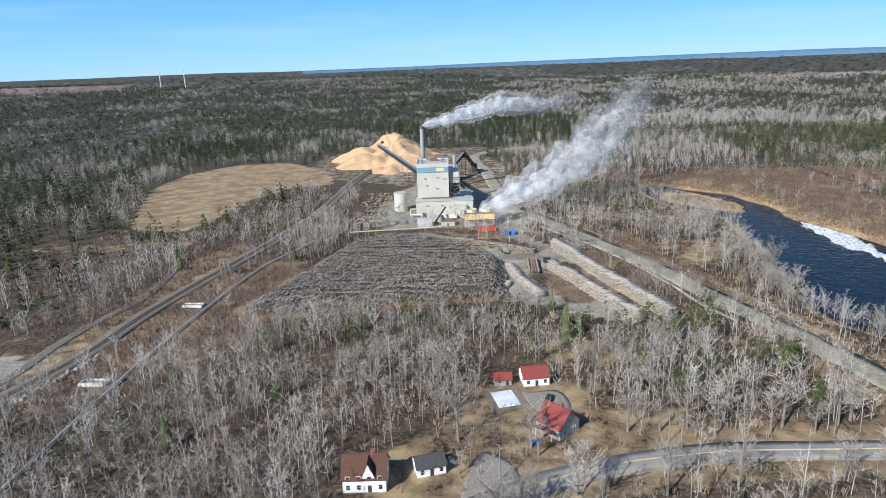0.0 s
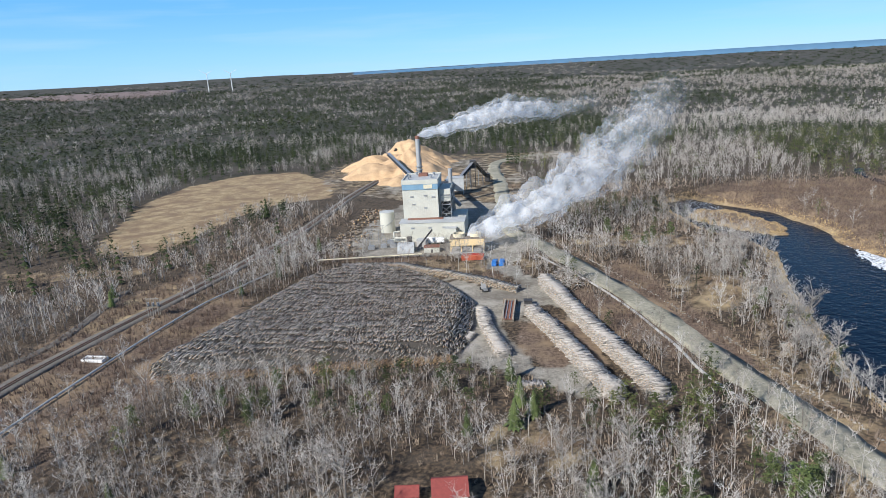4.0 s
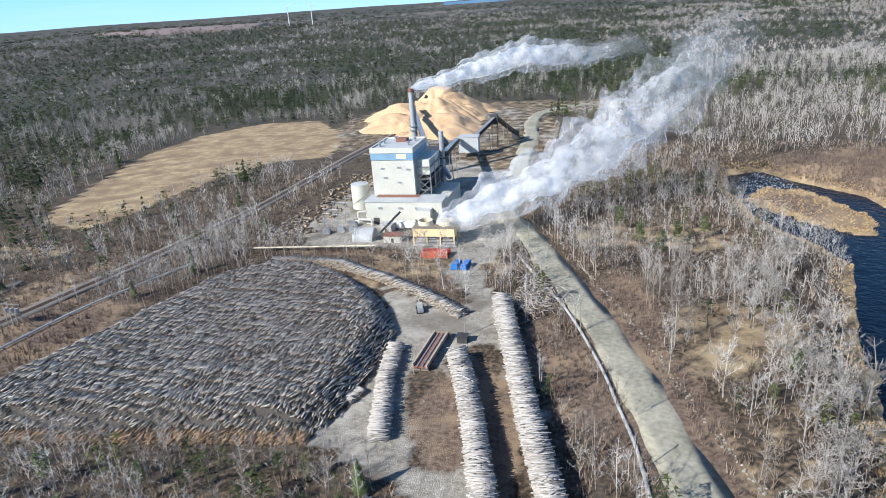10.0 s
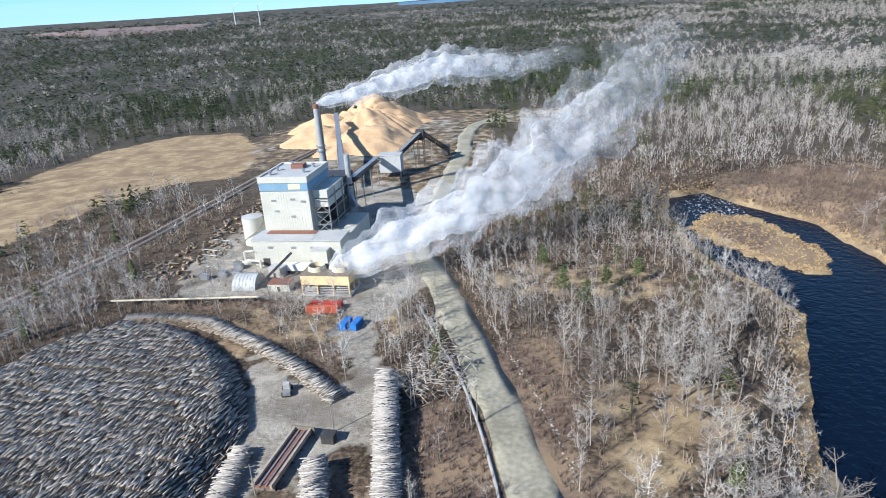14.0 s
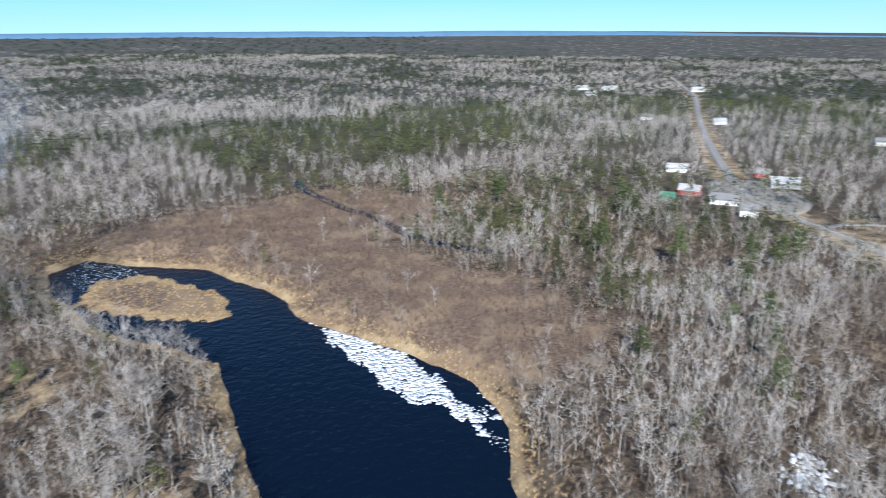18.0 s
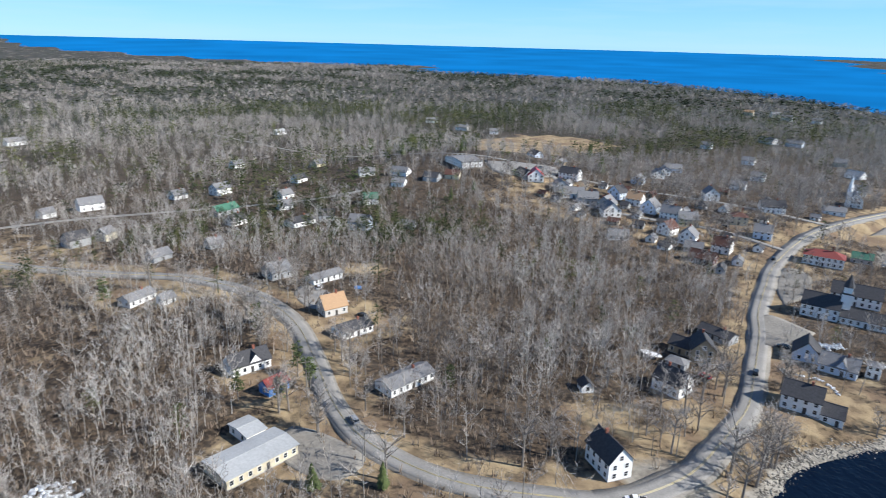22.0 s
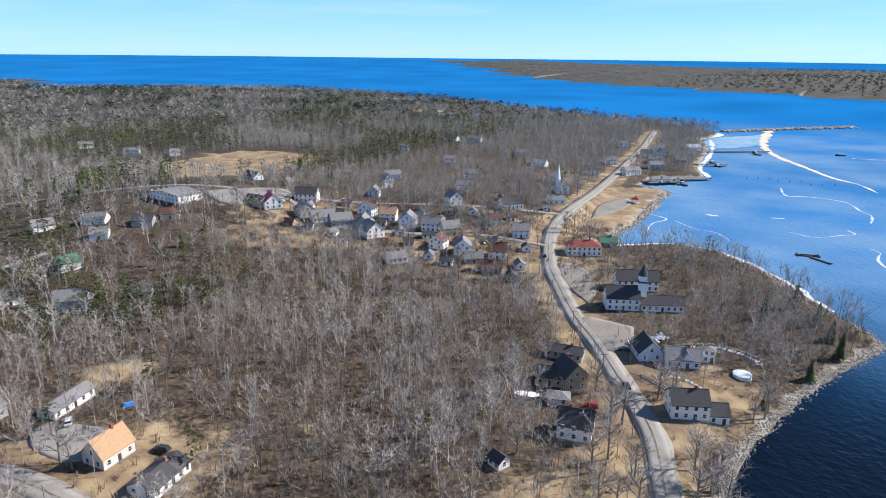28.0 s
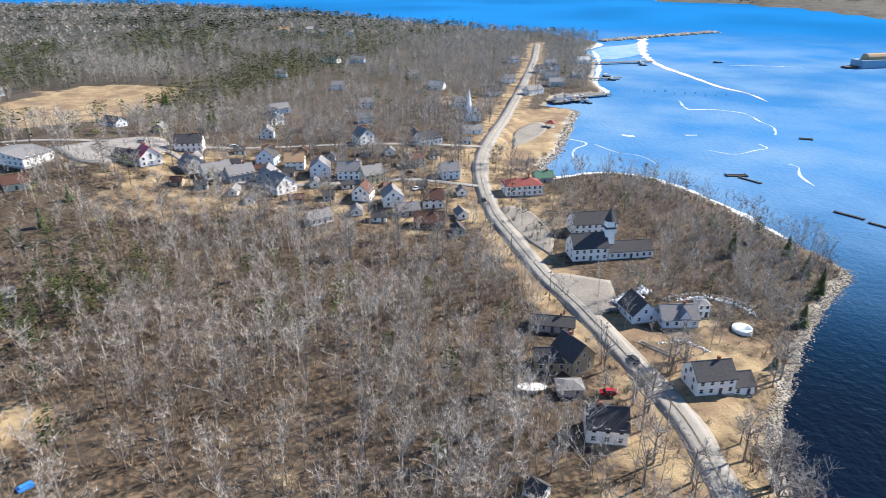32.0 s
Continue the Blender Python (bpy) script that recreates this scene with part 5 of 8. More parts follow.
def house(x, y, rz, l, w, h, wall, roof, label, kind="gable", pitch=0.75, chimney=True, detail=2, name="house", porch=False):
    """A wooden house with walls, roof, windows, door and chimney; its ridge runs along rz."""
    g = min(gz(x + dx, y + dy) for dx in (-3, 3) for dy in (-3, 3))
    o = thing(name, pose(x, y, max(g, WATER + 1.0) + 0.15, 0, 0, rz), label, "house" if name == "house" else name.replace("_", " "))
    HOMES.append((x, y, max(l, w) / 2 + 2.5))
    if x < 345:
        HOMES.append((x - 4, y + 8, 6.5))
    rise = (0.13 if kind == "low" else pitch) * w / 2
    if kind == "hip":
        part_of(o, "wall", boxes((-l / 2, l / 2, -w / 2, w / 2, -0.6, h)), wall)
        part_of(o, "roof", lambda bm: hip_roof(bm, l, w, h, 0.55 * w / 2), roof)
    else:
        part_of(o, "wall", lambda bm: gable_wall(bm, l, w, h, rise), wall)
        part_of(o, "roof", lambda bm: gable_roof(bm, l, w, h, rise), roof)
        part_of(o, "ridge_cap", boxes((-l / 2 - 0.4, l / 2 + 0.4, -0.14, 0.14, h + rise + 0.18, h + rise + 0.27)), roof)
    part_of(o, "foundation", boxes((-l / 2 - 0.06, l / 2 + 0.06, -w / 2 - 0.06, w / 2 + 0.06, -0.9, 0.1)), M_CONC)
    if kind == "cross":
        def turned(build):
            def fill(bm):
                build(bm, w * 0.9, l * 0.55, h, rise * 0.95)
                for v in bm.verts:
                    v.co = (v.co.y * 0.62 + l * 0.1, v.co.x * 0.5 - w * 0.28, v.co.z)
                bmesh.ops.reverse_faces(bm, faces=bm.faces[:])
            return fill
        part_of(o, "dormer", turned(gable_wall), wall)
        part_of(o, "dormer_roof", turned(gable_roof), roof)
    if chimney:
        part_of(o, "chimney", boxes((l * 0.18 - 0.35, l * 0.18 + 0.35, -0.35, 0.35, h + rise * 0.5, h + rise + 1.1), (l * 0.18 - 0.42, l * 0.18 + 0.42, -0.42, 0.42, h + rise + 1.1, h + rise + 1.25)), M_BRICK, "brick chimney")
    n = max(2, int(l / (2.6 if detail > 1 else 4.0))) if detail else 1
    floors = (0.9,) if h < 4 else (0.9, 3.4)
    for side, r in ((-1, 0), (1, 180)):
        for k in range(n):
            for z in floors:
                if side < 0 and k == n // 2 and z < 1:
                    continue
                window(o, (-l / 2 + (k + 0.5) * l / n), side * (w / 2 + 0.02), z, r)
    for side, r in ((-1, -90), (1, 90)):
        for k in range(max(1, int(w / 3.4))):
            for z in floors + ((h + 0.3,) if rise > 2.2 and k == 0 else ()):
                yy = 0 if z >= h else (-w / 2 + (k + 0.5) * w / max(1, int(w / 3.4)))
                window(o, side * (l / 2 + 0.02), yy, z, r)
    dx = -l / 2 + (n // 2 + 0.5) * l / n
    part_of(o, "door", boxes((dx - 0.5, dx + 0.5, -w / 2 - 0.07, -w / 2 - 0.005, 0.05, 2.1)), M_DARKSTEEL, "dark front door")
    part_of(o, "doorstep", boxes((dx - 0.9, dx + 0.9, -w / 2 - 1.1, -w / 2 - 0.08, -0.6, 0.02)), M_WOOD)
    if porch:
        part_of(o, "porch", boxes((-l * 0.35, l * 0.35, -w / 2 - 2.2, -w / 2 - 0.1, 2.3, 2.5)), roof, "porch roof")
        for s in (-0.33, 0, 0.33):
            part_of(o, "porch_post", boxes((l * s - 0.08, l * s + 0.08, -w / 2 - 2.1, -w / 2 - 1.94, -0.5, 2.3)), M_TRIM)
    return o


# by the bend in the north road
house(358.1, 177.7, -79, 9.8, 7.4, 3.4, M_PALESIDE, M_SH_TAN, "grey-sided house with a steep tan shingle roof", pitch=1.15)
house(339.8, 175.5, -74, 13.2, 8, 2.7, M_WHITE, M_SH_DARK, "white bungalow with a dark grey roof", pitch=0.45)
house(328.0, 215.8, -76, 13.1, 8, 3.2, M_WHITE, M_SH_DARK, "white house with dark roof and a big cross gable", "cross")
house(311.0, 210.7, -64, 7.7, 5, 3.0, M_BRIGHTBLUE, M_SH_RED, "small bright blue cabin with a dull red roof", chimney=False)
house(299.9, 171.0, -71, 18.6, 8, 2.8, M_WHITE, M_SH_GREY, "long low white house with a grey roof among trees", pitch=0.4)
house(400.6, 189.9, -73, 9.5, 9, 3.5, M_GREYSIDE, M_SH_GREY, "weathered grey house with a grey shingle roof")
house(390.1, 171.5, -70, 15.5, 6, 2.6, M_WHITE, M_SH_GREY, "long white outbuilding with a pale roof", pitch=0.5, chimney=False)
house(398.3, 246.3, -52, 12.7, 7, 2.8, M_WHITE, M_SH_GREY, "small white house with a grey roof by the road", pitch=0.5)
house(391.6, 236.0, -60, 5.7, 5, 2.4, M_WHITE, M_SH_GREY, "white garage with a grey roof", chimney=False, name="garage")
house(277.7, 223.7, -68, 21.0, 11, 2.9, M_CREAM, M_CLADROOF, "long low cream building with a shallow pale grey roof", "low", chimney=False)
house(290.5, 222.5, -68, 6.0, 9, 2.7, M_WHITE, M_CLADROOF, "white end wing of the long cream building", "low", chimney=False)
house(537, 192.4, -55, 17, 8, 3, M_GREYSIDE, M_SH_GREEN, "grey cottage with a green roof on the back lane", detail=1)
house(532.7, 156, -85, 8.5, 8, 3, M_WHITE, M_SH_GREY, "small white cottage with a grey roof", detail=1)
house(494.4, 155.9, -65, 16, 9, 3, M_WHITE, M_SH_DARK, "white bungalow with a dark roof in the woods", detail=1, pitch=0.5)
house(462.2, 208.4, -70, 7.5, 7, 3, M_GREYSIDE, M_SH_GREY, "small grey cottage with a pale roof in the woods", detail=1)
house(510, 190, -60, 10, 8, 3, M_WHITE, M_SH_DARK, "white cottage with a dark roof on the back lane", detail=1)
house(560, 150, -60, 10, 8, 3, M_WHITE, M_SH_GREY, "white cottage with a grey roof on the back lane", detail=1)
house(590, 215, -60, 10, 8, 3, M_WHITE, M_SH_GREY, "white cottage with a grey roof in the far woods", detail=1)
# by the shore road
house(239.5, 137.7, -6, 11, 7.2, 5.6, M_WHITE, M_SH_DARK, "tall white house with a dark gable roof at the road fork", pitch=1.1)
house(275.6, 117, -19, 4.4, 4, 2.4, M_WHITE, M_SH_DARK, "small white shed with a dark roof", chimney=False, name="shed")
house(264.5, 90, 14, 10, 8.5, 4.5, M_WHITE, M_SH_DARK, "white house with a dark gable roof among trees", pitch=0.9)
house(278.1, 62.4, -38, 9.5, 8.6, 5, M_TANSIDE, M_SH_DARK, "tan house with a steep dark gable roof", pitch=1.0)
house(284.3, 64.6, -160, 9.0, 7, 3.2, M_TANSIDE, M_SH_DARK, "lower wing of the tan house with a dark roof", chimney=False)
house(288.1, 42.8, -169, 13.7, 7, 2.6, M_GREYSIDE, M_SH_DARK, "low grey house with a dark roof below the church", pitch=0.5)
house(276.3, 75.8, -158, 6.8, 5, 2.4, M_GREYSIDE, M_SH_GREY, "small grey-green shed with a hipped roof", "hip", chimney=False, name="shed")
house(240.4, 58.1, -151, 11.4, 9, 5, M_WHITE, M_SH_DARK, "white two-storey house with a dark roof by the shore", pitch=0.75)
house(232.4, 54.0, -151, 6.5, 7, 3, M_WHITE, M_SH_DARK, "white lower wing of the shore house", chimney=False)
house(263.0, 24.7, -55, 10, 9.0, 3.2, M_BLUESIDE, M_SH_DARK, "pale blue house with a black gable roof", pitch=0.95, chimney=False)
house(250.7, 23.8, -156, 12.0, 9, 3, M_BLUESIDE, M_SH_GREY, "pale blue house with a grey roof and front gable", "cross", pitch=0.7)
house(243.0, 16.5, -156, 4.2, 4.2, 4.6, M_WHITE, M_SH_GREY, "small white tower-like shed behind the blue house", "hip", chimney=False, name="shed")
# church at the bend: nave, wing and hall
CHURCH = house(287.3, -17.9, -151, 14.3, 10, 5.5, M_WHITE, M_SH_DARK, "white wooden church with a black roof and tall windows", pitch=0.9, chimney=False, name="church")
for k in range(4):
    window(CHURCH, -5.2 + 3.4 * k, 5.05, 1.4, 180, 1.1, 3.0)
part_of(CHURCH, "tower", boxes((6.6, 10.4, -1.9, 1.9, -0.6, 12)), M_WHITE)
part_of(CHURCH, "belfry", boxes((6.9, 10.1, -1.6, 1.6, 12, 15)), M_WHITE)
part_of(CHURCH, "belfry_roof", boxes((6.3, 10.7, -2.2, 2.2, 11.9, 12.5)), M_SH_DARK)
part_of(CHURCH, "spire", lambda bm: tube(bm, (8.5, 0, 15), (8.5, 0, 20.5), 2.3, 0.08, 8), M_SH_DARK, "black pointed spire")
house(272.0, -25.6, -151, 18.6, 8, 3.2, M_WHITE, M_SH_DARK, "white low wing of the church with a dark roof", chimney=False)
house(289.7, -46, -151, 19.8, 10, 5.0, M_WHITE, M_SH_DARK, "white parish hall with a black roof behind the church", chimney=False, pitch=0.8)
house(331.4, -83.3, -149, 19, 10, 5.2, M_WHITE, M_SH_RED, "large white two-storey house with a red hipped roof", "hip")
house(326, -108, -149, 10, 7, 3.2, M_GREYSIDE, M_SH_GREEN, "small grey shed with a green roof by the shore")
CH2 = house(405.4, -222.9, -52, 14, 9.5, 5.5, M_WHITE, M_SH_GREY, "white church with a grey roof and slender steeple", pitch=1.1, chimney=False, name="church")
part_of(CH2, "tower", boxes((-8.5, -5.5, 3.2, 6.2, -0.6, 12)), M_WHITE)
part_of(CH2, "spire", lambda bm: tube(bm, (-7, 4.7, 12), (-7, 4.7, 24), 1.9, 0.08, 8), M_WHITE, "slender white spire")
house(390.4, -178, -141, 13.1, 7, 3, M_WHITE, M_SH_GREY, "low white house with a grey roof beside the steeple church", detail=1)

# the village rows
ROW = "houses of the village rows"
for args in (
        (511.4, -50.4, -151, 14.5, 9, 5.2, M_WHITE, M_SH_DARK, "white two-storey house with a dark roof"),
        (510.9, -19.1, -28, 10, 11, 4.6, M_WHITE, M_SH_BRIGHT, "white house with a bright red roof"),
        (519.6, -15.0, 178, 14.6, 8, 2.8, M_GREYSIDE, M_SH_DARK, "low grey house with a dark roof"),
        (489.7, -26, -22, 10, 10, 4, M_GREYSIDE, M_SH_GREY, "grey house with a grey gable roof"),
        (476.4, -27.3, -121, 14, 9, 3.2, M_WHITE, M_SH_GREY, "white bungalow with a pale grey roof"),
        (464, -29.9, -123, 13, 9, 4, M_GREYSIDE, M_SH_GREY, "grey village house with a grey roof"),
        (449.4, -33.7, -60, 10, 11, 4.5, M_GREYSIDE, M_SH_GREY, "grey gable-fronted village house"),
        (438.5, -28, -24, 11, 11, 4.5, M_WHITE, M_SH_GREY, "white gable-fronted village house with a grey roof"),
        (465.3, -56.4, -77, 9, 10, 5, M_BLUESIDE, M_SH_DARK, "pale blue gable-fronted house with a dark roof"),
        (449.3, -58, -153, 10, 9, 4.5, M_WHITE, M_SH_TAN, "white house with a pinkish tan roof"),
        (432.6, -55.6, -63, 10, 10, 5, M_BLUESIDE, M_SH_GREY, "pale blue two-storey gable house"),
        (417.5, -58.8, -155, 11.3, 9, 4.8, M_WHITE, M_SH_GREY, "white two-storey house with a grey roof"),
        (405.6, -60.3, -126, 11, 9, 4.6, M_CREAM, M_SH_GREY, "cream house with a grey roof"),
        (399, -38.5, -79, 9, 8.7, 4.4, M_WHITE, M_SH_BROWN, "white gable house with a brown roof"),
        (384, -39.6, -58, 10, 9.4, 5, M_WHITE, M_SH_GREY, "white gable-fronted house near the shore road"),
        (404.6, -6, -121, 11.2, 7, 2.8, M_WHITE, M_SH_GREY, "low white house at the wood's edge"),
        (358.5, -24.1, -156, 13.3, 8, 3, M_SH_BROWN, M_SH_BROWN, "dark brown barn with a brown roof"),
        (372.4, -31.9, -142, 9.9, 7, 2.8, M_GREYSIDE, M_SH_GREY, "small grey house with a grey roof"),
        (365.8, -46.5, -153, 9.7, 9, 4.5, M_WHITE, M_SH_BROWN, "white house with a dark brown roof near the road"),
        (372.5, -86.9, -146, 9.9, 9, 4.5, M_BLUESIDE, M_SH_GREY, "pale blue house with a grey roof near the road"),
        (437.4, -113.7, -32, 10, 9.5, 5, M_WHITE, M_SH_GREY, "white gable house on the hill"),
        (394.9, -91.7, -132, 10.3, 9, 5, M_CREAM, M_SH_BROWN, "cream house with a brown roof"),
        (403, -132.1, -128, 15, 9, 4.2, M_WHITE, M_SH_DARK, "white house with a dark roof near the shore road")):
    tagged(house(*args, kind="hip" if args[8].startswith("cream house with a brown") else "gable", pitch=0.85), group=ROW)
for args in (
        (549.5, -191.6, -127, 14, 9, 4, M_BLUESIDE, M_SH_GREY, "pale blue house on the far slope"),
        (523.7, -148.1, -29, 9, 10, 4, M_WHITE, M_SH_GREY, "white gable house on the far slope"),
        (580.1, -65.2, 176, 13, 8, 3, M_BLUESIDE, M_SH_DARK, "low blue clubhouse beside the ball field"),
        (549.5, -69.9, -67, 8, 6, 3.5, M_TANSIDE, M_SH_GREY, "small tan gable house by the ball field"),
        (477.9, -338, -177, 14, 10, 3, M_WHITE, M_CLADROOF, "white shed with a pale roof beyond the village"),
        (638, -425, 178, 20, 9, 4, M_WHITE, M_SH_GREY, "long white house in the far woods"),
        (612, -436, -162, 18, 9, 4, M_BLUESIDE, M_SH_GREY, "pale blue house in the far woods"),
        (390.3, -428, -158, 13, 9, 4, M_BLUESIDE, M_SH_GREY, "pale blue house by the wharf"),
        (391, -352, -120, 18, 9, 4, M_WHITE, M_SH_GREY, "white shed by the wharf"),
        (380, -395, -144, 14, 9, 4, M_GREYSIDE, M_SH_GREY, "grey fish shed by the wharf"),
        (410, -465, -150, 12, 9, 4.5, M_WHITE, M_SH_DARK, "white house above the harbour"),
        (425, -395, -150, 11, 9, 4.5, M_WHITE, M_SH_GREY, "white house across from the wharf"),
        (432, -270, -150, 11, 9, 4.5, M_WHITE, M_SH_GREY, "white house near the steeple church"),
        (420, -330, -150, 11, 9, 4.5, M_WHITE, M_SH_DARK, "white roadside house beyond the park"),
        (470, -180, -150, 11, 9, 4, M_WHITE, M_SH_GREY, "white house among the trees on the hill"),
        (500, -240, -150, 11, 9, 4, M_WHITE, M_SH_GREY, "small white house in the far trees"),
        (560, -300, -150, 11, 9, 4, M_WHITE, M_SH_GREY, "white house in the distant trees"),
        (640, -330, -150, 11, 9, 4, M_WHITE, M_SH_GREY, "white cottage in the distant trees"),
        (520, -380, -150, 11, 9, 4, M_CREAM, M_SH_GREY, "cream cottage in the distant trees"),
        (455, -520, -150, 11, 9, 4, M_WHITE, M_SH_GREY, "white house on the far shore road"),
        (531.3, 444.3, -73, 13.6, 9, 3.2, M_REDPAINT, M_CLADROOF, "red house with a pale roof on the north road"),
        (591.9, 490.1, -53, 15.5, 9, 3, M_WHITE, M_CLADROOF, "white shop with a pale flat roof"),
        (506.6, 445.9, -71, 9.4, 7, 2.6, M_SH_GREEN, M_SH_GREEN, "small teal-green cottage beside the road"),
        (522.2, 415.6, -61, 16, 9, 3.4, M_WHITE, M_SH_GREY, "white house with a grey roof at the junction"),
        (622.2, 436.2, -75, 10.3, 8, 3.2, M_REDPAINT, M_SH_GREY, "red house with a grey roof"),
        (598.3, 410.3, -55, 18.9, 10, 3.5, M_GREYSIDE, M_CLADROOF, "grey garage with a pale roof"),
        (578.2, 267, -72, 14.3, 9, 4.5, M_WHITE, M_SH_GREY, "white two-storey house in the woods"),
        (850.8, 685.9, -49, 12.6, 9, 4, M_WHITE, M_SH_GREY, "white house by the distant road"),
        (845.3, 423.4, -59, 16.4, 9, 4, M_WHITE, M_SH_GREY, "white house in a far clearing"),
        (869.9, 337, -59, 17.5, 9, 4, M_WHITE, M_SH_GREY, "long white house in a far clearing"),
        (1139, 1011, -19, 26, 12, 4, M_WHITE, M_CLADROOF, "long white building far up the road"),
        (1167, 968, -24, 28, 12, 4, M_WHITE, M_CLADROOF, "long white shed far up the road"),
        (1060, 930, -24, 16, 10, 4, M_WHITE, M_CLADROOF, "white shed far up the road")):
    house(*args, detail=1, chimney=False)
for args in (
        (473, 126, -132, 12, 9, 5.0, M_BLUESIDE, M_SH_GREY, "pale blue two-storey house with a grey roof in the woods"),
        (541, 74, -129, 9, 8, 3.2, M_WHITE, M_SH_GREY, "white cottage beyond the woods"),
        (538, 50, -140, 11, 8, 3.2, M_GREYSIDE, M_SH_DARK, "grey cottage beyond the woods"),
        (517, 104, -100, 9, 8, 4.2, M_WHITE, M_SH_GREEN, "white house with a green roof in the woods"),
        (562, 64, -141, 13, 8, 3.2, M_WHITE, M_SH_GREY, "long white cottage beyond the woods"),
        (464, 100, -131, 8, 6, 2.6, M_GREYSIDE, M_SH_GREY, "small grey shed behind the woods"),
        (500, 138, -109, 9, 8, 3.2, M_WHITE, M_SH_DARK, "white cottage with a dark roof in the woods"),
        (580, 84, -102, 11, 8, 3.4, M_WHITE, M_SH_GREY, "white house beyond the school"),
        (813, -162, -120, 10, 8, 4, M_WHITE, M_SH_GREY, "white house beyond the ball field"),
        (856, -141, -131, 15, 8, 4, M_WHITE, M_SH_GREY, "long white house beyond the ball field"),
        (600, 130, -60, 10, 8, 3.4, M_WHITE, M_SH_DARK, "white house on the back lane"),
        (655, 100, -60, 10, 8, 3.4, M_CREAM, M_SH_GREY, "cream house on the back lane"),
        (690, 160, -60, 10, 8, 3.4, M_WHITE, M_SH_GREY, "white house deep in the woods"),
        (499.6, 272, -60, 11, 9, 4.2, M_GREYSIDE, M_SH_DARK, "dark-roofed grey house in a tan clearing"),
        (505, 258, -40, 8, 7, 4.2, M_CREAM, M_SH_GREY, "cream gable house beside a clearing"),
        (592, 187, -60, 12, 9, 4.5, M_WHITE, M_SH_GREY, "white two-storey house on the back lane"),
        (567, 290, -55, 8, 7, 3, M_WHITE, M_SH_GREY, "small white cottage in the woods"),
        (453, 235, -58, 10, 7, 3, M_GREYSIDE, M_SH_GREY, "grey cottage hidden among bare trees"),
        (506, 392, -58, 10, 8, 4, M_WHITE, M_SH_GREY, "white gable house at the crossroads"),
        (878, 604, -50, 14, 9, 4, M_WHITE, M_CLADROOF, "white house beside the distant road"),
        (937, -137, -120, 15, 9, 4, M_WHITE, M_SH_GREY, "white house at the far edge of the fields"),
        (892, 79, -60, 13, 8, 3, M_WHITE, M_CLADROOF, "white cottage deep in the far woods"),
        (1260, 846, -40, 22, 12, 4, M_WHITE, M_CLADROOF, "long white shed far up the road"),
        (819, -608, -150, 14, 9, 5, M_CREAM, M_SH_TAN, "cream house on the wooded point"),
        (761, -618, -150, 14, 9, 5, M_WHITE, M_SH_GREY, "white house on the wooded point"),
        (794, -635, -120, 12, 9, 5, M_CREAM, M_SH_GREY, "cream house with a grey roof on the point"),
        (732, -643, -150, 12, 9, 4.5, M_WHITE, M_SH_GREY, "white cottage on the wooded point"),
        (538, -170, -30, 9, 8, 4.5, M_WHITE, M_SH_GREY, "white gable house above the village"),
        (500, -106, -60, 9, 8, 4.5, M_BLUESIDE, M_SH_GREY, "pale blue house above the village rows"),
        (535, 35, -130, 10, 8, 3.2, M_CREAM, M_SH_BROWN, "cream cottage behind the school"),
        (409, -506, -150, 12, 9, 5, M_WHITE, M_SH_GREY, "white two-storey house above the far wharf"),
        (371, -452, -140, 10, 7, 3, M_GREYSIDE, M_SH_GREY, "grey fish shed on the harbour bank"),
        (383, -560, -145, 16, 9, 4, M_WHITE, M_CLADROOF, "long white shed above the far wharf"),
        (398, -478, -60, 9, 8, 5, M_BLUESIDE, M_SH_DARK, "pale blue gable house above the harbour")):
    house(*args, detail=0, chimney=False)
random.seed(21)
for k, (vx, vy) in enumerate(((395, -22), (412, -30), (425, -18), (441, -10), (455, -12), (470, -8), (484, -5), (380, -20), (422, -75), (440, -78), (456, -80), (390, -108), (412, -100), (426, -92), (474, -72), (488, -62),
                              (498, -38), (378, -62), (392, -52), (410, -46), (428, -42), (446, -46), (462, -44), (477, -46), (386, -150), (420, -150), (450, -140), (360, -68), (350, -40), (345, -20))):
    wall_, roof_, lab_ = ((M_WHITE, M_SH_GREY, "small white shed behind the village houses"), (M_GREYSIDE, M_SH_DARK, "small grey shed behind the village houses"),
                          (M_TANSIDE, M_SH_BROWN, "small brown shed behind the village houses"), (M_WHITE, M_SH_DARK, "white garage with a dark roof in the village"))[k % 4]
    house(vx + random.uniform(-2, 2), vy + random.uniform(-2, 2), random.choice((-150, -60)) + random.uniform(-8, 8), random.uniform(5, 8), random.uniform(4, 5.5), 2.4, wall_, roof_, lab_, chimney=False, detail=1, name="shed")
house(559, 14, -89, 17, 28, 4, M_WHITE, M_SH_GREY, "wide white school with a shallow grey roof", "low", chimney=False, detail=1)
# by the main road at the start
house(-8, 154.3, 16, 7.8, 6, 2.8, M_WHITE, M_SH_DARK, "small white cottage with a dark shingle roof", pitch=0.6, chimney=False)
house(-24.5, 149.6, 0, 11.2, 9, 4, M_WHITE, M_SH_BROWN, "white house with brown roof and cross gable", "cross", pitch=1.0)
house(29.8, 172.5, -48, 8.8, 9, 3.4, M_GREYSIDE, M_SH_RED, "grey house with a red roof and white porch", pitch=1.0, porch=True)
house(26.9, 203.8, 7, 8.7, 8, 3, M_WHITE, M_SH_RED, "white garage with a bright red roof", pitch=0.6, chimney=False, name="garage")
house(16, 202.9, 4, 5.6, 4, 2.2, M_GREYSIDE, M_SH_RED, "small shed with a red roof beside the pool", chimney=False, name="shed")


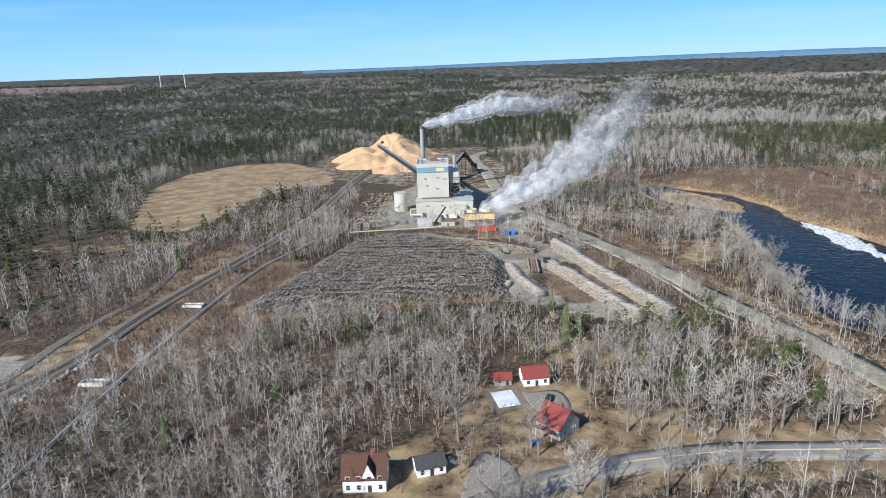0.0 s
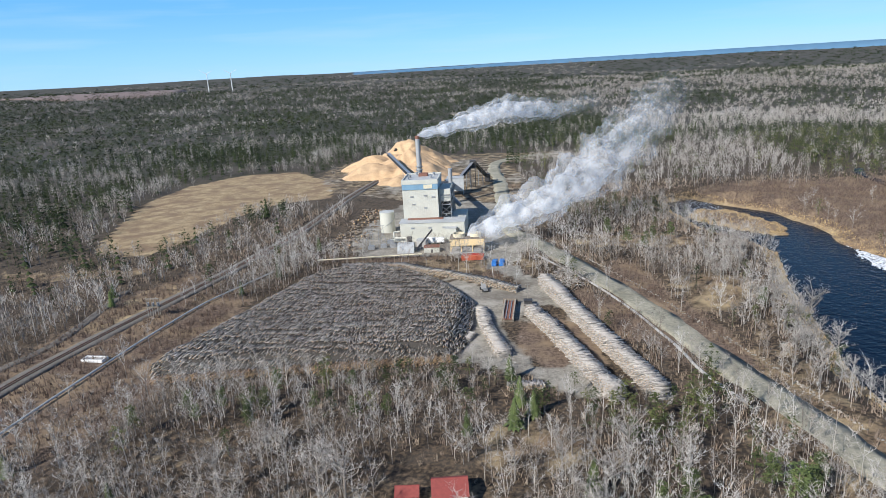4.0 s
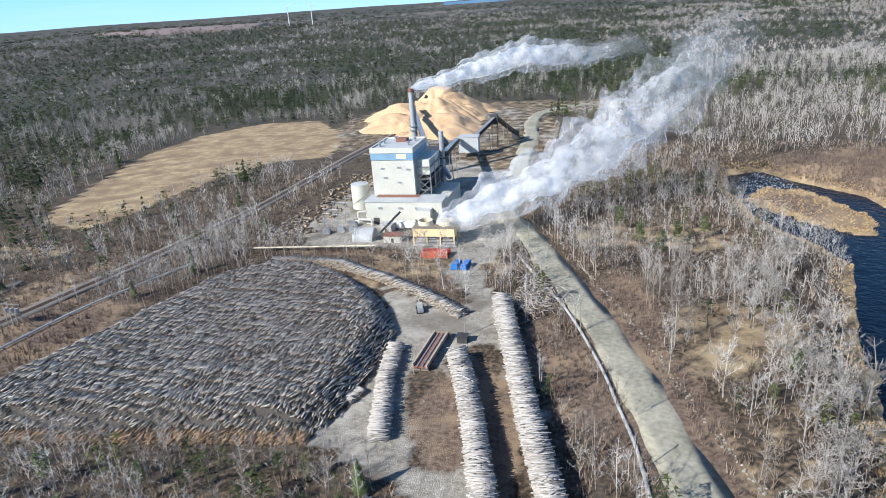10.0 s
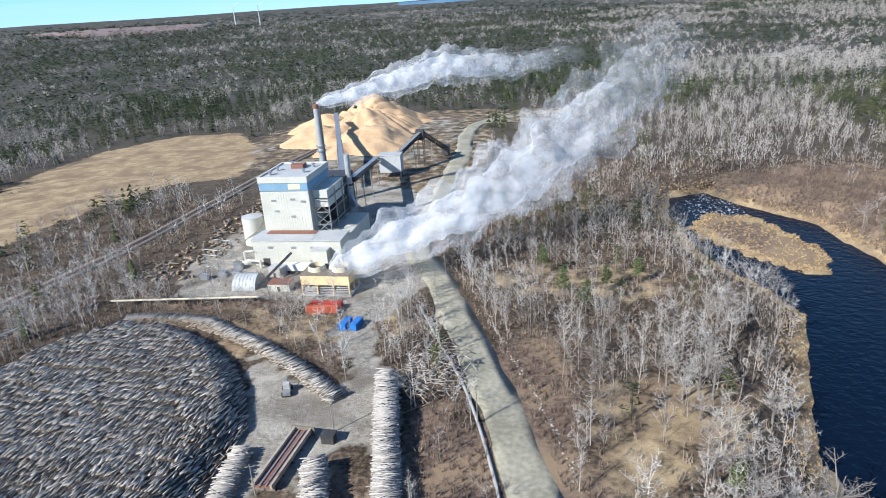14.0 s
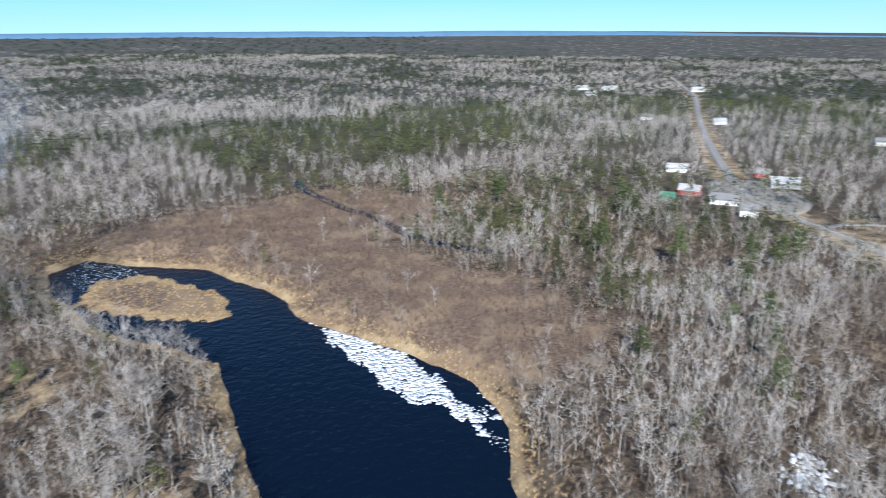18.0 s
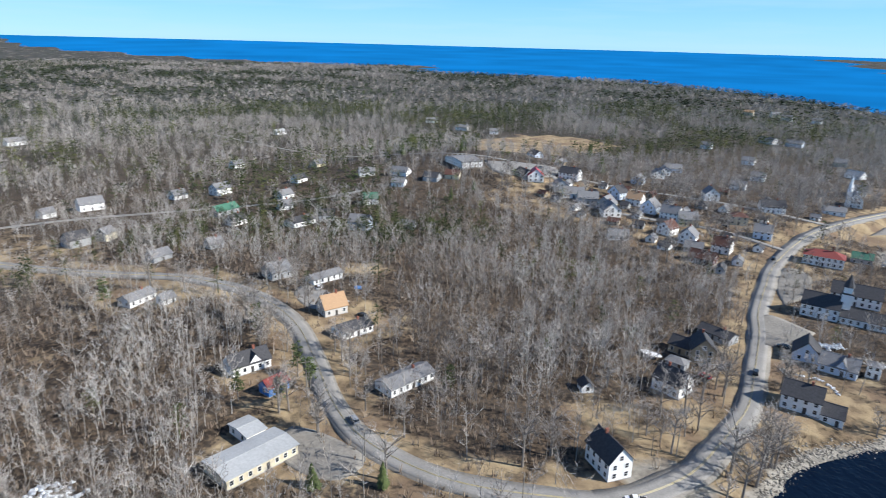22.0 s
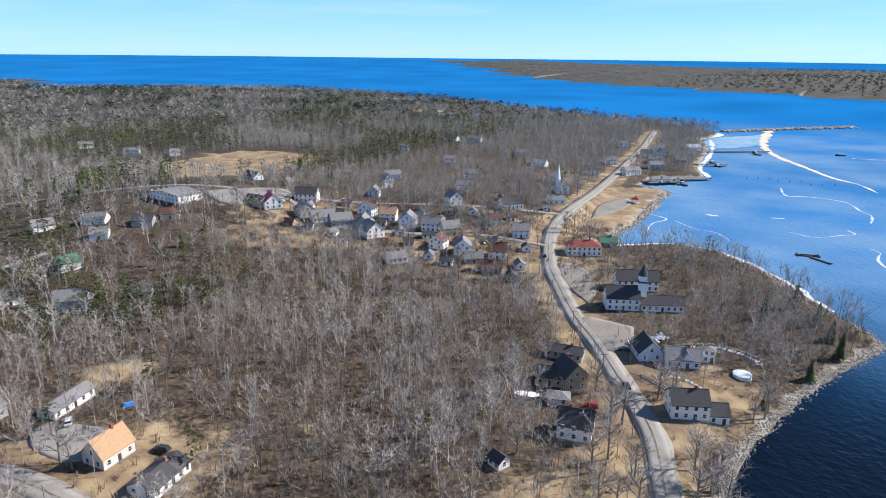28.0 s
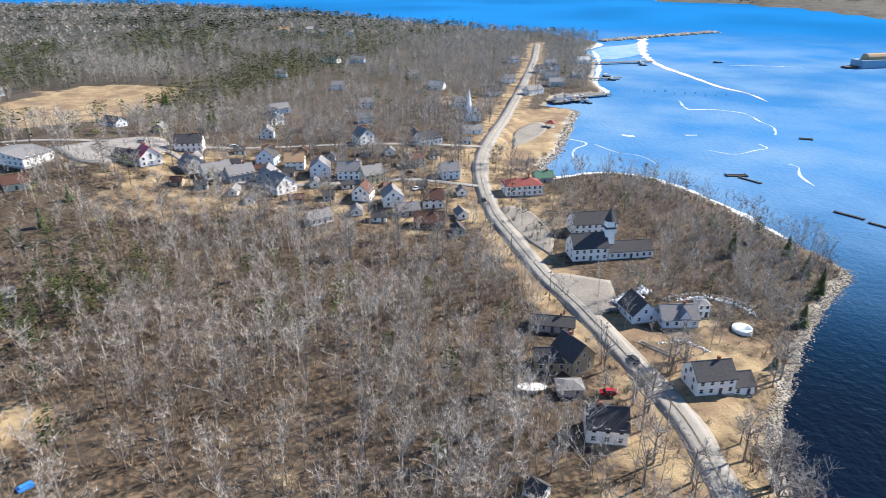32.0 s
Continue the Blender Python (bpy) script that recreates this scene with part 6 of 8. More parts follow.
# ---- yards ----
def pool_round(x, y, r, label):
    o = thing("swimming_pool", pose(x, y, gz(x, y)), label, "pool")
    part_of(o, "side", lambda bm: tube(bm, (0, 0, -0.4), (0, 0, 1.2), r, r, 24), M_TRIM)
    part_of(o, "cover", lambda bm: tube(bm, (0, 0, 1.2), (0, 0, 1.3), r - 0.25, r - 0.5, 24), M_POOLBLUE, "pale blue cover")
    HOMES.append((x, y, r + 1))


pool_round(230, 22, 3.2, "round white above-ground swimming pool with a cover")
POOL = thing("swimming_pool", pose(16, 191, gz(16, 191), 0, 0, 12), "rectangular pool with an icy cover and timber deck", "pool")
part_of(POOL, "deck", boxes((-6, 6, -7, 7, -0.5, 0.5)), M_WOOD)
part_of(POOL, "rim", boxes((-3.6, 3.6, -5, 5, 0.5, 0.75)), M_TRIM)
part_of(POOL, "cover", boxes((-3.2, 3.2, -4.6, 4.6, 0.75, 0.83)), M_ICE)
HOMES += [(16, 191, 9), (31, 165, 9), (36, 170, 7), (24, 196, 8), (30, 197, 8), (-24, 142, 8), (-8, 148, 7)]
HOMES += [(278, -4, 15), (268, -12, 12), (290, 8, 12), (252, 36, 10), (232, 44, 9)]
POOL2 = thing("boat", pose(286, 79, gz(286, 79), 0, 0, 20), "white covered boat hull lying in a yard", "boat")
part_of(POOL2, "hull", lambda bm: [bm.faces.new([bm.verts.new((4.2 * math.cos(6.2832 * k / 16), 1.9 * math.sin(6.2832 * k / 16), z)) for k in range(16)][::s]) for z, s in ((1.3, 1),)], M_CARWHITE)
part_of(POOL2, "side", lambda bm: tube(bm, (0, 0, -0.2), (0, 0, 1.29), 1.6, 1.9, 16), M_CARWHITE)


def vehicle(x, y, rz, paint, label, pickup=False, z=None):
    """A parked car or pickup with cabin, glass, bumpers, lamps and wheels."""
    c = thing("pickup_truck" if pickup else "car", pose(x, y, (gz(x, y) + 0.42) if z is None else z, 0, 0, rz), label, "car")
    L = 5.4 if pickup else 4.6
    def body(bm):
        prof = [(-L / 2, 0.35), (L / 2, 0.35), (L / 2, 0.8), (L / 2 - 1.1, 0.98), (-L / 2, 0.98)]
        a, b = [[bm.verts.new((px_, s, pz_)) for px_, pz_ in prof] for s in (-0.9, 0.9)]
        bm.faces.new(a)
        bm.faces.new(b[::-1])
        for k in range(5):
            bm.faces.new((b[k], b[(k + 1) % 5], a[(k + 1) % 5], a[k]))
    part_of(c, "body", body, paint)
    x0, x1 = (-0.5, 1.1) if pickup else (-1.9, 0.9)
    def cabin(bm, x0=x0, x1=x1):
        lo = [bm.verts.new(p) for p in ((x0 - 0.2, -0.85, 0.98), (x1 + 0.5, -0.85, 0.98), (x1 + 0.5, 0.85, 0.98), (x0 - 0.2, 0.85, 0.98))]
        hi = [bm.verts.new(p) for p in ((x0 + 0.2, -0.68, 1.5), (x1 - 0.2, -0.68, 1.5), (x1 - 0.2, 0.68, 1.5), (x0 + 0.2, 0.68, 1.5))]
        for k in range(4):
            bm.faces.new((lo[k], lo[(k + 1) % 4], hi[(k + 1) % 4], hi[k]))
        bm.faces.new(hi)
    part_of(c, "window_band", cabin, M_GLASS)
    part_of(c, "roof", boxes((x0 + 0.15, x1 - 0.15, -0.7, 0.7, 1.5, 1.56)), paint)
    if pickup:
        part_of(c, "bed", boxes((-L / 2 + 0.15, x0 - 0.4, -0.75, 0.75, 0.985, 1.02)), M_TYRE)
    for sx in (-L / 2 + 0.9, L / 2 - 0.9):
        for sy in (-0.82, 0.82):
            part_of(c, "wheel", lambda bm: tube(bm, (sx, sy - 0.12, 0.33), (sx, sy + 0.12, 0.33), 0.34, sides=12), M_TYRE)
    for sy in (-0.65, 0.65):
        part_of(c, "headlight", boxes((L / 2, L / 2 + 0.03, sy - 0.18, sy + 0.18, 0.6, 0.75)), M_TRIM)


vehicle(285, 193.4, 4, M_CARSILVER, "pale blue-silver car on the asphalt road")
vehicle(225.8, 140, 60, M_CARWHITE, "white pickup truck at the road fork", True)
vehicle(261, 54, -54, M_CARDARK, "dark car on the shore road")
vehicle(380, 176.5, -30, M_CARWHITE, "white car parked in a driveway")
vehicle(266, 73.5, 15, M_CARRED, "small red car parked by the tan house")
vehicle(30, 190, 70, M_CARGREEN, "dark green car parked by the red-roofed garage")
vehicle(271, 26.5, 20, M_CARDARK, "dark car parked beside the blue house")
vehicle(345, -62, -60, M_CARDARK, "dark car on the village road")
for x, y, rz, p in ((392, -78, 20, M_CARDARK), (425, -75, 10, M_CARWHITE), (455, -70, 30, M_CARSILVER), (480, -45, 20, M_CARDARK), (498, -70, 20, M_CARWHITE), (380, -60, 70, M_CARWHITE),
                    (535, -40, 10, M_CARSILVER), (470, -12, 60, M_CARDARK), (530, 430, 40, M_CARWHITE), (560, 420, 40, M_CARSILVER), (585, 440, 40, M_CARDARK), (350, 168, 20, M_CARDARK)):
    vehicle(x, y, rz, p, {"white_car_paint": "white", "dark_car_paint": "dark", "silver_car_paint": "silver"}[p.name] + " car parked in a village yard")


def patch(name, pts, mat, label, category, lift=0.15, kind="structure"):
    """A flat patch of paving over the ground."""
    p = np.array(pts, float)
    c = p.mean(0)
    ring = spline(list(map(tuple, p)) + [tuple(p[0])], 3.0)[:-1]
    v, rows = [], 6
    for k in range(rows + 1):
        q = c + (ring - c) * (k / rows)
        v.append(np.column_stack([q, ground(q[:, 0], q[:, 1]) + lift]))
    v.append(v[-1] - (0, 0, 0.6))
    n = len(ring)
    k = np.arange((rows + 2) * n).reshape(rows + 2, n)
    f = np.stack([k[:-1], np.roll(k[:-1], -1, 1), np.roll(k[1:], -1, 1), k[1:]], -1).reshape(-1, 4)[:, ::-1]
    return tagged(new(name, fast_mesh(name, np.vstack(v), f, mat)), label, category, kind=kind)


patch("pavement", [(275, 2), (296, 4), (288, 22), (280, 32), (270, 22)], M_GRAVEL, "grey gravel car park by the church", "car park", 0.34)
patch("pavement", [(300, -12), (318, -30), (335, -58), (322, -60), (305, -35)], M_GRAVEL, "gravel verge opposite the church", "car park", 0.2)
patch("pavement", [(528, 397), (528, 374), (563, 378), (594, 406), (606, 440), (575, 425)], M_GRAVEL, "pale gravel lot beside the road", "car park", 0.25)
patch("pavement", [(360, -170), (370, -215), (362, -248), (352, -235), (352, -205)], M_GRAVEL, "grey gravel lot in the harbour park", "car park", 0.3)
patch("pavement", [(290, 210), (283, 203), (268, 196), (262, 205), (270, 214), (284, 218)], M_GRAVEL, "grey gravel lot by the long building", "car park", 0.2)
patch("pavement", [(365, 168), (385, 180), (378, 188), (362, 184)], M_ASPHALT, "dark driveway beside the tan-roofed house", "driveway", 0.2)
patch("pavement", [(560, -5), (540, -55), (515, -35), (530, 0)], M_ASPHALT, "grey school car park", "car park", 0.3)
patch("pavement", [(22, 195), (34, 196), (36, 184), (30, 180), (24, 186)], M_GRAVEL, "gravel drive by the red-roofed houses", "driveway", 0.2)
patch("pavement", [(600, 445), (560, 400), (540, 395), (530, 425), (575, 455)], M_GRAVEL, "pale gravel lot at the junction", "car park", 0.2)
patch("pavement", [(0, 140), (16, 150), (8, 162), (2, 150)], M_GRAVEL, "gravel drive by the small cottage", "driveway", 0.2)

# slabs beside the pipe
for x, y in ((-121, 285), (-128, 209)):
    s = thing("concrete_slab", pose(x, y, gz(x, y) + 0.1, 0, 0, -4), "white concrete trough slab beside the pipe", "slab", "pipe slabs")
    part_of(s, "base", boxes((-4.5, 4.5, -1.8, 1.8, -0.6, 0.5)), M_CONC)
    part_of(s, "rim", boxes((-4.7, 4.7, -2, -1.5, -0.6, 1.0), (-4.7, 4.7, 1.5, 2, -0.6, 1.0), (-4.7, -4.2, -1.5, 1.5, -0.6, 1.0), (4.2, 4.7, -1.5, 1.5, -0.6, 1.0)), M_TRIM)
PL = thing("pipeline", pose(0, 0, 0), "pale grey pipe on low sleepers along the railway", "pipeline")
pz = ground(PIPE[:, 0], PIPE[:, 1]) + 0.9
part_of(PL, "pipe", lambda bm: [tube(bm, (*PIPE[k], pz[k]), (*PIPE[k + 1], pz[k + 1]), 0.42, sides=7, caps=False) for k in range(len(PIPE) - 1)], M_CLADROOF)
for k in range(0, len(PIPE), 2):
    part_of(PL, "sleeper", boxes((PIPE[k][0] - 0.7, PIPE[k][0] + 0.7, PIPE[k][1] - 0.15, PIPE[k][1] + 0.15, pz[k] - 1.3, pz[k] - 0.35)), M_WOOD)
# rails and ties
d_ = np.gradient(RAIL, axis=0)
d_ /= np.linalg.norm(d_, axis=1)[:, None]
for s in (-0.72, 0.72):
    ribbon("rail", RAIL + s * np.stack([-d_[:, 1], d_[:, 0]], 1), 0.16, M_RUST, "rusty steel rail of the old railway", "rail", 0.72, 0.25)
tie_x, tie_d = spline(list(map(tuple, RAIL[::6])), 1.2), None
td = np.gradient(tie_x, axis=0)
td /= np.linalg.norm(td, axis=1)[:, None]
tm = np.column_stack([tie_x, ground(tie_x[:, 0], tie_x[:, 1]) + 0.42])
tagged(new("rail_ties", logs_mesh("rail_ties", tm, np.column_stack([-td[:, 1], td[:, 0], np.zeros(len(td))]), np.full(len(td), 2.6), np.full(len(td), 0.16), M_WOOD, 4)), "dark timber ties under the rails", "rail ties", kind="stuff")
# berm of pale stones along the rail yard and the haul road's snow-white kerb stones
def stones(name, line, n, size, spread, label, mat=M_ROCK, lift=0.0, grp=""):
    """Loose stones along a line, each a rough lump."""
    rows = spline(line, 1.0)
    k = np.random.randint(0, len(rows), n)
    p = rows[k] + np.random.normal(0, spread, (n, 2))
    s = np.random.uniform(0.5, 1.3, n) * size
    base = np.array([(1, 0, 0), (-1, 0, 0), (0, 1, 0), (0, -1, 0), (0, 0, 1), (0, 0, -1)], float)
    v = base[None] * s[:, None, None] * np.random.uniform(0.6, 1.3, (n, 6, 1))
    a = np.random.rand(n) * 6.28
    c, sn = np.cos(a)[:, None], np.sin(a)[:, None]
    vx, vy = v[..., 0] * c - v[..., 1] * sn, v[..., 0] * sn + v[..., 1] * c
    zz = np.maximum(ground(p[:, 0], p[:, 1]), WATER - 0.2)
    v = np.stack([vx + p[:, :1], vy + p[:, 1:], v[..., 2] * 0.8 + zz[:, None] + lift + 0.15 * s[:, None]], -1)
    f = np.array([(0, 2, 4), (2, 1, 4), (1, 3, 4), (3, 0, 4), (2, 0, 5), (1, 2, 5), (3, 1, 5), (0, 3, 5)])
    t = (np.arange(n)[:, None, None] * 6 + f[None]).reshape(-1, 3)
    return tagged(new(name, fast_mesh(name, v.reshape(-1, 3), t, mat)), label, category=name.replace("_", " "), kind="stuff")


M_ROCKS = island_vary(material("pale_shore_rock", (0.4, 0.37, 0.32), (0.23, 0.21, 0.18), 0.8, 0.9, bump=0.1), 0.45, 1.35)
stones("boulders", [(-150, 196), (-143, 214), (-138, 232)], 90, 1.1, 0.9, "pale boulders edging the rail yard", M_ROCKS)
stones("shore_rocks", [(212, 116), (221, 92), (224, 72), (219, 50), (212, 20), (205, -3), (195, -28), (187, -46)], 2200, 0.42, 1.5, "pale broken rocks along the shore", M_ROCKS)
stones("shore_rocks", [(187, -46), (192, -58), (210, -80), (234, -115), (250, -132), (273, -150), (295, -152)], 1300, 0.5, 1.6, "pale rocks and old ice along the shore", M_ROCKS)
stones("armour_stones", [(325, -128), (335, -150), (333, -184), (341, -277), (346, -314), (372, -322)], 1200, 0.8, 1.5, "grey armour stone round the harbour park", M_ROCKS)
stones("breakwater", [(402, -835), (330, -930), (240, -1040)], 700, 3.0, 3.5, "long grey stone breakwater", M_ROCKS, 0.3)
stones("kerb_stones", [(126, 300), (133, 280), (140, 250), (146, 226)], 160, 0.5, 0.5, "pale stones edging the haul road", M_ROCKS)
stones("kerb_stones", [(60, 470), (78, 436), (90, 404), (101, 376), (112, 346), (120, 318), (126, 300)], 300, 0.45, 0.5, "pale stones edging the haul road", M_ROCKS)
stones("snow_line", [(250, 8), (242, 3), (233, 4), (225, 9)], 160, 0.5, 0.5, "old snow along a stone wall", M_SNOW)
stones("stone_wall", [(256, 10), (246, 2), (236, 1), (226, 4)], 240, 0.6, 0.6, "dark tumbled stone wall behind the houses", M_ROCKS)
stones("snow_patch", [(255, 40), (247, 36), (240, 40)], 60, 0.5, 0.4, "thin snow along a garden edge", M_SNOW)
for x, y, r in ((22.4, 165.8, 20), (377.6, 160.2, 70)):
    whole("tarp", boxes((-1.6, 1.6, -0.9, 0.9, -0.2, 0.6), (-1.2, 1.1, -0.6, 0.6, 0.6, 0.95)), M_TARP, "bright blue tarp over a low heap in a yard", "tarp", pose(x, y, gz(x, y), 0, 0, r), "blue tarps")
stones("plastic_sheeting", [(270, 20), (266, 13), (262, 6)], 220, 0.8, 1.0, "heap of pale blue-white plastic sheeting beside the car park", M_ICE, 0.8)
stones("snow_patch", [(286, 272), (279, 266), (276, 271)], 120, 0.9, 2.0, "patch of old snow among trees", M_SNOW)
wall_b = thing("garden_bed", pose(255, 44, gz(255, 44), 0, 0, -25), "long dark garden bed edged with pale stones", "garden bed")
part_of(wall_b, "edge", boxes((-6, 6, -0.9, 0.9, -0.3, 0.35)), M_CONC)
part_of(wall_b, "soil", boxes((-5.7, 5.7, -0.6, 0.6, 0.35, 0.45)), M_SHADE_SOIL_WOOD)

# harbour: park pavilion, wharves, wrecks, boats, far ship
PAV = thing("pavilion", pose(350, -238, gz(350, -238)), "small open pavilion with a red hipped roof", "pavilion")
part_of(PAV, "roof", lambda bm: hip_roof(bm, 6, 6, 3, 2.2), M_SH_RED)
for sx in (-2.6, 2.6):
    for sy in (-2.6, 2.6):
        part_of(PAV, "post", boxes((sx - 0.12, sx + 0.12, sy - 0.12, sy + 0.12, -0.4, 3)), M_TRIM)
part_of(PAV, "floor_slab", boxes((-3, 3, -3, 3, -0.5, 0.12)), M_CONC)


def wharf(x0, y0, x1, y1, w, label):
    a, b = Vector((x0, y0, 0)), Vector((x1, y1, 0))
    o = thing("wharf", look((x0, y0, WATER + 2.2), (x1, y1, WATER + 2.2)) @ pose(0, 0, 0, -90, 0, 0), label, "wharf")
    l = (b - a).length
    part_of(o, "deck", boxes((-w / 2, w / 2, 0, l, -0.4, 0)), M_WOOD)
    for k in range(int(l / 5) + 1):
        for s in (-1, 1):
            part_of(o, "pile", bars([((s * w * 0.45, k * 5, -4), (s * w * 0.45, k * 5, 0.7))], 0.2, 6), M_WOOD)


wharf(374, -346, 328, -394, 6, "timber wharf with dark piles in the harbour")
wharf(372, -338, 349, -362, 15, "broad timber wharf platform stacked with gear")
wharf(372, -585, 309, -628, 6, "far timber wharf in the harbour")
wharf(362, -470, 330, -490, 5, "small timber wharf below the houses")
for x, y, l, w, rz, mat_, lab_ in ((366, -344, 7, 5, 45, M_WHITE, "white fish shed on the broad wharf"), (358, -352, 6, 4, 45, M_BLUESIDE, "pale blue bait shed on the broad wharf"),
                                   (362, -358, 4, 3, 45, M_GREYSIDE, "grey gear shed on the broad wharf")):
    o = thing("shed", pose(x, y, WATER + 2.2, 0, 0, rz), lab_, "shed", "wharf sheds")
    part_of(o, "wall", lambda bm: gable_wall(bm, l, w, 2.6, w * 0.35), mat_)
    part_of(o, "roof", lambda bm: gable_roof(bm, l, w, 2.6, w * 0.35), M_SH_GREY)
    part_of(o, "door", boxes((-0.6, 0.6, -w / 2 - 0.07, -w / 2 - 0.005, 0.05, 2.1)), M_DARKSTEEL)
for k, (x, y) in enumerate(((369, -352), (354, -345), (351, -357), (359, -340), (347, -352), (364, -350))):
    o = thing("crate_stack", pose(x, y, WATER + 2.2, 0, 0, 30 + 17 * k), "stack of fishing crates and traps on the wharf", "crate stack", "wharf gear")
    for j in range(3):
        part_of(o, "crate", boxes((-1.4, 1.4, -1.0 + 0.05 * j, 1.0, 0.62 * j, 0.62 * j + 0.6)), (M_WOOD, M_BLUEBOX, M_CONC)[(k + j) % 3])
for x, y, l, w, rz in ((226, -172, 12, 5, 20), (219, -165, 14, 1.4, -35), (178, -281, 8, 5, 0), (176, -122, 14, 1.6, -30), (163, -111, 14, 1.4, -30)):
    o = thing("crib_ruin", pose(x, y, WATER, 0, 0, rz), "dark rotten timber crib standing in the harbour", "crib ruin", "harbour cribs")
    for k in range(4):
        part_of(o, "timber", boxes((-l / 2, l / 2, -w / 2 + k * w / 4, -w / 2 + k * w / 4 + 0.5, -1.0, 0.4 + 0.3 * (k % 2))), M_SHADE_SOIL_WOOD)
    part_of(o, "cross_timber", boxes((-l / 2, -l / 2 + 0.6, -w / 2, w / 2, 0.2, 0.9), (l / 2 - 0.6, l / 2, -w / 2, w / 2, 0.2, 0.9)), M_SHADE_SOIL_WOOD)
for k in range(9):
    x, y = 300 - k * 9, -420 - 6 * (k % 3)
    whole("mooring_pile", bars([((0, 0, -3), (0, 0, 2.2))], 0.25, 6), M_WOOD, "dark mooring pile standing in the harbour", "mooring pile", pose(x, y, WATER), "harbour piles")


def boat(x, y, rz, l, label):
    o = thing("fishing_boat", pose(x, y, WATER, 0, 0, rz), label, "boat")
    def hull(bm):
        ring = [(-0.5, -0.16), (0.15, -0.17), (0.42, -0.08), (0.52, 0), (0.42, 0.08), (0.15, 0.17), (-0.5, 0.16)]
        lo = [bm.verts.new((a * l * 0.9, b * l * 0.8, -0.5)) for a, b in ring]
        hi = [bm.verts.new((a * l, b * l, 1.3 + (0.8 if a > 0.3 else 0))) for a, b in ring]
        bm.faces.new(hi)
        for k in range(7):
            bm.faces.new((lo[k], lo[(k + 1) % 7], hi[(k + 1) % 7], hi[k]))
    part_of(o, "hull", hull, M_CARDARK)
    part_of(o, "wheelhouse", boxes((-l * 0.05, l * 0.2, -l * 0.1, l * 0.1, 1.3, 3.6)), M_TRIM)
    part_of(o, "mast", bars([((-l * 0.1, 0, 1.3), (-l * 0.1, 0, 6.5))], 0.1), M_STEEL)


boat(235, -654, 30, 12, "dark fishing boat with a white wheelhouse")
boat(350, -372, -40, 9, "small fishing boat tied at the wharf")
boat(338, -480, -20, 9, "small boat moored beside the wharf")
boat(322, -615, -20, 9, "small boat moored at the far wharf")
boat(342, -352, -40, 10, "white-topped fishing boat tied at the broad wharf")
boat(346, -500, 10, 10, "fishing boat moored off the houses")
boat(318, -600, -30, 11, "fishing boat beside the far wharf")
SHIP = thing("barge", pose(60, -690, WATER, 0, 0, 35), "large moored barge loaded with a pale heap", "barge")
part_of(SHIP, "hull", boxes((-30, 30, -9, 9, -1, 9)), M_BAND)
part_of(SHIP, "cargo", lambda bm: tube(bm, (-20, 0, 9), (20, 0, 9.8), 7, 6, 12), M_SH_TAN)
part_of(SHIP, "fender_deck", boxes((24, 46, -5, 5, -0.5, 2.2)), M_SHADE_SOIL_WOOD)


# ---- poles and wires ----
def utility_pole(x, y, rz, h=11.0, arms=1, group="utility poles"):
    o = thing("utility_pole", pose(x, y, gz(x, y), 0, 0, rz), "grey wooden utility pole with a crossarm", "utility pole", group)
    part_of(o, "pole", lambda bm: tube(bm, (0, 0, -0.5), (0, 0, h), 0.17, 0.11, 7), M_POLE)
    for k in range(arms):
        part_of(o, "crossarm", boxes((-1.2, 1.2, -0.06, 0.06, h - 0.7 - 1.1 * k, h - 0.55 - 1.1 * k)), M_POLE)
    for s in (-1.05, 0, 1.05):
        part_of(o, "insulator", lambda bm: tube(bm, (s, 0, h - 0.55), (s, 0, h - 0.3), 0.06, sides=6), M_CONC)
    return (x, y, gz(x, y) + h - 0.3)


def wires(tops, label):
    bm = bmesh.new()
    for (x0, y0, z0), (x1, y1, z1) in zip(tops[:-1], tops[1:]):
        for s in (-0.9, 0.9):
            last = None
            for k in range(7):
                t = k / 6
                p = (x0 + (x1 - x0) * t + s * 0.7, y0 + (y1 - y0) * t, z0 + (z1 - z0) * t - 1.6 * 4 * t * (1 - t) * 0.5)
                if last:
                    tube(bm, last, p, 0.018, sides=3, caps=False)
                last = p
    return tagged(new("overhead_wire", mesh_of("overhead_wire", bm, M_DARKSTEEL)), label, "wire")


line = [utility_pole(x, y, 70, 12) for x, y in ((118, 240), (105, 283), (80, 316), (90, 352), (72, 376), (64, 430))]
wires(line, "thin dark overhead wires along the haul road")
utility_pole(41, 320, 20, 9)
utility_pole(52, 345, 20, 9)
utility_pole(64, 452, 20, 11)
for line_pts in (((-178, 268), (-166, 300), (-160, 332)), ((-120, 400), (-112, 440), (-104, 486), (-100, 540)), ((-84, 420), (-80, 424), (-76, 428)), ((-140, 520), (-136, 520))):
    tops = [utility_pole(x, y, 80, 12, 1, "rail-side poles") for x, y in line_pts]
    wires(tops, "thin dark overhead wires beside the railway")
HF = thing("platform_substation", pose(-120.4, 331, gz(-120, 331)), "pole-mounted transformer platform beside the railway", "substation")
for x in (-2.4, 0, 2.4):
    part_of(HF, "pole", lambda bm: tube(bm, (x, -0.9, -0.5), (x, -0.9, 10), 0.2, 0.15, 6), M_POLE)
    part_of(HF, "pole", lambda bm: tube(bm, (x, 0.9, -0.5), (x, 0.9, 9), 0.2, 0.15, 6), M_POLE)
    part_of(HF, "transformer", lambda bm: tube(bm, (x, 0, 5.4), (x, 0, 7.2), 0.6, sides=10), M_CONC)
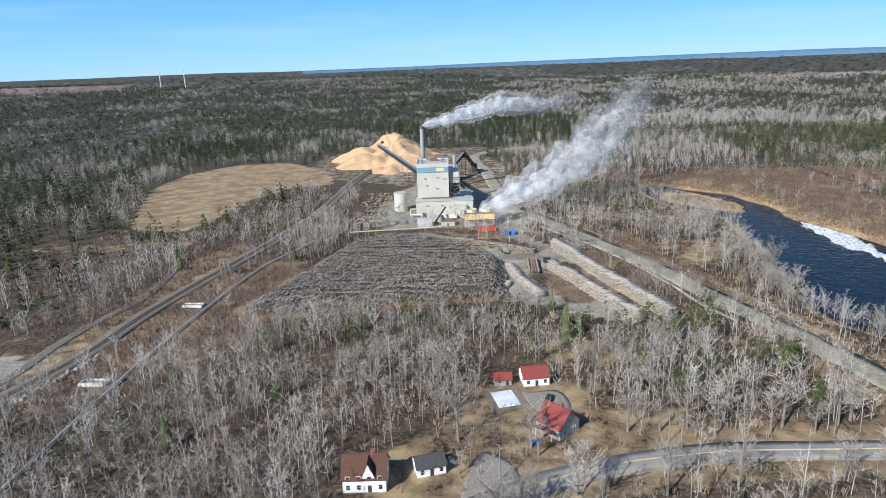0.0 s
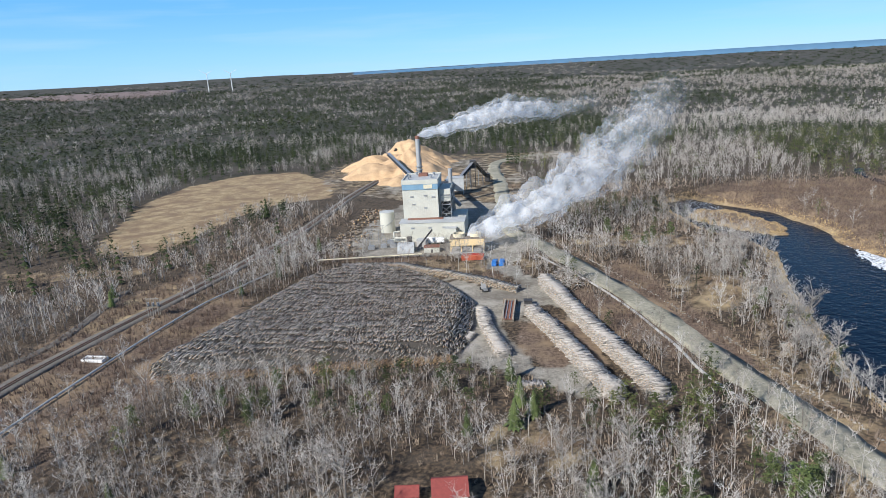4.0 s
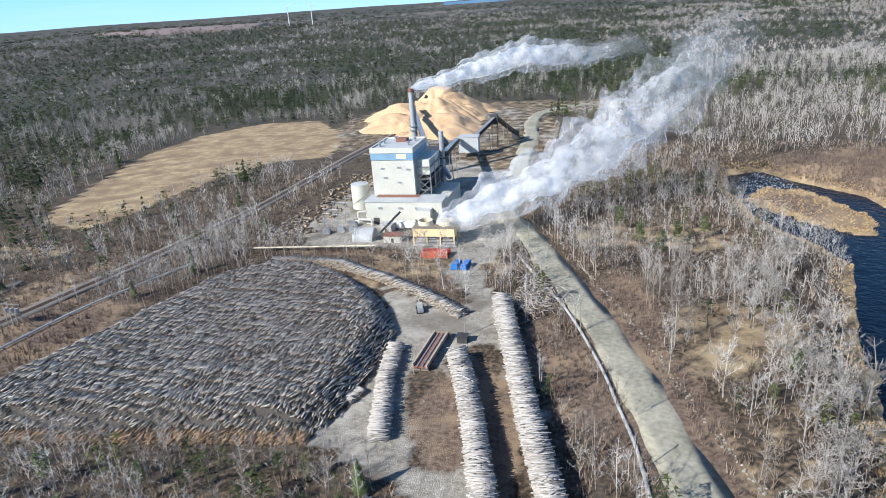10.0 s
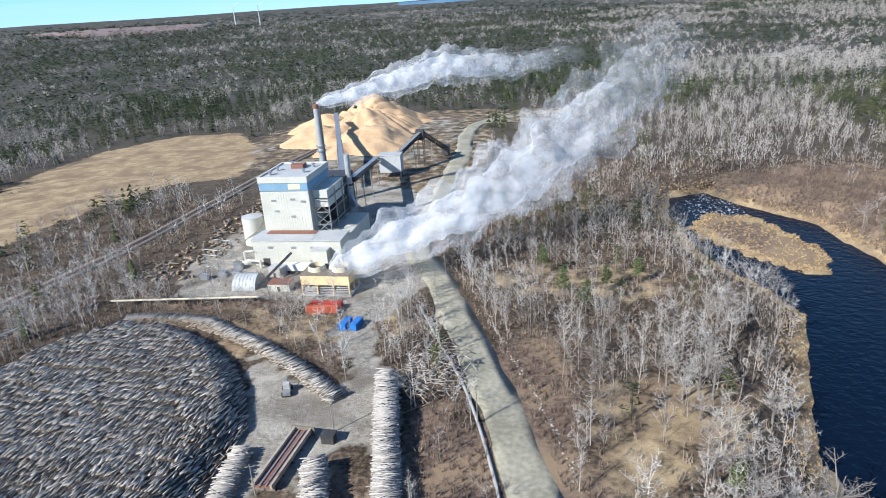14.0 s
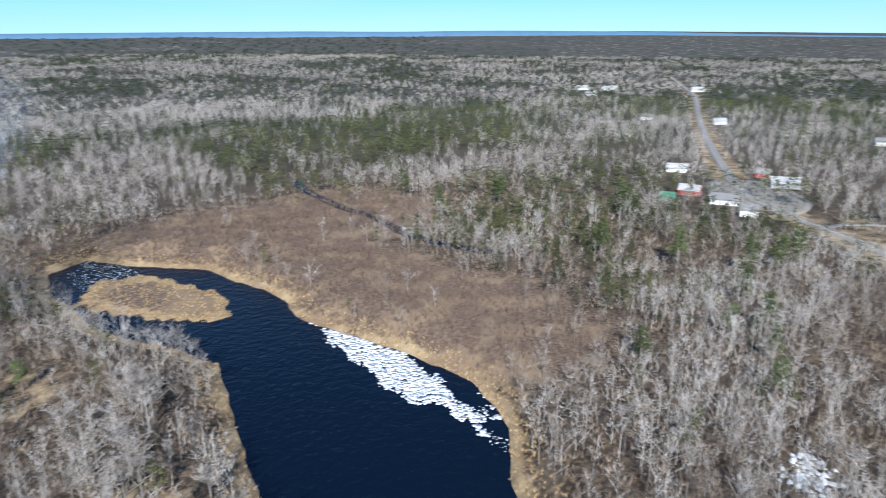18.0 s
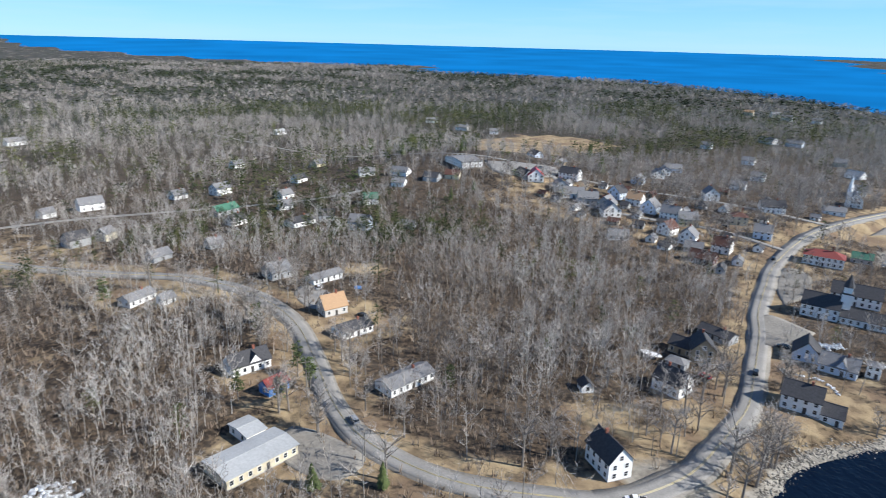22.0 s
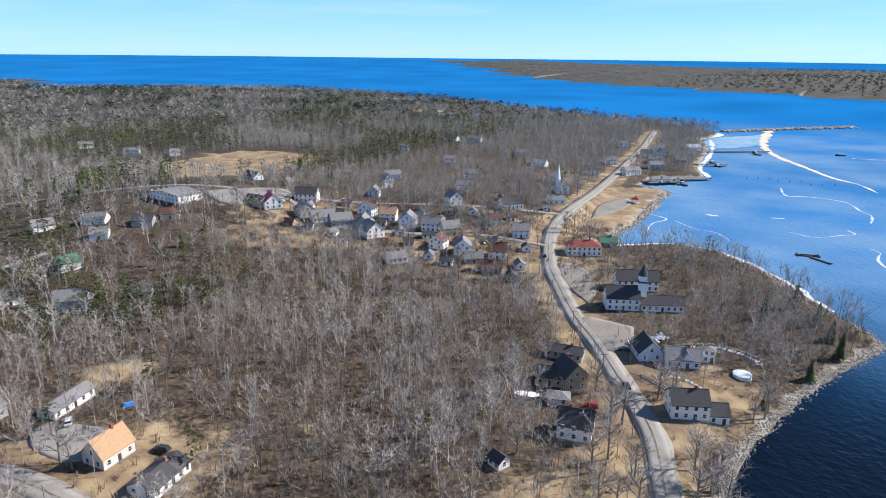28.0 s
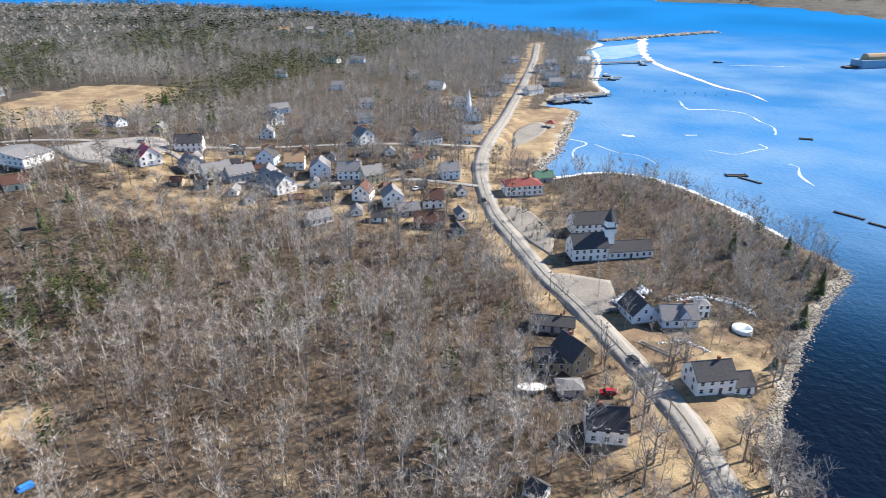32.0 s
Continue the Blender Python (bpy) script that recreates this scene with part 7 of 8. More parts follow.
part_of(HF, "platform", boxes((-3.2, 3.2, -1.2, 1.2, 5.1, 5.4)), M_WOOD)
part_of(HF, "crossarm", boxes((-3.4, 3.4, -1.0, -0.8, 9.3, 9.5), (-3.4, 3.4, 0.8, 1.0, 8.4, 8.6)), M_POLE)
for path, side, a, b, st in ((ROAD_SHORE, 6.5, 8, 80, 9), (ROAD_NORTH, 6.0, 4, 60, 9), (ROAD_MAIN, 7.0, 8, 60, 11)):
    dd = np.gradient(path, axis=0)
    dd /= np.linalg.norm(dd, axis=1)[:, None]
    tops = []
    for k in range(a, min(b, len(path)), st):
        p = path[k] + side * np.array([-dd[k][1], dd[k][0]])
        if not inside(np.array([p[0]]), np.array([p[1]]), SHORE)[0]:
            tops.append(utility_pole(p[0], p[1], math.degrees(math.atan2(dd[k][1], dd[k][0])) + 90, 10.5, 1, "roadside poles"))
    wires(tops, "thin dark overhead wires along the road")

# bridge where the main road crosses the river mouth
BR = thing("bridge", pose(190, 154, -0.4, 0, 0, -4), "plain concrete road bridge over the river mouth", "bridge")
part_of(BR, "deck", boxes((-24, 24, -5.2, 5.2, -1.2, 0.0)), M_CONC)
for y in (-5.1, 5.1):
    part_of(BR, "parapet", boxes((-24, 24, y - 0.15, y + 0.15, 0, 1.0)), M_CONC)
for x in (-10, 10):
    part_of(BR, "pier", boxes((x - 0.8, x + 0.8, -4, 4, -10, -1.2)), M_CONC)

# river ice: shelf, floes and grey sheet in the cove
def flat_patch(name, pts, z, mat, label, category, thick=0.12, torn=1.0):
    bm = bmesh.new()
    ring = spline(list(pts) + [pts[0]], 0.9)[:-1]
    for size, seed, amp in ((7.0, 5, 2.6), (2.2, 6, 1.3)):
        ring = ring + torn * amp * (np.stack([value_noise(ring[:, 0], ring[:, 1], size, seed), value_noise(ring[:, 0], ring[:, 1], size, seed + 9)], 1) - 0.5)
    prism(bm, [tuple(p) for p in ring], z - thick, z)
    bmesh.ops.triangulate(bm, faces=[f for f in bm.faces if len(f.verts) > 4])
    return tagged(new(name, mesh_of(name, bm, mat)), label, category)


flat_patch("ice_sheet", [(243, 441), (256, 439), (259, 415), (251, 415)][::-1], WATER + 0.06, M_ICE, "grey smooth ice sheet along the bank", "river ice")


def broken_ice(name, ring, n, lo, hi, label, fill):
    """Plates of ice crowded together inside an outline, sparser towards its edge."""
    ring = np.array(ring, float)
    (a0, b0), (a1, b1) = ring.min(0) - 2, ring.max(0) + 2
    a, b = np.random.uniform(a0, a1, n), np.random.uniform(b0, b1, n)
    deep_in = line_distance(a, b, np.vstack([ring, ring[:1]])) * np.where(inside(a, b, ring), 1, -1)
    keep = (np.random.rand(n) < np.clip(fill + 0.3 * deep_in + 1.3 * (value_noise(a, b, 6, 33) - 0.55), 0, 1)) & inside(a, b, SHORE)
    a, b, deep_in = a[keep], b[keep], deep_in[keep]
    r = np.random.uniform(lo, hi, len(a)) ** 1.5 * np.where(deep_in < 1, 0.7, 1.1)
    z = WATER + np.random.uniform(0.04, 0.15, len(a))
    k = np.arange(6)
    rad = r[:, None] * np.random.uniform(0.6, 1.25, (len(a), 6))
    px_, py_ = a[:, None] + rad * np.cos(k * 1.047), b[:, None] + rad * np.sin(k * 1.047)
    top = np.stack([px_, py_, np.repeat(z[:, None], 6, 1)], -1)
    low = np.stack([px_, py_, np.full(px_.shape, WATER - 0.05)], -1)
    v = np.concatenate([top, low], 1).reshape(-1, 3)
    f = [[0, j, j + 1] for j in range(1, 5)]
    for j in range(6):
        f += [[j, 6 + j, 6 + (j + 1) % 6], [j, 6 + (j + 1) % 6, (j + 1) % 6]]
    f = (np.arange(len(a))[:, None, None] * 12 + np.array(f)[None]).reshape(-1, 3)
    tagged(new(name, fast_mesh(name, v, f, M_SNOW)), label, "river ice", kind="stuff")


broken_ice("ice_shelf", [(241, 443), (246, 433), (251, 409), (252, 390), (249, 367), (244, 349), (240, 339), (238, 342), (239, 353), (239, 364), (235, 370), (233, 380), (235, 400), (236, 416)], 5200, 0.35, 1.1, "white crowded ice plates drifting in the dark river", 0.3)
broken_ice("ice_floes", [(173, 565), (185, 595), (203, 582), (211, 549), (192, 535), (176, 539)], 900, 0.12, 0.5, "white broken ice below the rapids", -0.6)
broken_ice("ice_floes", [(262, 384), (266, 380), (260, 358), (252, 347), (257, 338), (252, 336), (245, 349), (255, 362)], 700, 0.3, 0.9, "pale ice edging the reed bank", 0.2)
broken_ice("ice_floes", [(236, 345), (246, 345), (246, 325), (234, 322)], 500, 0.12, 0.5, "small white ice floes drifting on dark water", -0.5)
# pale streaks of foam and brash ice on the harbour
def streak(line, w, label, mat=None, taper=False, broken=1.0):
    rows = spline(line, 2.5)
    rows = rows + np.cumsum(np.random.normal(0, 0.35, rows.shape), 0) * 0.6
    dd = np.gradient(rows, axis=0)
    dd /= np.linalg.norm(dd, axis=1)[:, None] + 1e-9
    nn = np.stack([-dd[:, 1], dd[:, 0]], 1)
    ww = w * ((0.35 + 1.1 * value_noise(rows[:, 0], rows[:, 1], 14, 77)) * (1 - broken) + broken * 2.0 * np.clip(value_noise(rows[:, 0], rows[:, 1], 8, 78) * 1.6 - 0.45, 0.05, 1))
    if taper:
        ww = ww * np.linspace(1.6, 0.25, len(rows))
    v = np.stack([np.column_stack([rows + nn * (s * ww)[:, None], np.full(len(rows), WATER + 0.06)]) for s in (-0.5, 0.5)], 1).reshape(-1, 3)
    tagged(new("foam_streak", fast_mesh("foam_streak", v, grid_faces(len(rows), 2)[:, ::-1], mat or M_FOAM)), label, "foam", "harbour foam lines")


M_FOAM = material("grey_foam", (0.62, 0.68, 0.74), (0.3, 0.42, 0.55), 0.6, 0.6)
M_SAND = material("pale_sand", (0.72, 0.64, 0.5), (0.56, 0.5, 0.4), 0.2, 0.9)
M_SHOAL = material("pale_shallow_water", (0.13, 0.31, 0.48), (0.36, 0.46, 0.52), 0.02, 0.4)
FOAM = "thin pale line of foam and brash ice on the harbour"
streak([(345, -905), (343, -860), (325, -703), (300, -614), (268, -546), (236, -483), (210, -452), (197, -420)], 9, "pale sand bar curving out from the breakwater", M_SAND, True, 0.0)
streak([(325, -126), (313, -139), (295, -152), (273, -149), (250, -131), (234, -114), (210, -79)], 5, "white shore ice along the cove", M_SNOW, False, 0.4)
streak([(347, -316), (374, -323), (374, -368), (336, -404), (355, -463), (374, -608), (400, -712)], 5, "pale ice along the harbour shore", M_SNOW, False, 0.5)
for line, w in (([(267, -392), (257, -357), (240, -363), (214, -356), (203, -327), (194, -310), (194, -285)], 1.6), ([(242, -226), (226, -221), (213, -235), (204, -245), (209, -255)], 1.3),
                ([(195, -210), (190, -204), (190, -183), (185, -168)], 1.5), ([(314, -214), (298, -200), (283, -195), (270, -179)], 1.0),
                ([(335, -223), (320, -214), (325, -194), (322, -173)], 1.4), ([(300, -248), (295, -245), (291, -247)], 3.0), ([(258, -263), (250, -266)], 2.0), ([(222, -640), (170, -650), (140, -655)], 2.0)):
    streak(line, w, FOAM, None, False, 0.55)
flat_patch("shoal", [(397, -660), (395, -741), (355, -812), (338, -850), (328, -764), (335, -690), (362, -640)], WATER + 0.05, M_SHOAL, "pale sandy shallows inside the sand bar", "shoal", 0.05, 2.0)
patch("beach", [(402, -735), (392, -700), (374, -640), (330, -690), (355, -790), (395, -815)], M_SNOW, "white sand and ice beach at the breakwater", "beach", 0.6)

# hills beyond the last woods; the blue haze of distance is put into their colour
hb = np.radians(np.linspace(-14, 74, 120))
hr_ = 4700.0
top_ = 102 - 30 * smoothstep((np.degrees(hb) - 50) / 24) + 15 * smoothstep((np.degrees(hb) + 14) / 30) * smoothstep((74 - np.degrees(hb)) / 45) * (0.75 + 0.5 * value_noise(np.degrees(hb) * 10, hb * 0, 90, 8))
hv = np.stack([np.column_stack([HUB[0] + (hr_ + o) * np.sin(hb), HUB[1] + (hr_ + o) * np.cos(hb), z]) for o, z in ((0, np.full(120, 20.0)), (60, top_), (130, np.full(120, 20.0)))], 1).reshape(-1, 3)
M_HAZE_HILL = material("hills_in_painted_haze", (0.09, 0.2, 0.33), (0.11, 0.225, 0.35), 0.003, 1.0)
tagged(new("backdrop", fast_mesh("backdrop", hv, grid_faces(120, 3), M_HAZE_HILL, True)), "low wooded hills on the horizon with blue haze painted into their colour", "hills", kind="structure")
M_SLOPE = material("cut_over_slope", (0.17, 0.125, 0.115), (0.24, 0.18, 0.16), 0.02, 0.95)
patch("clearing", CLEARING, M_SLOPE, "purple-brown clearing on a distant wooded hill", "clearing", 1.2)

# far quarry face and two wind turbines on the skyline
patch("quarry", [(372, 1215), (420, 1225), (500, 1330), (470, 1345), (420, 1270), (370, 1250)], M_GRAVEL, "pale gravel cut of a distant quarry", "quarry", 1.5)
for tx, ty in ((-1110, 2620), (-1028, 2655)):
    z0 = gz(tx, ty)
    o = thing("wind_turbine", pose(tx, ty, z0, 0, 0, 20), "slender white wind turbine on the far ridge", "wind turbine", "ridge turbines")
    part_of(o, "tower", lambda bm: tube(bm, (0, 0, -2), (0, 0, 70), 2.0, 1.2, 10), M_TRIM)
    part_of(o, "nacelle", boxes((-1.5, 1.5, -3, 4, 69, 72)), M_TRIM)
    for k in range(3):
        a = 0.5 + k * 2.0944
        part_of(o, "blade", lambda bm: tube(bm, (0, -3.6, 70.5), (30 * math.cos(a), -3.6, 70.5 + 30 * math.sin(a)), 1.0, 0.25, 5), M_TRIM)


# ---- woods ----
def tinted(name, low, mid, high, rough=0.95):
    """A plant surface whose colour runs over three shades by the plant's own tint, in far crowns also by painted top
    light.
    """
    m = bpy.data.materials.new(name)
    m.use_nodes = True
    n, l = m.node_tree.nodes, m.node_tree.links
    att = n.new("ShaderNodeAttribute")
    att.attribute_name = "tint"
    ramp = n.new("ShaderNodeValToRGB")
    ramp.color_ramp.elements[0].color = (*low, 1)
    ramp.color_ramp.elements[1].color = (*high, 1)
    e = ramp.color_ramp.elements.new(0.5)
    e.color = (*mid, 1)
    l.new(att.outputs["Fac"], ramp.inputs["Fac"])
    l.new(ramp.outputs["Color"], n["Principled BSDF"].inputs["Base Color"])
    n["Principled BSDF"].inputs["Roughness"].default_value = rough
    n["Principled BSDF"].inputs["Specular IOR Level"].default_value = 0.15
    return m


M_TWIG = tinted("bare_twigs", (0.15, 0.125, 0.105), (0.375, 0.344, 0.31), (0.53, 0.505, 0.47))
M_NEEDLE = tinted("conifer_needles", (0.018, 0.028, 0.016), (0.05, 0.064, 0.026), (0.16, 0.165, 0.058))
M_SHRUB = tinted("red_brown_shrub", (0.115, 0.08, 0.064), (0.205, 0.155, 0.122), (0.35, 0.28, 0.21))
M_TRUNK = material("grey_tree_bark", (0.27, 0.24, 0.21), (0.17, 0.15, 0.13), 1.2, 0.95)
M_CRISP = material("bare_branch", (0.42, 0.385, 0.35), (0.31, 0.28, 0.25), 0.3, 0.95, vary=0.35)
M_PINE = material("green_needles", (0.05, 0.075, 0.024), (0.095, 0.115, 0.035), 0.6, 0.9, vary=0.3)


class Soup:
    """A growing heap of triangles."""
    def __init__(self):
        self.v, self.f, self.shade, self.tone = [], [], [], 0.0

    def tri(self, a, b, c):
        k = len(self.v)
        self.v += [a, b, c]
        self.shade += [self.tone] * 3
        self.f.append((k, k + 1, k + 2))

    def blade(self, a, b, w0, w1=0.0):
        """A thin strip from a to b."""
        a, b = Vector(a), Vector(b)
        s = (b - a).cross(Vector((random.gauss(0, 1), random.gauss(0, 1), random.gauss(0, 1))))
        s = s.normalized() if s.length > 1e-6 else Vector((1, 0, 0))
        if w1:
            self.tri(a - s * w0, a + s * w0, b + s * w1)
            self.tri(a - s * w0, b + s * w1, b - s * w1)
        else:
            self.tri(a - s * w0, a + s * w0, b)

    def arrays(self):
        return np.array([tuple(p) for p in self.v], np.float32), np.array(self.f, np.int32)


def bare(limbs, twigs, h=13.0, spread=0.16, tw=0.04, trunk_w=0.075):
    """An upright bare hardwood: a pale trunk, steeply rising limbs, and long brown-grey twigs."""
    s = Soup()
    lean = Vector((random.gauss(0, 0.5), random.gauss(0, 0.5), h * 0.86))
    fork = lean * random.uniform(0.25, 0.5)
    s.tone = 0.02
    s.blade((0, 0, -0.4), fork, trunk_w * 1.3, trunk_w)
    s.blade((0, 0, -0.4), fork, trunk_w * 1.3, trunk_w)
    s.blade(fork, lean, trunk_w, trunk_w * 0.25)
    ends = [(fork, lean)]
    s.tone = 0.02
    for k in range(limbs):
        a = fork.lerp(lean, random.uniform(-0.25, 0.8))
        ang = random.uniform(0, 6.2832)
        r = h * spread * random.uniform(0.5, 1.25)
        b = a + Vector((math.cos(ang) * r, math.sin(ang) * r, h * random.uniform(0.2, 0.42)))
        b.z = min(b.z, h * random.uniform(0.8, 1.0))
        s.blade(a, b, trunk_w * 0.5, trunk_w * 0.14)
        ends.append((a, b))
    for k in range(twigs):
        a, b = random.choice(ends)
        s.tone = random.uniform(-0.12, 0.14)
        p = a.lerp(b, random.uniform(0.3, 1.0))
        q = p + Vector((random.gauss(0, 1), random.gauss(0, 1), random.uniform(0.2, 1.7))).normalized() * h * random.uniform(0.06, 0.14)
        s.blade(p, q, tw)
    return (*s.arrays(), np.array(s.shade))


def fuzzy(n, h=11.0, r=2.9, tw=0.3, reach=1.8):
    """A bare crown seen from afar: a trunk and a rising spray of twigs, its sunlit top painted lighter."""
    s = Soup()
    s.blade((0, 0, -0.4), (0, 0, h * 0.7), 0.15, 0.06)
    for k in range(n):
        d = Vector((random.gauss(0, 1), random.gauss(0, 1), random.gauss(0.3, 1))).normalized()
        q = Vector((d.x * r, d.y * r, h * 0.68 + d.z * h * 0.32)) * random.uniform(0.75, 1.08)
        # sunlight on the crown's top put into the tint by height, plus random tone
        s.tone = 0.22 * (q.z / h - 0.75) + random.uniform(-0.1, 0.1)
        in_ = random.uniform(0.35, 0.75)
        s.blade((q.x * in_, q.y * in_, max(h * 0.15, q.z - reach * random.uniform(0.7, 1.5))), q, tw)
    return (*s.arrays(), np.array(s.shade))


def spruce(tiers, rays, h=12.0, r=2.4):
    s = Soup()
    s.blade((0, 0, -0.4), (0, 0, h * 0.9), 0.14, 0.04)
    for k in range(tiers):
        t = k / tiers
        z = h * (0.14 + 0.84 * t)
        rr = r * (1 - t) ** 0.8 * random.uniform(0.8, 1.15) + 0.25
        a0 = random.uniform(0, 6.28)
        for j in range(rays):
            a = a0 + 6.2832 * (j + random.uniform(-0.3, 0.3)) / rays
            w = 3.4 / rays
            q = rr * random.uniform(0.7, 1.15)
            tip = Vector((q * math.cos(a), q * math.sin(a), z - rr * 0.28))
            s.tri(Vector((0, 0, z + h * 0.10)), Vector((0.75 * q * math.cos(a - w), 0.75 * q * math.sin(a - w), z - rr * 0.1)), tip)
            s.tri(Vector((0, 0, z + h * 0.10)), tip, Vector((0.75 * q * math.cos(a + w), 0.75 * q * math.sin(a + w), z - rr * 0.1)))
    return s.arrays()


def pine(clumps, leaves, h=12.0, r=2.8, size=0.9):
    s = Soup()
    s.blade((0, 0, -0.4), (0, 0, h * 0.9), 0.17, 0.06)
    for k in range(clumps):
        t = random.uniform(0.32, 1.0)
        rr = r * (1.1 - t) ** 0.55 * random.uniform(0.3, 1.0)
        a = random.uniform(0, 6.28)
        c = Vector((rr * math.cos(a), rr * math.sin(a), h * t))
        for j in range(leaves):
            o = Vector((random.gauss(0, 1), random.gauss(0, 1), random.gauss(0, 0.45)))
            p = c + o * size * 0.55
            d1, d2 = Vector((random.gauss(0, 1), random.gauss(0, 1), random.gauss(0, 0.4))) * size * 0.6, Vector((random.gauss(0, 1), random.gauss(0, 1), random.gauss(0, 0.5))) * size * 0.6
            s.tri(p, p + d1, p + d2)
    return s.arrays()


def bush(n, h=2.0, r=1.0, w=0.05):
    s = Soup()
    for k in range(n):
        a, q = random.uniform(0, 6.28), r * random.uniform(0, 0.5)
        p = Vector((q * math.cos(a), q * math.sin(a), -0.1))
        b = p + Vector((random.gauss(0, 0.45) * r, random.gauss(0, 0.45) * r, h * random.uniform(0.5, 1.1)))
        s.blade(p, b, w)
    return s.arrays()


def scatter(name, kinds, x, y, size, mat, label, tint, tall=None, dz=0.0):
    """Plants of the given kinds at many places, joined."""
    vs, fs, ts = [], [], []
    off = 0
    which = np.random.randint(0, len(kinds), len(x))
    z = ground(x, y) + dz
    for k, (v, f, *shade) in enumerate(kinds):
        i = np.nonzero(which == k)[0]
        if not len(i):
            continue
        a = np.random.rand(len(i)) * 6.2832
        c, s = np.cos(a)[:, None], np.sin(a)[:, None]
        sc = size[i][:, None]
        th = (tall[i][:, None] if tall is not None else sc)
        vx = (v[None, :, 0] * c - v[None, :, 1] * s) * sc + x[i][:, None]
        vy = (v[None, :, 0] * s + v[None, :, 1] * c) * sc + y[i][:, None]
        vz = v[None, :, 2] * th + z[i][:, None]
        vs.append(np.stack([vx, vy, vz], -1).reshape(-1, 3))
        fs.append((np.arange(len(i))[:, None, None] * len(v) + f[None]).reshape(-1, 3) + off)
        ts.append(np.clip(tint[i][:, None] + (shade[0][None] if shade else np.zeros((1, len(v)))), 0, 1).ravel())
        off += len(i) * len(v)
    me = fast_mesh(name, np.vstack(vs), np.vstack(fs), mat)
    at = me.attributes.new("tint", "FLOAT", "POINT")
    at.data.foreach_set("value", np.concatenate(ts).astype(np.float32))
    return tagged(new(name, me), label, name.replace("_", " "), kind="stuff")


EYES = spline([(0, 0), (60, 82), (108, 170), (122, 222), (140, 255), (198, 256), (256, 228)], 20)


FIELD_EDGE = np.vstack([TAN_FIELD, TAN_FIELD[:1]])


def conifer_share(x, y):
    n = value_noise(x, y, 150, 51) * 0.55 + value_noise(x, y, 48, 52) * 0.45
    dark = np.where((x < -110) & (y > 330), 0.62, 0.03)
    dark = np.where((x < -165) & (y > 190), 0.62, dark)
    dark = np.where((y > 760) & (x < 200), 0.75, dark)
    dark = np.where((y > 900) & (x >= 200), 0.5, dark)
    dark = np.where((x > 320) & (y > 330) & (y < 900), 0.5, dark)
    dark = np.where((x > 330) & (x < 640) & (y > 360) & (y < 780), 0.56, dark)
    dark = np.where((x > 420) & (y > 60) & (y < 330), 0.34, dark)
    dark = np.where((x > 600) & (y < 330), 0.5, dark)
    dark = np.where((x > 700) & (y < -100), 0.42, dark)
    dark = np.where((x > 60) & (x < 170) & (y > 420) & (y < 560), 0.55, dark)
    dark = np.where((x > 60) & (x < 240) & (y >= 600) & (y < 900), 0.5, dark)
    dark = np.where((x > -60) & (x < 150) & (y > 200) & (y < 268), 0.14, dark)
    dark = dark * (0.25 + 0.75 * smoothstep((line_distance(x, y, FIELD_EDGE) - 8) / 40)) * (0.3 + 0.7 * smoothstep((line_distance(x, y, RAIL[::4]) - 12) / 60))
    share = np.where(dark < 0.1, np.clip(dark + (n - 0.5) * 0.4, 0.01, 0.95), 0.03 + 0.87 * smoothstep(0.5 + 2.6 * (n - 0.5) + 1.5 * (dark - 0.5)))
    return np.where((x > -75) & (x < 62) & (y > 370) & (y < 445), 0.0, share)


def room_for_tree(x, y, margin=1.0):
    ok = ~inside(x, y, SHORE) & (line_distance(x, y, ALL_SHORE) > 4 * margin)
    for line, w in ((ROAD_MAIN, 7.5), (ROAD_NORTH, 5.2), (ROAD_SHORE, 7.5), (ROAD_ACCESS, 9.5), (ROAD_FIELD, 4), (ROAD_BACK, 3.2), (ROAD_VILLAGE, 4), (RAIL, 8.0), (PIPE, 3.5)):
        ok &= line_distance(x, y, line[::3]) > w * margin
    for ring in (TAN_FIELD, BALL_FIELD, YARD, PILE):
        ok &= ~inside(x, y, ring)
    ok &= line_distance(x, y, np.vstack([PILE, PILE[:1]])) > 5
    for line in (((53, 329), (64, 296), (77, 252)), ((61, 368), (79, 297), (91, 252)), ((31, 334), (41, 284)), ((-48, 400), (0, 393), (48, 359))):
        ok &= line_distance(x, y, np.array(line, float)) > 6
    ok &= ~((x > -135) & (x < 45) & (y > 560) & (y < 862))
    ok &= ~((x > -215) & (x < -150) & (y > 170) & (y < 250))
    ok &= ~((x > 335) & (x < 385) & (y < -140) & (y > -322))
    ok &= ~((x > -75) & (x < -40) & (y > 430) & (y < 570))
    for hx, hy, hr in HOMES:
        ok &= np.hypot(x - hx, y - hy) > hr
    return ok


def in_sight(x, y):
    a = (x < 165) & (y > 92) & (x > -0.95 * y - 60)
    b = (x >= 165) & (y > -2000)
    return a | b


def field_of(x0, x1, y0, y1, cell):
    u, v = np.meshgrid(np.arange(x0, x1, cell), np.arange(y0, y1, cell))
    u = (u + np.random.uniform(-0.5, 0.5, u.shape) * cell).ravel()
    v = (v + np.random.uniform(-0.5, 0.5, v.shape) * cell).ravel()
    k = in_sight(u, v)
    return u[k], v[k]


def openness(x, y):
    """Chance that a tree stands here."""
    g, gr, sc = cover(x, y)
    p = 1.0 - 0.86 * g - gr - 0.97 * sc
    return np.clip(p * np.clip(0.1 + 1.1 * value_noise(x, y, 24, 71) + 0.8 * (value_noise(x, y, 9, 72) - 0.4), 0.18, 1.0), 0, 1)


REACH_NEAR, REACH_MID, REACH_FAR = 300.0, 950.0, 2700.0
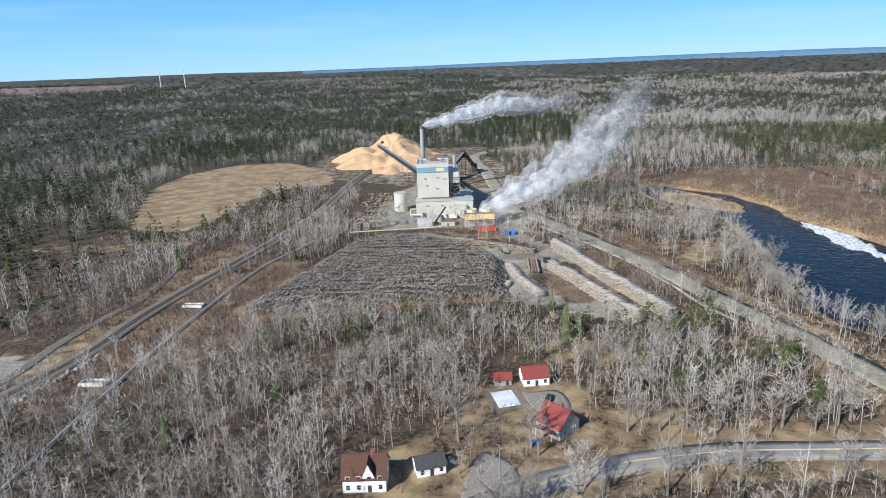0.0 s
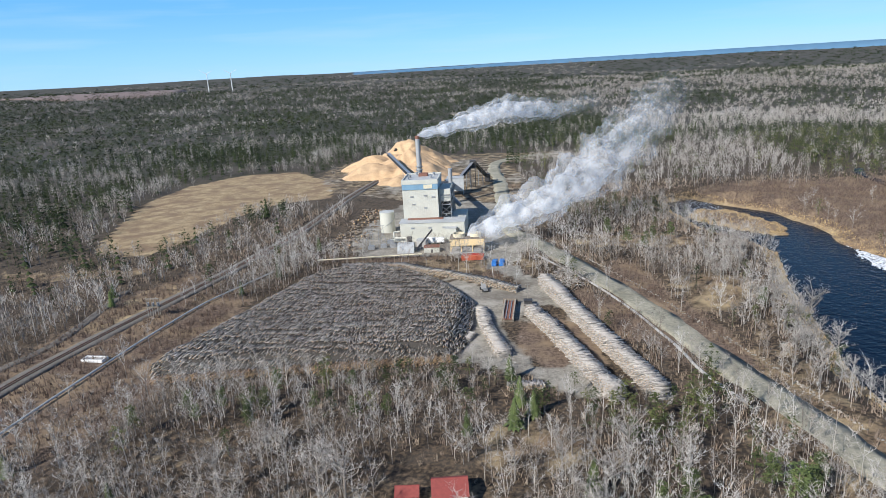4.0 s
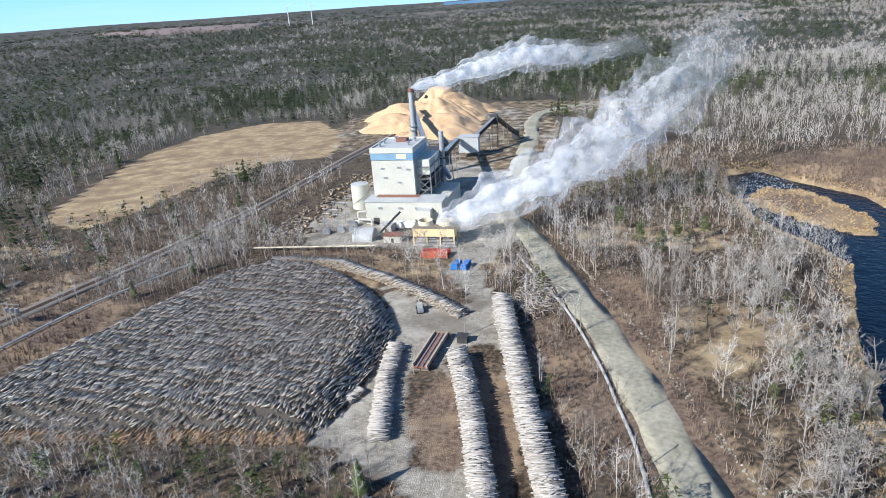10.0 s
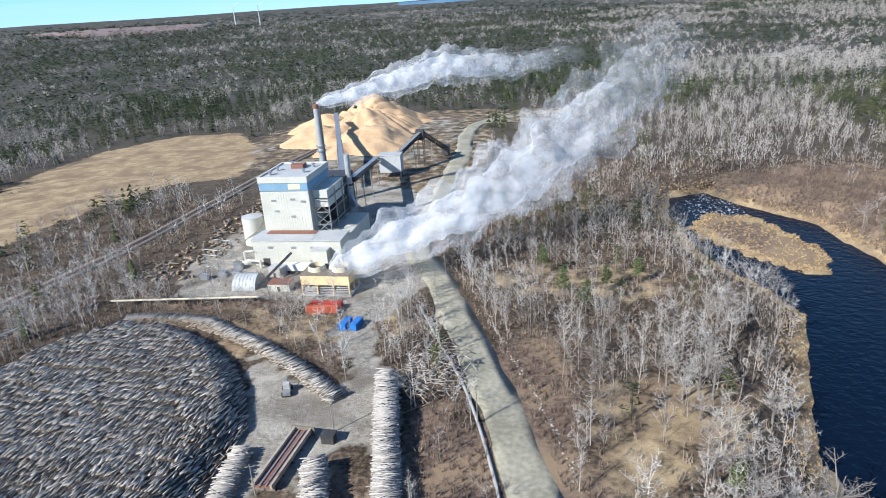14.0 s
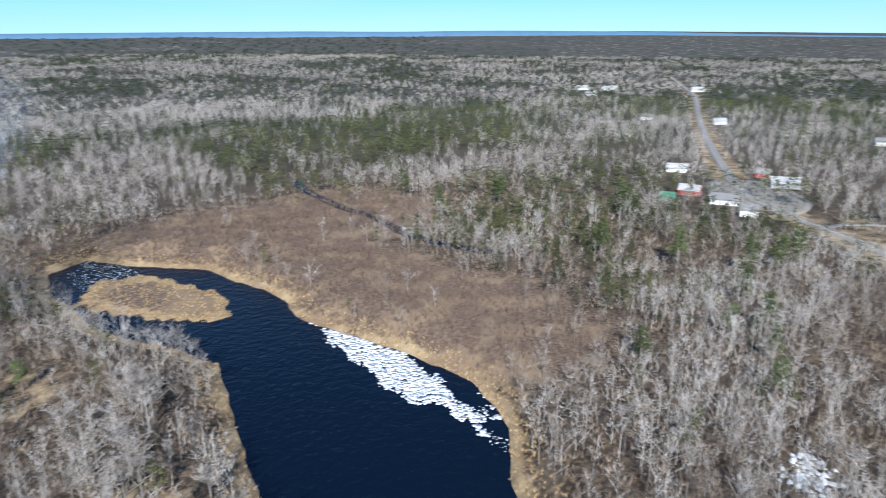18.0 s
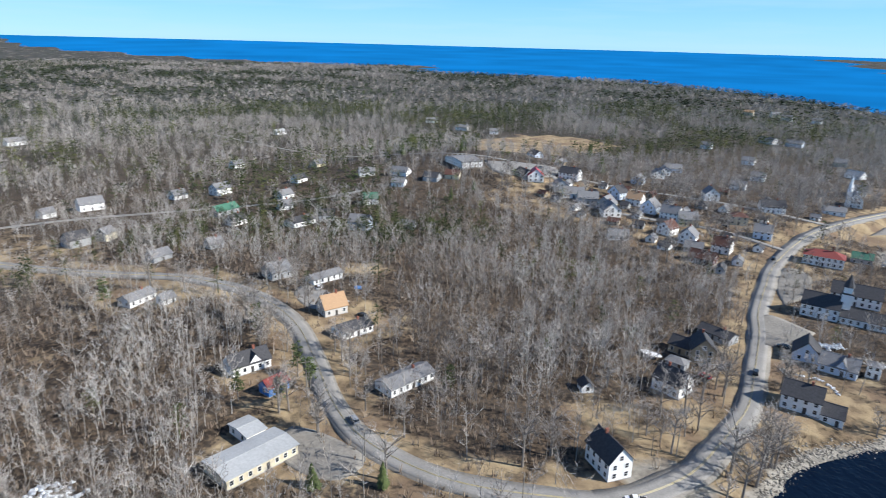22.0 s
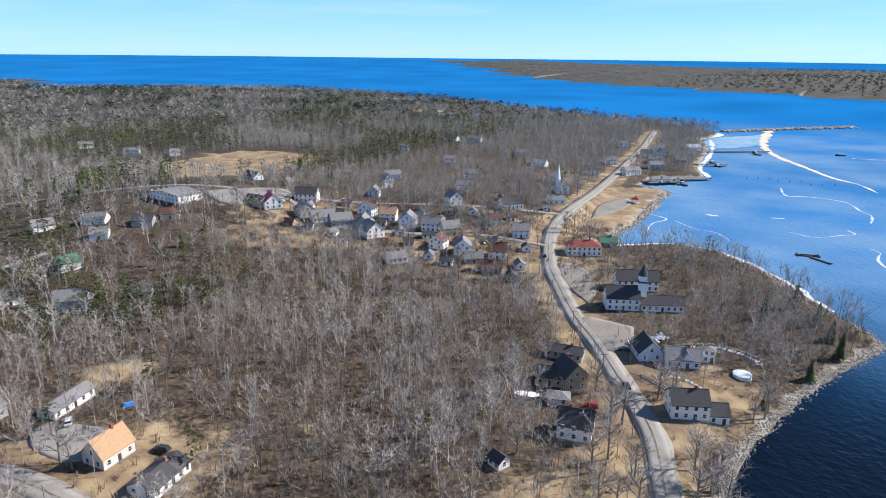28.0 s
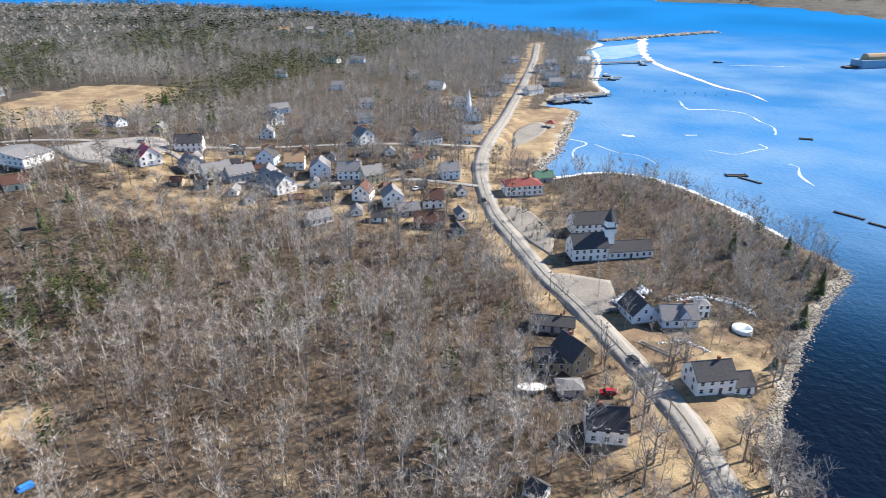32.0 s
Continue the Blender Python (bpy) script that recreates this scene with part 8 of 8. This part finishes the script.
# near woods
x, y = field_of(-330, 620, 90, 620, 4.8)
x2, y2 = field_of(165, 620, -340, 90, 4.8)
x, y = np.concatenate([x, x2]), np.concatenate([y, y2])
d = line_distance(x, y, EYES)
k = d < REACH_NEAR
x, y, d = x[k], y[k], d[k]
k = room_for_tree(x, y) & (np.random.rand(len(x)) < openness(x, y))
x, y = x[k], y[k]
con = np.random.rand(len(x)) < conifer_share(x, y) * 0.75
big = np.random.uniform(0.8, 1.4, len(x)) * (0.75 + 0.35 * value_noise(x, y, 60, 81))
hue = np.clip(0.25 + 0.5 * value_noise(x, y, 40, 82) + np.random.normal(0, 0.24, len(x)), 0, 1)
b = ~con
scatter("bare_woods", [bare(8, 128, 14.0, random.choice((0.16, 0.21, 0.26, 0.31))) for _ in range(12)], x[b], y[b], big[b], M_TWIG, "leafless grey-brown hardwood trees close together", hue[b])
pn = con & ((x > 60) | (y < 330))
sp = con & ~pn
scatter("spruce_woods", [spruce(9, 7, 14, 2.6), spruce(8, 7, 13, 2.9)] + [pine(22, 5, 14, 2.9, 1.2) for _ in range(3)], x[sp], y[sp], big[sp], M_NEEDLE, "dark green spruce trees among bare hardwoods", hue[sp] * 0.6)
scatter("pine_woods", [pine(18, 6, 10) for _ in range(4)], x[pn], y[pn], big[pn], M_NEEDLE, "olive-green pine trees among bare hardwoods", 0.25 + hue[pn] * 0.55)
# middle woods
x, y = field_of(-1000, 1250, 90, 1250, 7.7)
x2, y2 = field_of(165, 1250, -1000, 90, 7.7)
x, y = np.concatenate([x, x2]), np.concatenate([y, y2])
d = line_distance(x, y, EYES)
k = (d >= REACH_NEAR) & (d < REACH_MID)
x, y, d = x[k], y[k], d[k]
k = room_for_tree(x, y) & (np.random.rand(len(x)) < np.maximum(openness(x, y), 0.0))
x, y = x[k], y[k]
con = np.random.rand(len(x)) < conifer_share(x, y)
big = np.random.uniform(0.85, 1.4, len(x)) * (0.75 + 0.35 * value_noise(x, y, 60, 81))
hue = np.clip(0.25 + 0.5 * value_noise(x, y, 40, 82) + np.random.normal(0, 0.22, len(x)), 0, 1)
b = ~con
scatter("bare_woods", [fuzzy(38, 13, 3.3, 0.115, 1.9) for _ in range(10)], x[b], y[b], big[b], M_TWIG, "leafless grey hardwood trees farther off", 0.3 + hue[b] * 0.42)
pn = con & (x > 60) & (y < 900)
sp = con & ~pn
scatter("spruce_woods", [spruce(4, 5, 14, 2.9)] + [pine(12, 3, 13, 2.6, 1.5) for _ in range(3)], x[sp], y[sp], big[sp], M_NEEDLE, "dark green spruce woods farther off", hue[sp] * 0.55)
scatter("pine_woods", [pine(13, 3, 14, 3.4, 1.6) for _ in range(5)], x[pn], y[pn], big[pn], M_NEEDLE, "olive-green pine woods farther off", 0.3 + hue[pn] * 0.6)
# far woods
x, y = field_of(-2600, 2900, 90, 2950, 17)
x2, y2 = field_of(165, 2900, -1500, 90, 17)
x, y = np.concatenate([x, x2]), np.concatenate([y, y2])
d = line_distance(x, y, EYES[::3])
k = (d >= REACH_MID) & (d < REACH_FAR)
x, y = x[k], y[k]
k = ~inside(x, y, SHORE) & ~inside(x, y, np.array(CLEARING, float)) & (line_distance(x, y, ROAD_NORTH[::4]) > 12) & (np.random.rand(len(x)) < 0.55 + 0.6 * value_noise(x, y, 90, 91))
for hx, hy, hr in HOMES[-40:]:
    k &= np.hypot(x - hx, y - hy) > hr + 10
x, y = x[k], y[k]
con = np.random.rand(len(x)) < conifer_share(x, y) * 1.05
big = np.random.uniform(0.8, 1.3, len(x))
hue = np.clip(0.3 + 0.4 * value_noise(x, y, 150, 82) + np.random.normal(0, 0.15, len(x)), 0, 1)
b = ~con
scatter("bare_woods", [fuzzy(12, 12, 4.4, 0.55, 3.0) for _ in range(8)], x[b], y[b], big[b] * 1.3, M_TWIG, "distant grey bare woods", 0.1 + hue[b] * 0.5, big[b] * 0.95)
scatter("spruce_woods", [pine(4, 3, 11, 3.4, 3.2) for _ in range(4)], x[con], y[con], big[con] * 1.35, M_NEEDLE, "distant dark conifer woods", hue[con] * 0.6, big[con])
# horizon woods: coarse crowns
x, y = field_of(-4200, 4700, 1500, 4900, 75)
x2, y2 = field_of(165, 4900, -3900, 1500, 75)
x, y = np.concatenate([x, x2]), np.concatenate([y, y2])
x3, y3 = np.meshgrid(np.arange(-700, 3000, 44), np.arange(-4200, -1900, 44))
x3, y3 = (x3 + np.random.uniform(-16, 16, x3.shape)).ravel(), (y3 + np.random.uniform(-16, 16, y3.shape)).ravel()
x, y = np.concatenate([x, x3]), np.concatenate([y, y3])
d = line_distance(x, y, EYES[::4])
k = (d >= REACH_FAR - 200) & (d < 4700) & ~inside(x, y, SHORE)
k |= ~inside(x, y, SHORE) & (y < -1900) & (d < 4700)
k &= ~inside(x, y, FAR_SEA)
x, y = x[k], y[k]
hue = np.clip(0.2 + 0.4 * value_noise(x, y, 300, 82) + np.random.normal(0, 0.12, len(x)), 0, 1)
big = np.random.uniform(0.7, 1.2, len(x))
green = (value_noise(x, y, 420, 83) + 0.25 * np.random.rand(len(x)) < np.where((x > 700) & (y < 0.9 * x), 0.25, 0.75))
for sel, mat_, lab_ in ((green, M_NEEDLE, "dark green woods toward the horizon"), (~green, M_TWIG, "grey bare woods toward the horizon")):
    scatter("horizon_woods", [pine(6, 3, 7, 14, 6.5) for _ in range(5)], x[sel], y[sel], big[sel] * np.where(y[sel] < -1500, 0.6, 1.2), mat_, lab_, 0.1 + hue[sel] * 0.3, big[sel] * np.where((x[sel] > 900) & (y[sel] < 1.2 * x[sel]), 0.4, 0.9))

# shrubs and brush
x, y = field_of(-240, 480, 100, 640, 2.1)
x2, y2 = field_of(190, 480, -170, 100, 2.1)
x, y = np.concatenate([x, x2]), np.concatenate([y, y2])
g, gr, sc = cover(x, y)
d = line_distance(x, y, EYES[::2])
edge = np.minimum.reduce([line_distance(x, y, RAIL[::3]), line_distance(x, y, PIPE[::3]), line_distance(x, y, ROAD_ACCESS[::3])])
p = np.maximum(sc * 0.95, 0.7 * smoothstep(1.8 - edge / 12.0)) * (1 - gr)
p = np.maximum(p, 0.34 * (1 - g) * (1 - gr))
between = ((x > 44) & (x < 62) & (y > 262) & (y < 330)) | ((x > 84) & (x < 104) & (y > 255) & (y < 340))
p = np.maximum(p, np.where(between, 0.6, 0.0))
k = (d < 420) & (np.random.rand(len(x)) < p) & room_for_tree(x, y, 0.75)
x, y, sc = x[k], y[k], sc[k]
hue = np.clip(0.75 - 0.5 * sc + np.random.normal(0, 0.2, len(x)), 0, 1)
scatter("brush", [bush(7, w=0.08) for _ in range(6)], x, y, np.random.uniform(0.8, 1.9, len(x)), M_SHRUB, "red-brown leafless brush and alder thickets", hue)
# reeds along the river and on the island
x, y = field_of(150, 300, 225, 620, 1.3)
ds = line_distance(x, y, ALL_SHORE)
isl = inside(x, y, ISLAND)
k = ((~inside(x, y, SHORE) & (ds < 9) & (np.random.rand(len(x)) < 0.75 * value_noise(x, y, 14, 95) + 0.2)) | isl) & ((line_distance(x, y, np.vstack([ISLAND, ISLAND[:1]])) < 7) | ~isl | (np.random.rand(len(x)) < 0.3))
M_REED = tinted("dry_reeds", (0.3, 0.21, 0.11), (0.46, 0.33, 0.17), (0.6, 0.45, 0.25))
scatter("reeds", [bush(9, 1.1, 1.0, 0.09) for _ in range(4)], x[k], y[k], np.random.uniform(0.7, 1.2, k.sum()), M_REED, "dry golden reeds along the river bank", np.random.rand(k.sum()))


# ---- single trees ----
def tree_kind(name, trunk_fill, crown, mat, label):
    o = thing(name, pose(0, 0, -500), label, "tree")
    part_of(o, "trunk", trunk_fill, M_TRUNK)
    c = new("crown", fast_mesh("crown", crown[0], crown[1], mat))
    c.parent = o
    return o


def hardwood(h, twigs, seed):
    random.seed(seed)
    limbs_list = []
    s = Soup()
    top = Vector((random.gauss(0, 0.4), random.gauss(0, 0.4), h * 0.72))
    limbs_list = []
    for k in range(13):
        a = top * random.uniform(0.3, 1.0)
        ang = k * 2.4 + random.uniform(-0.4, 0.4)
        r = h * random.uniform(0.16, 0.32)
        b = a + Vector((math.cos(ang) * r, math.sin(ang) * r, h * random.uniform(0.16, 0.32)))
        limbs_list.append((a, b))
    second = []
    for a, b in limbs_list:
        for k in range(5):
            p = a.lerp(b, random.uniform(0.35, 1.0))
            q = p + Vector((random.gauss(0, 1), random.gauss(0, 1), random.uniform(0.3, 1.4))).normalized() * h * random.uniform(0.1, 0.18)
            second.append((p, q))
            s.blade(p, q, 0.045, 0.02)
    for k in range(twigs):
        a, b = random.choice(second)
        p = a.lerp(b, random.uniform(0.2, 1.0))
        q = p + Vector((random.gauss(0, 1), random.gauss(0, 1), random.uniform(0, 1.3))).normalized() * h * random.uniform(0.05, 0.11)
        s.blade(p, q, 0.026)

    def trunk(bm):
        tube(bm, (0, 0, -0.5), top * 0.5, h * 0.022, h * 0.016, 7)
        tube(bm, top * 0.5, top, h * 0.016, h * 0.007, 6)
        for a, b in limbs_list:
            tube(bm, a, b, h * 0.0085, h * 0.003, 4, False)
    return trunk, s.arrays()


SINGLE = []
for n_, hgt in enumerate((13, 11, 15, 12)):
    tr, cr = hardwood(hgt, 420, 100 + n_)
    SINGLE.append(tree_kind("bare_tree", tr, cr, M_CRISP, "tall leafless grey hardwood tree with spreading limbs"))
PINES = []
for n_, hgt in enumerate((12, 14)):
    random.seed(300 + n_)
    PINES.append(tree_kind("pine_tree", lambda bm: tube(bm, (0, 0, -0.5), (0, 0, hgt * 0.92), 0.24, 0.06, 7), pine(46, 15, hgt, 3.3, 0.8), M_PINE, "olive-green pine tree with ragged branches"))
for n_, hgt in enumerate((11, 9)):
    random.seed(320 + n_)
    PINES.append(tree_kind("spruce_tree", lambda bm: tube(bm, (0, 0, -0.5), (0, 0, hgt * 0.92), 0.2, 0.05, 7), spruce(16, 13, hgt, 2.5), M_PINE, "dark green spruce tree with drooping branches"))
random.seed(7)
spots = []
for path, lo, hi, n in ((ROAD_SHORE, 6, 30, 30), (ROAD_NORTH, 4, 52, 40), (ROAD_MAIN, 10, 46, 34)):
    dd = np.gradient(path, axis=0)
    dd /= np.linalg.norm(dd, axis=1)[:, None]
    for k in range(n):
        i = random.randint(lo, min(hi, len(path) - 1))
        s = random.choice((-1, 1)) * random.uniform(7.5, 17)
        spots.append(tuple(path[i] + s * np.array([-dd[i][1], dd[i][0]])))
spots += [(random.uniform(140, 168), random.uniform(262, 420)) for _ in range(46)]
spots += [(random.uniform(225, 300), random.uniform(60, 150)) for _ in range(30)]
spots += [(random.uniform(-40, 100), random.uniform(165, 225)) for _ in range(30)]
spots += [(random.uniform(198, 232), random.uniform(30, 90)) for _ in range(10)]
spots += [(random.uniform(340, 570), random.uniform(-150, 25)) for _ in range(190)]
spots += [(random.uniform(390, 440), random.uniform(-420, -160)) for _ in range(40)]
count = 0
for px_, py_ in spots:
    if not room_for_tree(np.array([px_]), np.array([py_]), 0.8)[0]:
        continue
    copy_thing(SINGLE[count % 4], pose(px_, py_, gz(px_, py_), 0, 0, random.uniform(0, 360)) @ Matrix.Scale(random.uniform(0.85, 1.4), 4))
    count += 1
for px_, py_, kind_, sc_ in ((-85, 168, 2, 0.9), (221, 37, 3, 0.55), (-6, 240, 0, 0.8), (-20, 245, 1, 0.7), (4, 243, 0, 0.7), (-38, 235, 1, 0.8), (30, 232, 2, 0.8), (86, 190, 0, 0.9), (78, 196, 1, 0.8), (110, 178, 0, 0.9), (70, 186, 1, 0.9),
                             (290, 160, 0, 0.8), (262, 212, 3, 0.8), (255, 196, 2, 0.7), (308, 200, 0, 0.9), (316, 202, 1, 0.9), (202, -20, 2, 1.0), (206, -30, 3, 1.0), (212, -42, 2, 0.9), (232, -40, 2, 1.0), (240, -60, 1, 0.8), (222, -60, 0, 0.9), (210, 5, 3, 0.9),
                             (150, 330, 0, 0.8), (120, 420, 0, 1.0), (112, 430, 1, 1.0), (128, 438, 0, 0.9), (104, 452, 1, 1.0), (140, 445, 0, 0.9), (-100, 210, 3, 0.8), (-60, 196, 2, 0.8), (350, 208, 0, 1.0), (395, 258, 1, 1.0), (340, 320, 0, 1.1), (330, 300, 1, 1.1), (352, 312, 0, 1.1),
                             (300, 330, 0, 1.1), (310, 290, 1, 1.1), (372, 330, 1, 1.1), (-72, 440, 2, 0.9), (-90, 360, 2, 0.7), (-150, 345, 2, 0.8), (-158, 360, 3, 0.9), (530, -95, 2, 1.2), (538, -100, 3, 1.2),
                             (707, -18, 2, 1.3), (700, -8, 3, 1.4), (714, -26, 2, 1.2), (690, 0, 1, 1.3), (666, 12, 2, 1.3), (672, 20, 3, 1.2), (658, 4, 0, 1.3), (680, 8, 2, 1.2), (615, -15, 2, 1.2), (621, -20, 3, 1.2), (609, -10, 2, 1.0),
                             (-62, 244, 0, 0.8), (-51, 245, 1, 0.75), (-36, 244, 0, 0.85), (-36, 257, 1, 0.8), (-11, 260, 0, 0.7), (-74, 232, 1, 0.8), (-57, 239, 0, 0.6), (-42, 249, 1, 0.65), (43, 267, 2, 0.9), (44, 237, 3, 1.1), (46, 249, 2, 1.0), (50, 243, 3, 1.0),
                             (63, 203, 2, 1.1), (77, 226, 0, 0.8), (85, 198, 0, 1.0), (109, 198, 1, 1.1), (117, 205, 0, 1.0), (106, 205, 1, 0.9), (113, 200, 0, 1.0), (302, 211, 0, 0.8), (309, 222, 1, 0.8), (300, 116, 1, 0.6),
                             (454, 446, 1, 1.3), (450, 440, 0, 1.2), (427, 333, 1, 1.3), (421, 338, 0, 1.2), (406, 344, 1, 1.2), (378, 404, 0, 1.2), (393, 372, 1, 1.2), (421, 517, 1, 1.3), (415, 510, 0, 1.2), (363, 508, 1, 1.3), (379, 564, 0, 1.3), (547, 327, 1, 1.3), (552, 332, 0, 1.2),
                             (498, 55, 2, 0.8), (507, 33, 3, 0.8), (633, -166, 2, 1.2), (640, -170, 3, 1.3), (735, -283, 2, 1.4), (742, -290, 3, 1.4), (650, 40, 2, 1.3), (660, 52, 0, 1.4), (640, 30, 3, 1.2)):
    copy_thing(PINES[kind_], pose(px_, py_, gz(px_, py_), 0, 0, random.uniform(0, 360)) @ Matrix.Scale(sc_ * (1.25 if px_ > 340 and py_ > 300 else 1.0), 4))
for o in SINGLE + PINES:
    for c in list(o.children_recursive):
        bpy.data.objects.remove(c)
    bpy.data.objects.remove(o)


# ---- steam ----
def steam_material():
    m = bpy.data.materials.new("white_steam")
    m.use_nodes = True
    n, l = m.node_tree.nodes, m.node_tree.links
    n.remove(n["Principled BSDF"])
    out = n["Material Output"]
    dif = n.new("ShaderNodeBsdfDiffuse")
    dif.inputs["Color"].default_value = (0.93, 0.94, 0.96, 1)
    tr = n.new("ShaderNodeBsdfTranslucent")
    tr.inputs["Color"].default_value = (0.93, 0.94, 0.96, 1)
    clear = n.new("ShaderNodeBsdfTransparent")
    m1, m2 = n.new("ShaderNodeMixShader"), n.new("ShaderNodeMixShader")
    m1.inputs[0].default_value = 0.5
    l.new(dif.outputs[0], m1.inputs[1])
    l.new(tr.outputs[0], m1.inputs[2])
    att = n.new("ShaderNodeAttribute")
    att.attribute_name = "steam_body"
    co = n.new("ShaderNodeTexCoord")
    tex = n.new("ShaderNodeTexNoise")
    tex.inputs["Scale"].default_value, tex.inputs["Detail"].default_value = 0.13, 6.0
    l.new(co.outputs["Object"], tex.inputs["Vector"])
    r = n.new("ShaderNodeMapRange")
    r.inputs["From Min"].default_value, r.inputs["From Max"].default_value = 0.27, 0.62
    l.new(tex.outputs["Fac"], r.inputs["Value"])
    mul = n.new("ShaderNodeMath")
    mul.operation = "MULTIPLY"
    l.new(r.outputs["Result"], mul.inputs[0])
    l.new(att.outputs["Fac"], mul.inputs[1])
    l.new(mul.outputs[0], m2.inputs[0])
    l.new(clear.outputs[0], m2.inputs[1])
    l.new(m1.outputs[0], m2.inputs[2])
    l.new(m2.outputs[0], out.inputs["Surface"])
    return m


M_STEAM = steam_material()


def plume(path, radii, dens, label, seed):
    """A drifting plume: three nested billowing skins along its path, thinner toward its end and rim."""
    rows = np.array(path, float)
    seg = np.concatenate([[0], np.cumsum(np.linalg.norm(np.diff(rows, axis=0), axis=1))])
    n, m = 150, 44
    vs, fs, ds = [], [], []
    shift = Vector((seed * 31.7, seed * 12.3, 0))
    for sh, (scale, solid) in enumerate(((0.7, 0.72), (1.1, 0.34))):
        off = len(vs) * n * m if not vs else sum(len(a) for a in vs)
        pts, den = [], []
        for i in range(n):
            t = seg[-1] * i / (n - 1)
            c = Vector([float(np.interp(t, seg, rows[:, j])) for j in range(3)])
            d = (Vector([float(np.interp(min(t + 1, seg[-1]), seg, rows[:, j])) for j in range(3)]) - Vector([float(np.interp(max(t - 1, 0), seg, rows[:, j])) for j in range(3)])).normalized()
            side = d.cross(Vector((0, 0, 1))).normalized()
            up = side.cross(d)
            r0 = float(np.interp(t, seg, radii)) * scale * min(1.0, 0.25 + t / 8.0) * (0.1 if i in (0, n - 1) else 1)
            for k in range(m):
                a = 6.2832 * k / m
                o = side * math.cos(a) + up * math.sin(a)
                q = (c + o * r0) * 0.085 + shift
                bump = noise.noise(q) * 0.62 + noise.noise(q * 2.2) * 0.3 + noise.noise(q * 4.7) * 0.12
                r = r0 * max(0.25, 1.0 + bump)
                pts.append(c + o * r)
                den.append(float(np.interp(t, seg, dens)) * solid)
        k = np.arange(n * m).reshape(n, m)
        f = np.stack([k[:-1], np.roll(k[:-1], -1, 1), np.roll(k[1:], -1, 1), k[1:]], -1).reshape(-1, 4)
        vs.append(np.array([tuple(p) for p in pts]))
        fs.append(f + off)
        ds.append(np.array(den))
    me = fast_mesh("steam_plume", np.vstack(vs), np.vstack(fs), M_STEAM, True)
    me.attributes.new("steam_body", "FLOAT", "POINT").data.foreach_set("value", np.concatenate(ds).astype(np.float32))
    tagged(new("steam_plume", me), label, "steam", kind="stuff")


plume([(20, 435, 9.0), (45, 445, 17), (70, 460, 25), (95, 478, 36), (120, 500, 50), (138, 518, 62), (156, 542, 76), (176, 572, 88)], (4.5, 9, 12, 14, 14.5, 14, 13, 9), (1.0, 0.9, 0.78, 0.6, 0.44, 0.3, 0.14, 0.0),
      "billowing white steam drifting from the cooling tower", 1)
plume([(-21, 548, 57.6), (10, 560, 64), (45, 575, 73), (65, 584, 70), (85, 592, 68), (108, 600, 72), (125, 606, 72)], (2.2, 5.5, 9, 7.5, 6.5, 6, 4), (1.0, 0.9, 0.8, 0.6, 0.35, 0.15, 0.0),
      "white steam trailing from the tall chimney", 2)
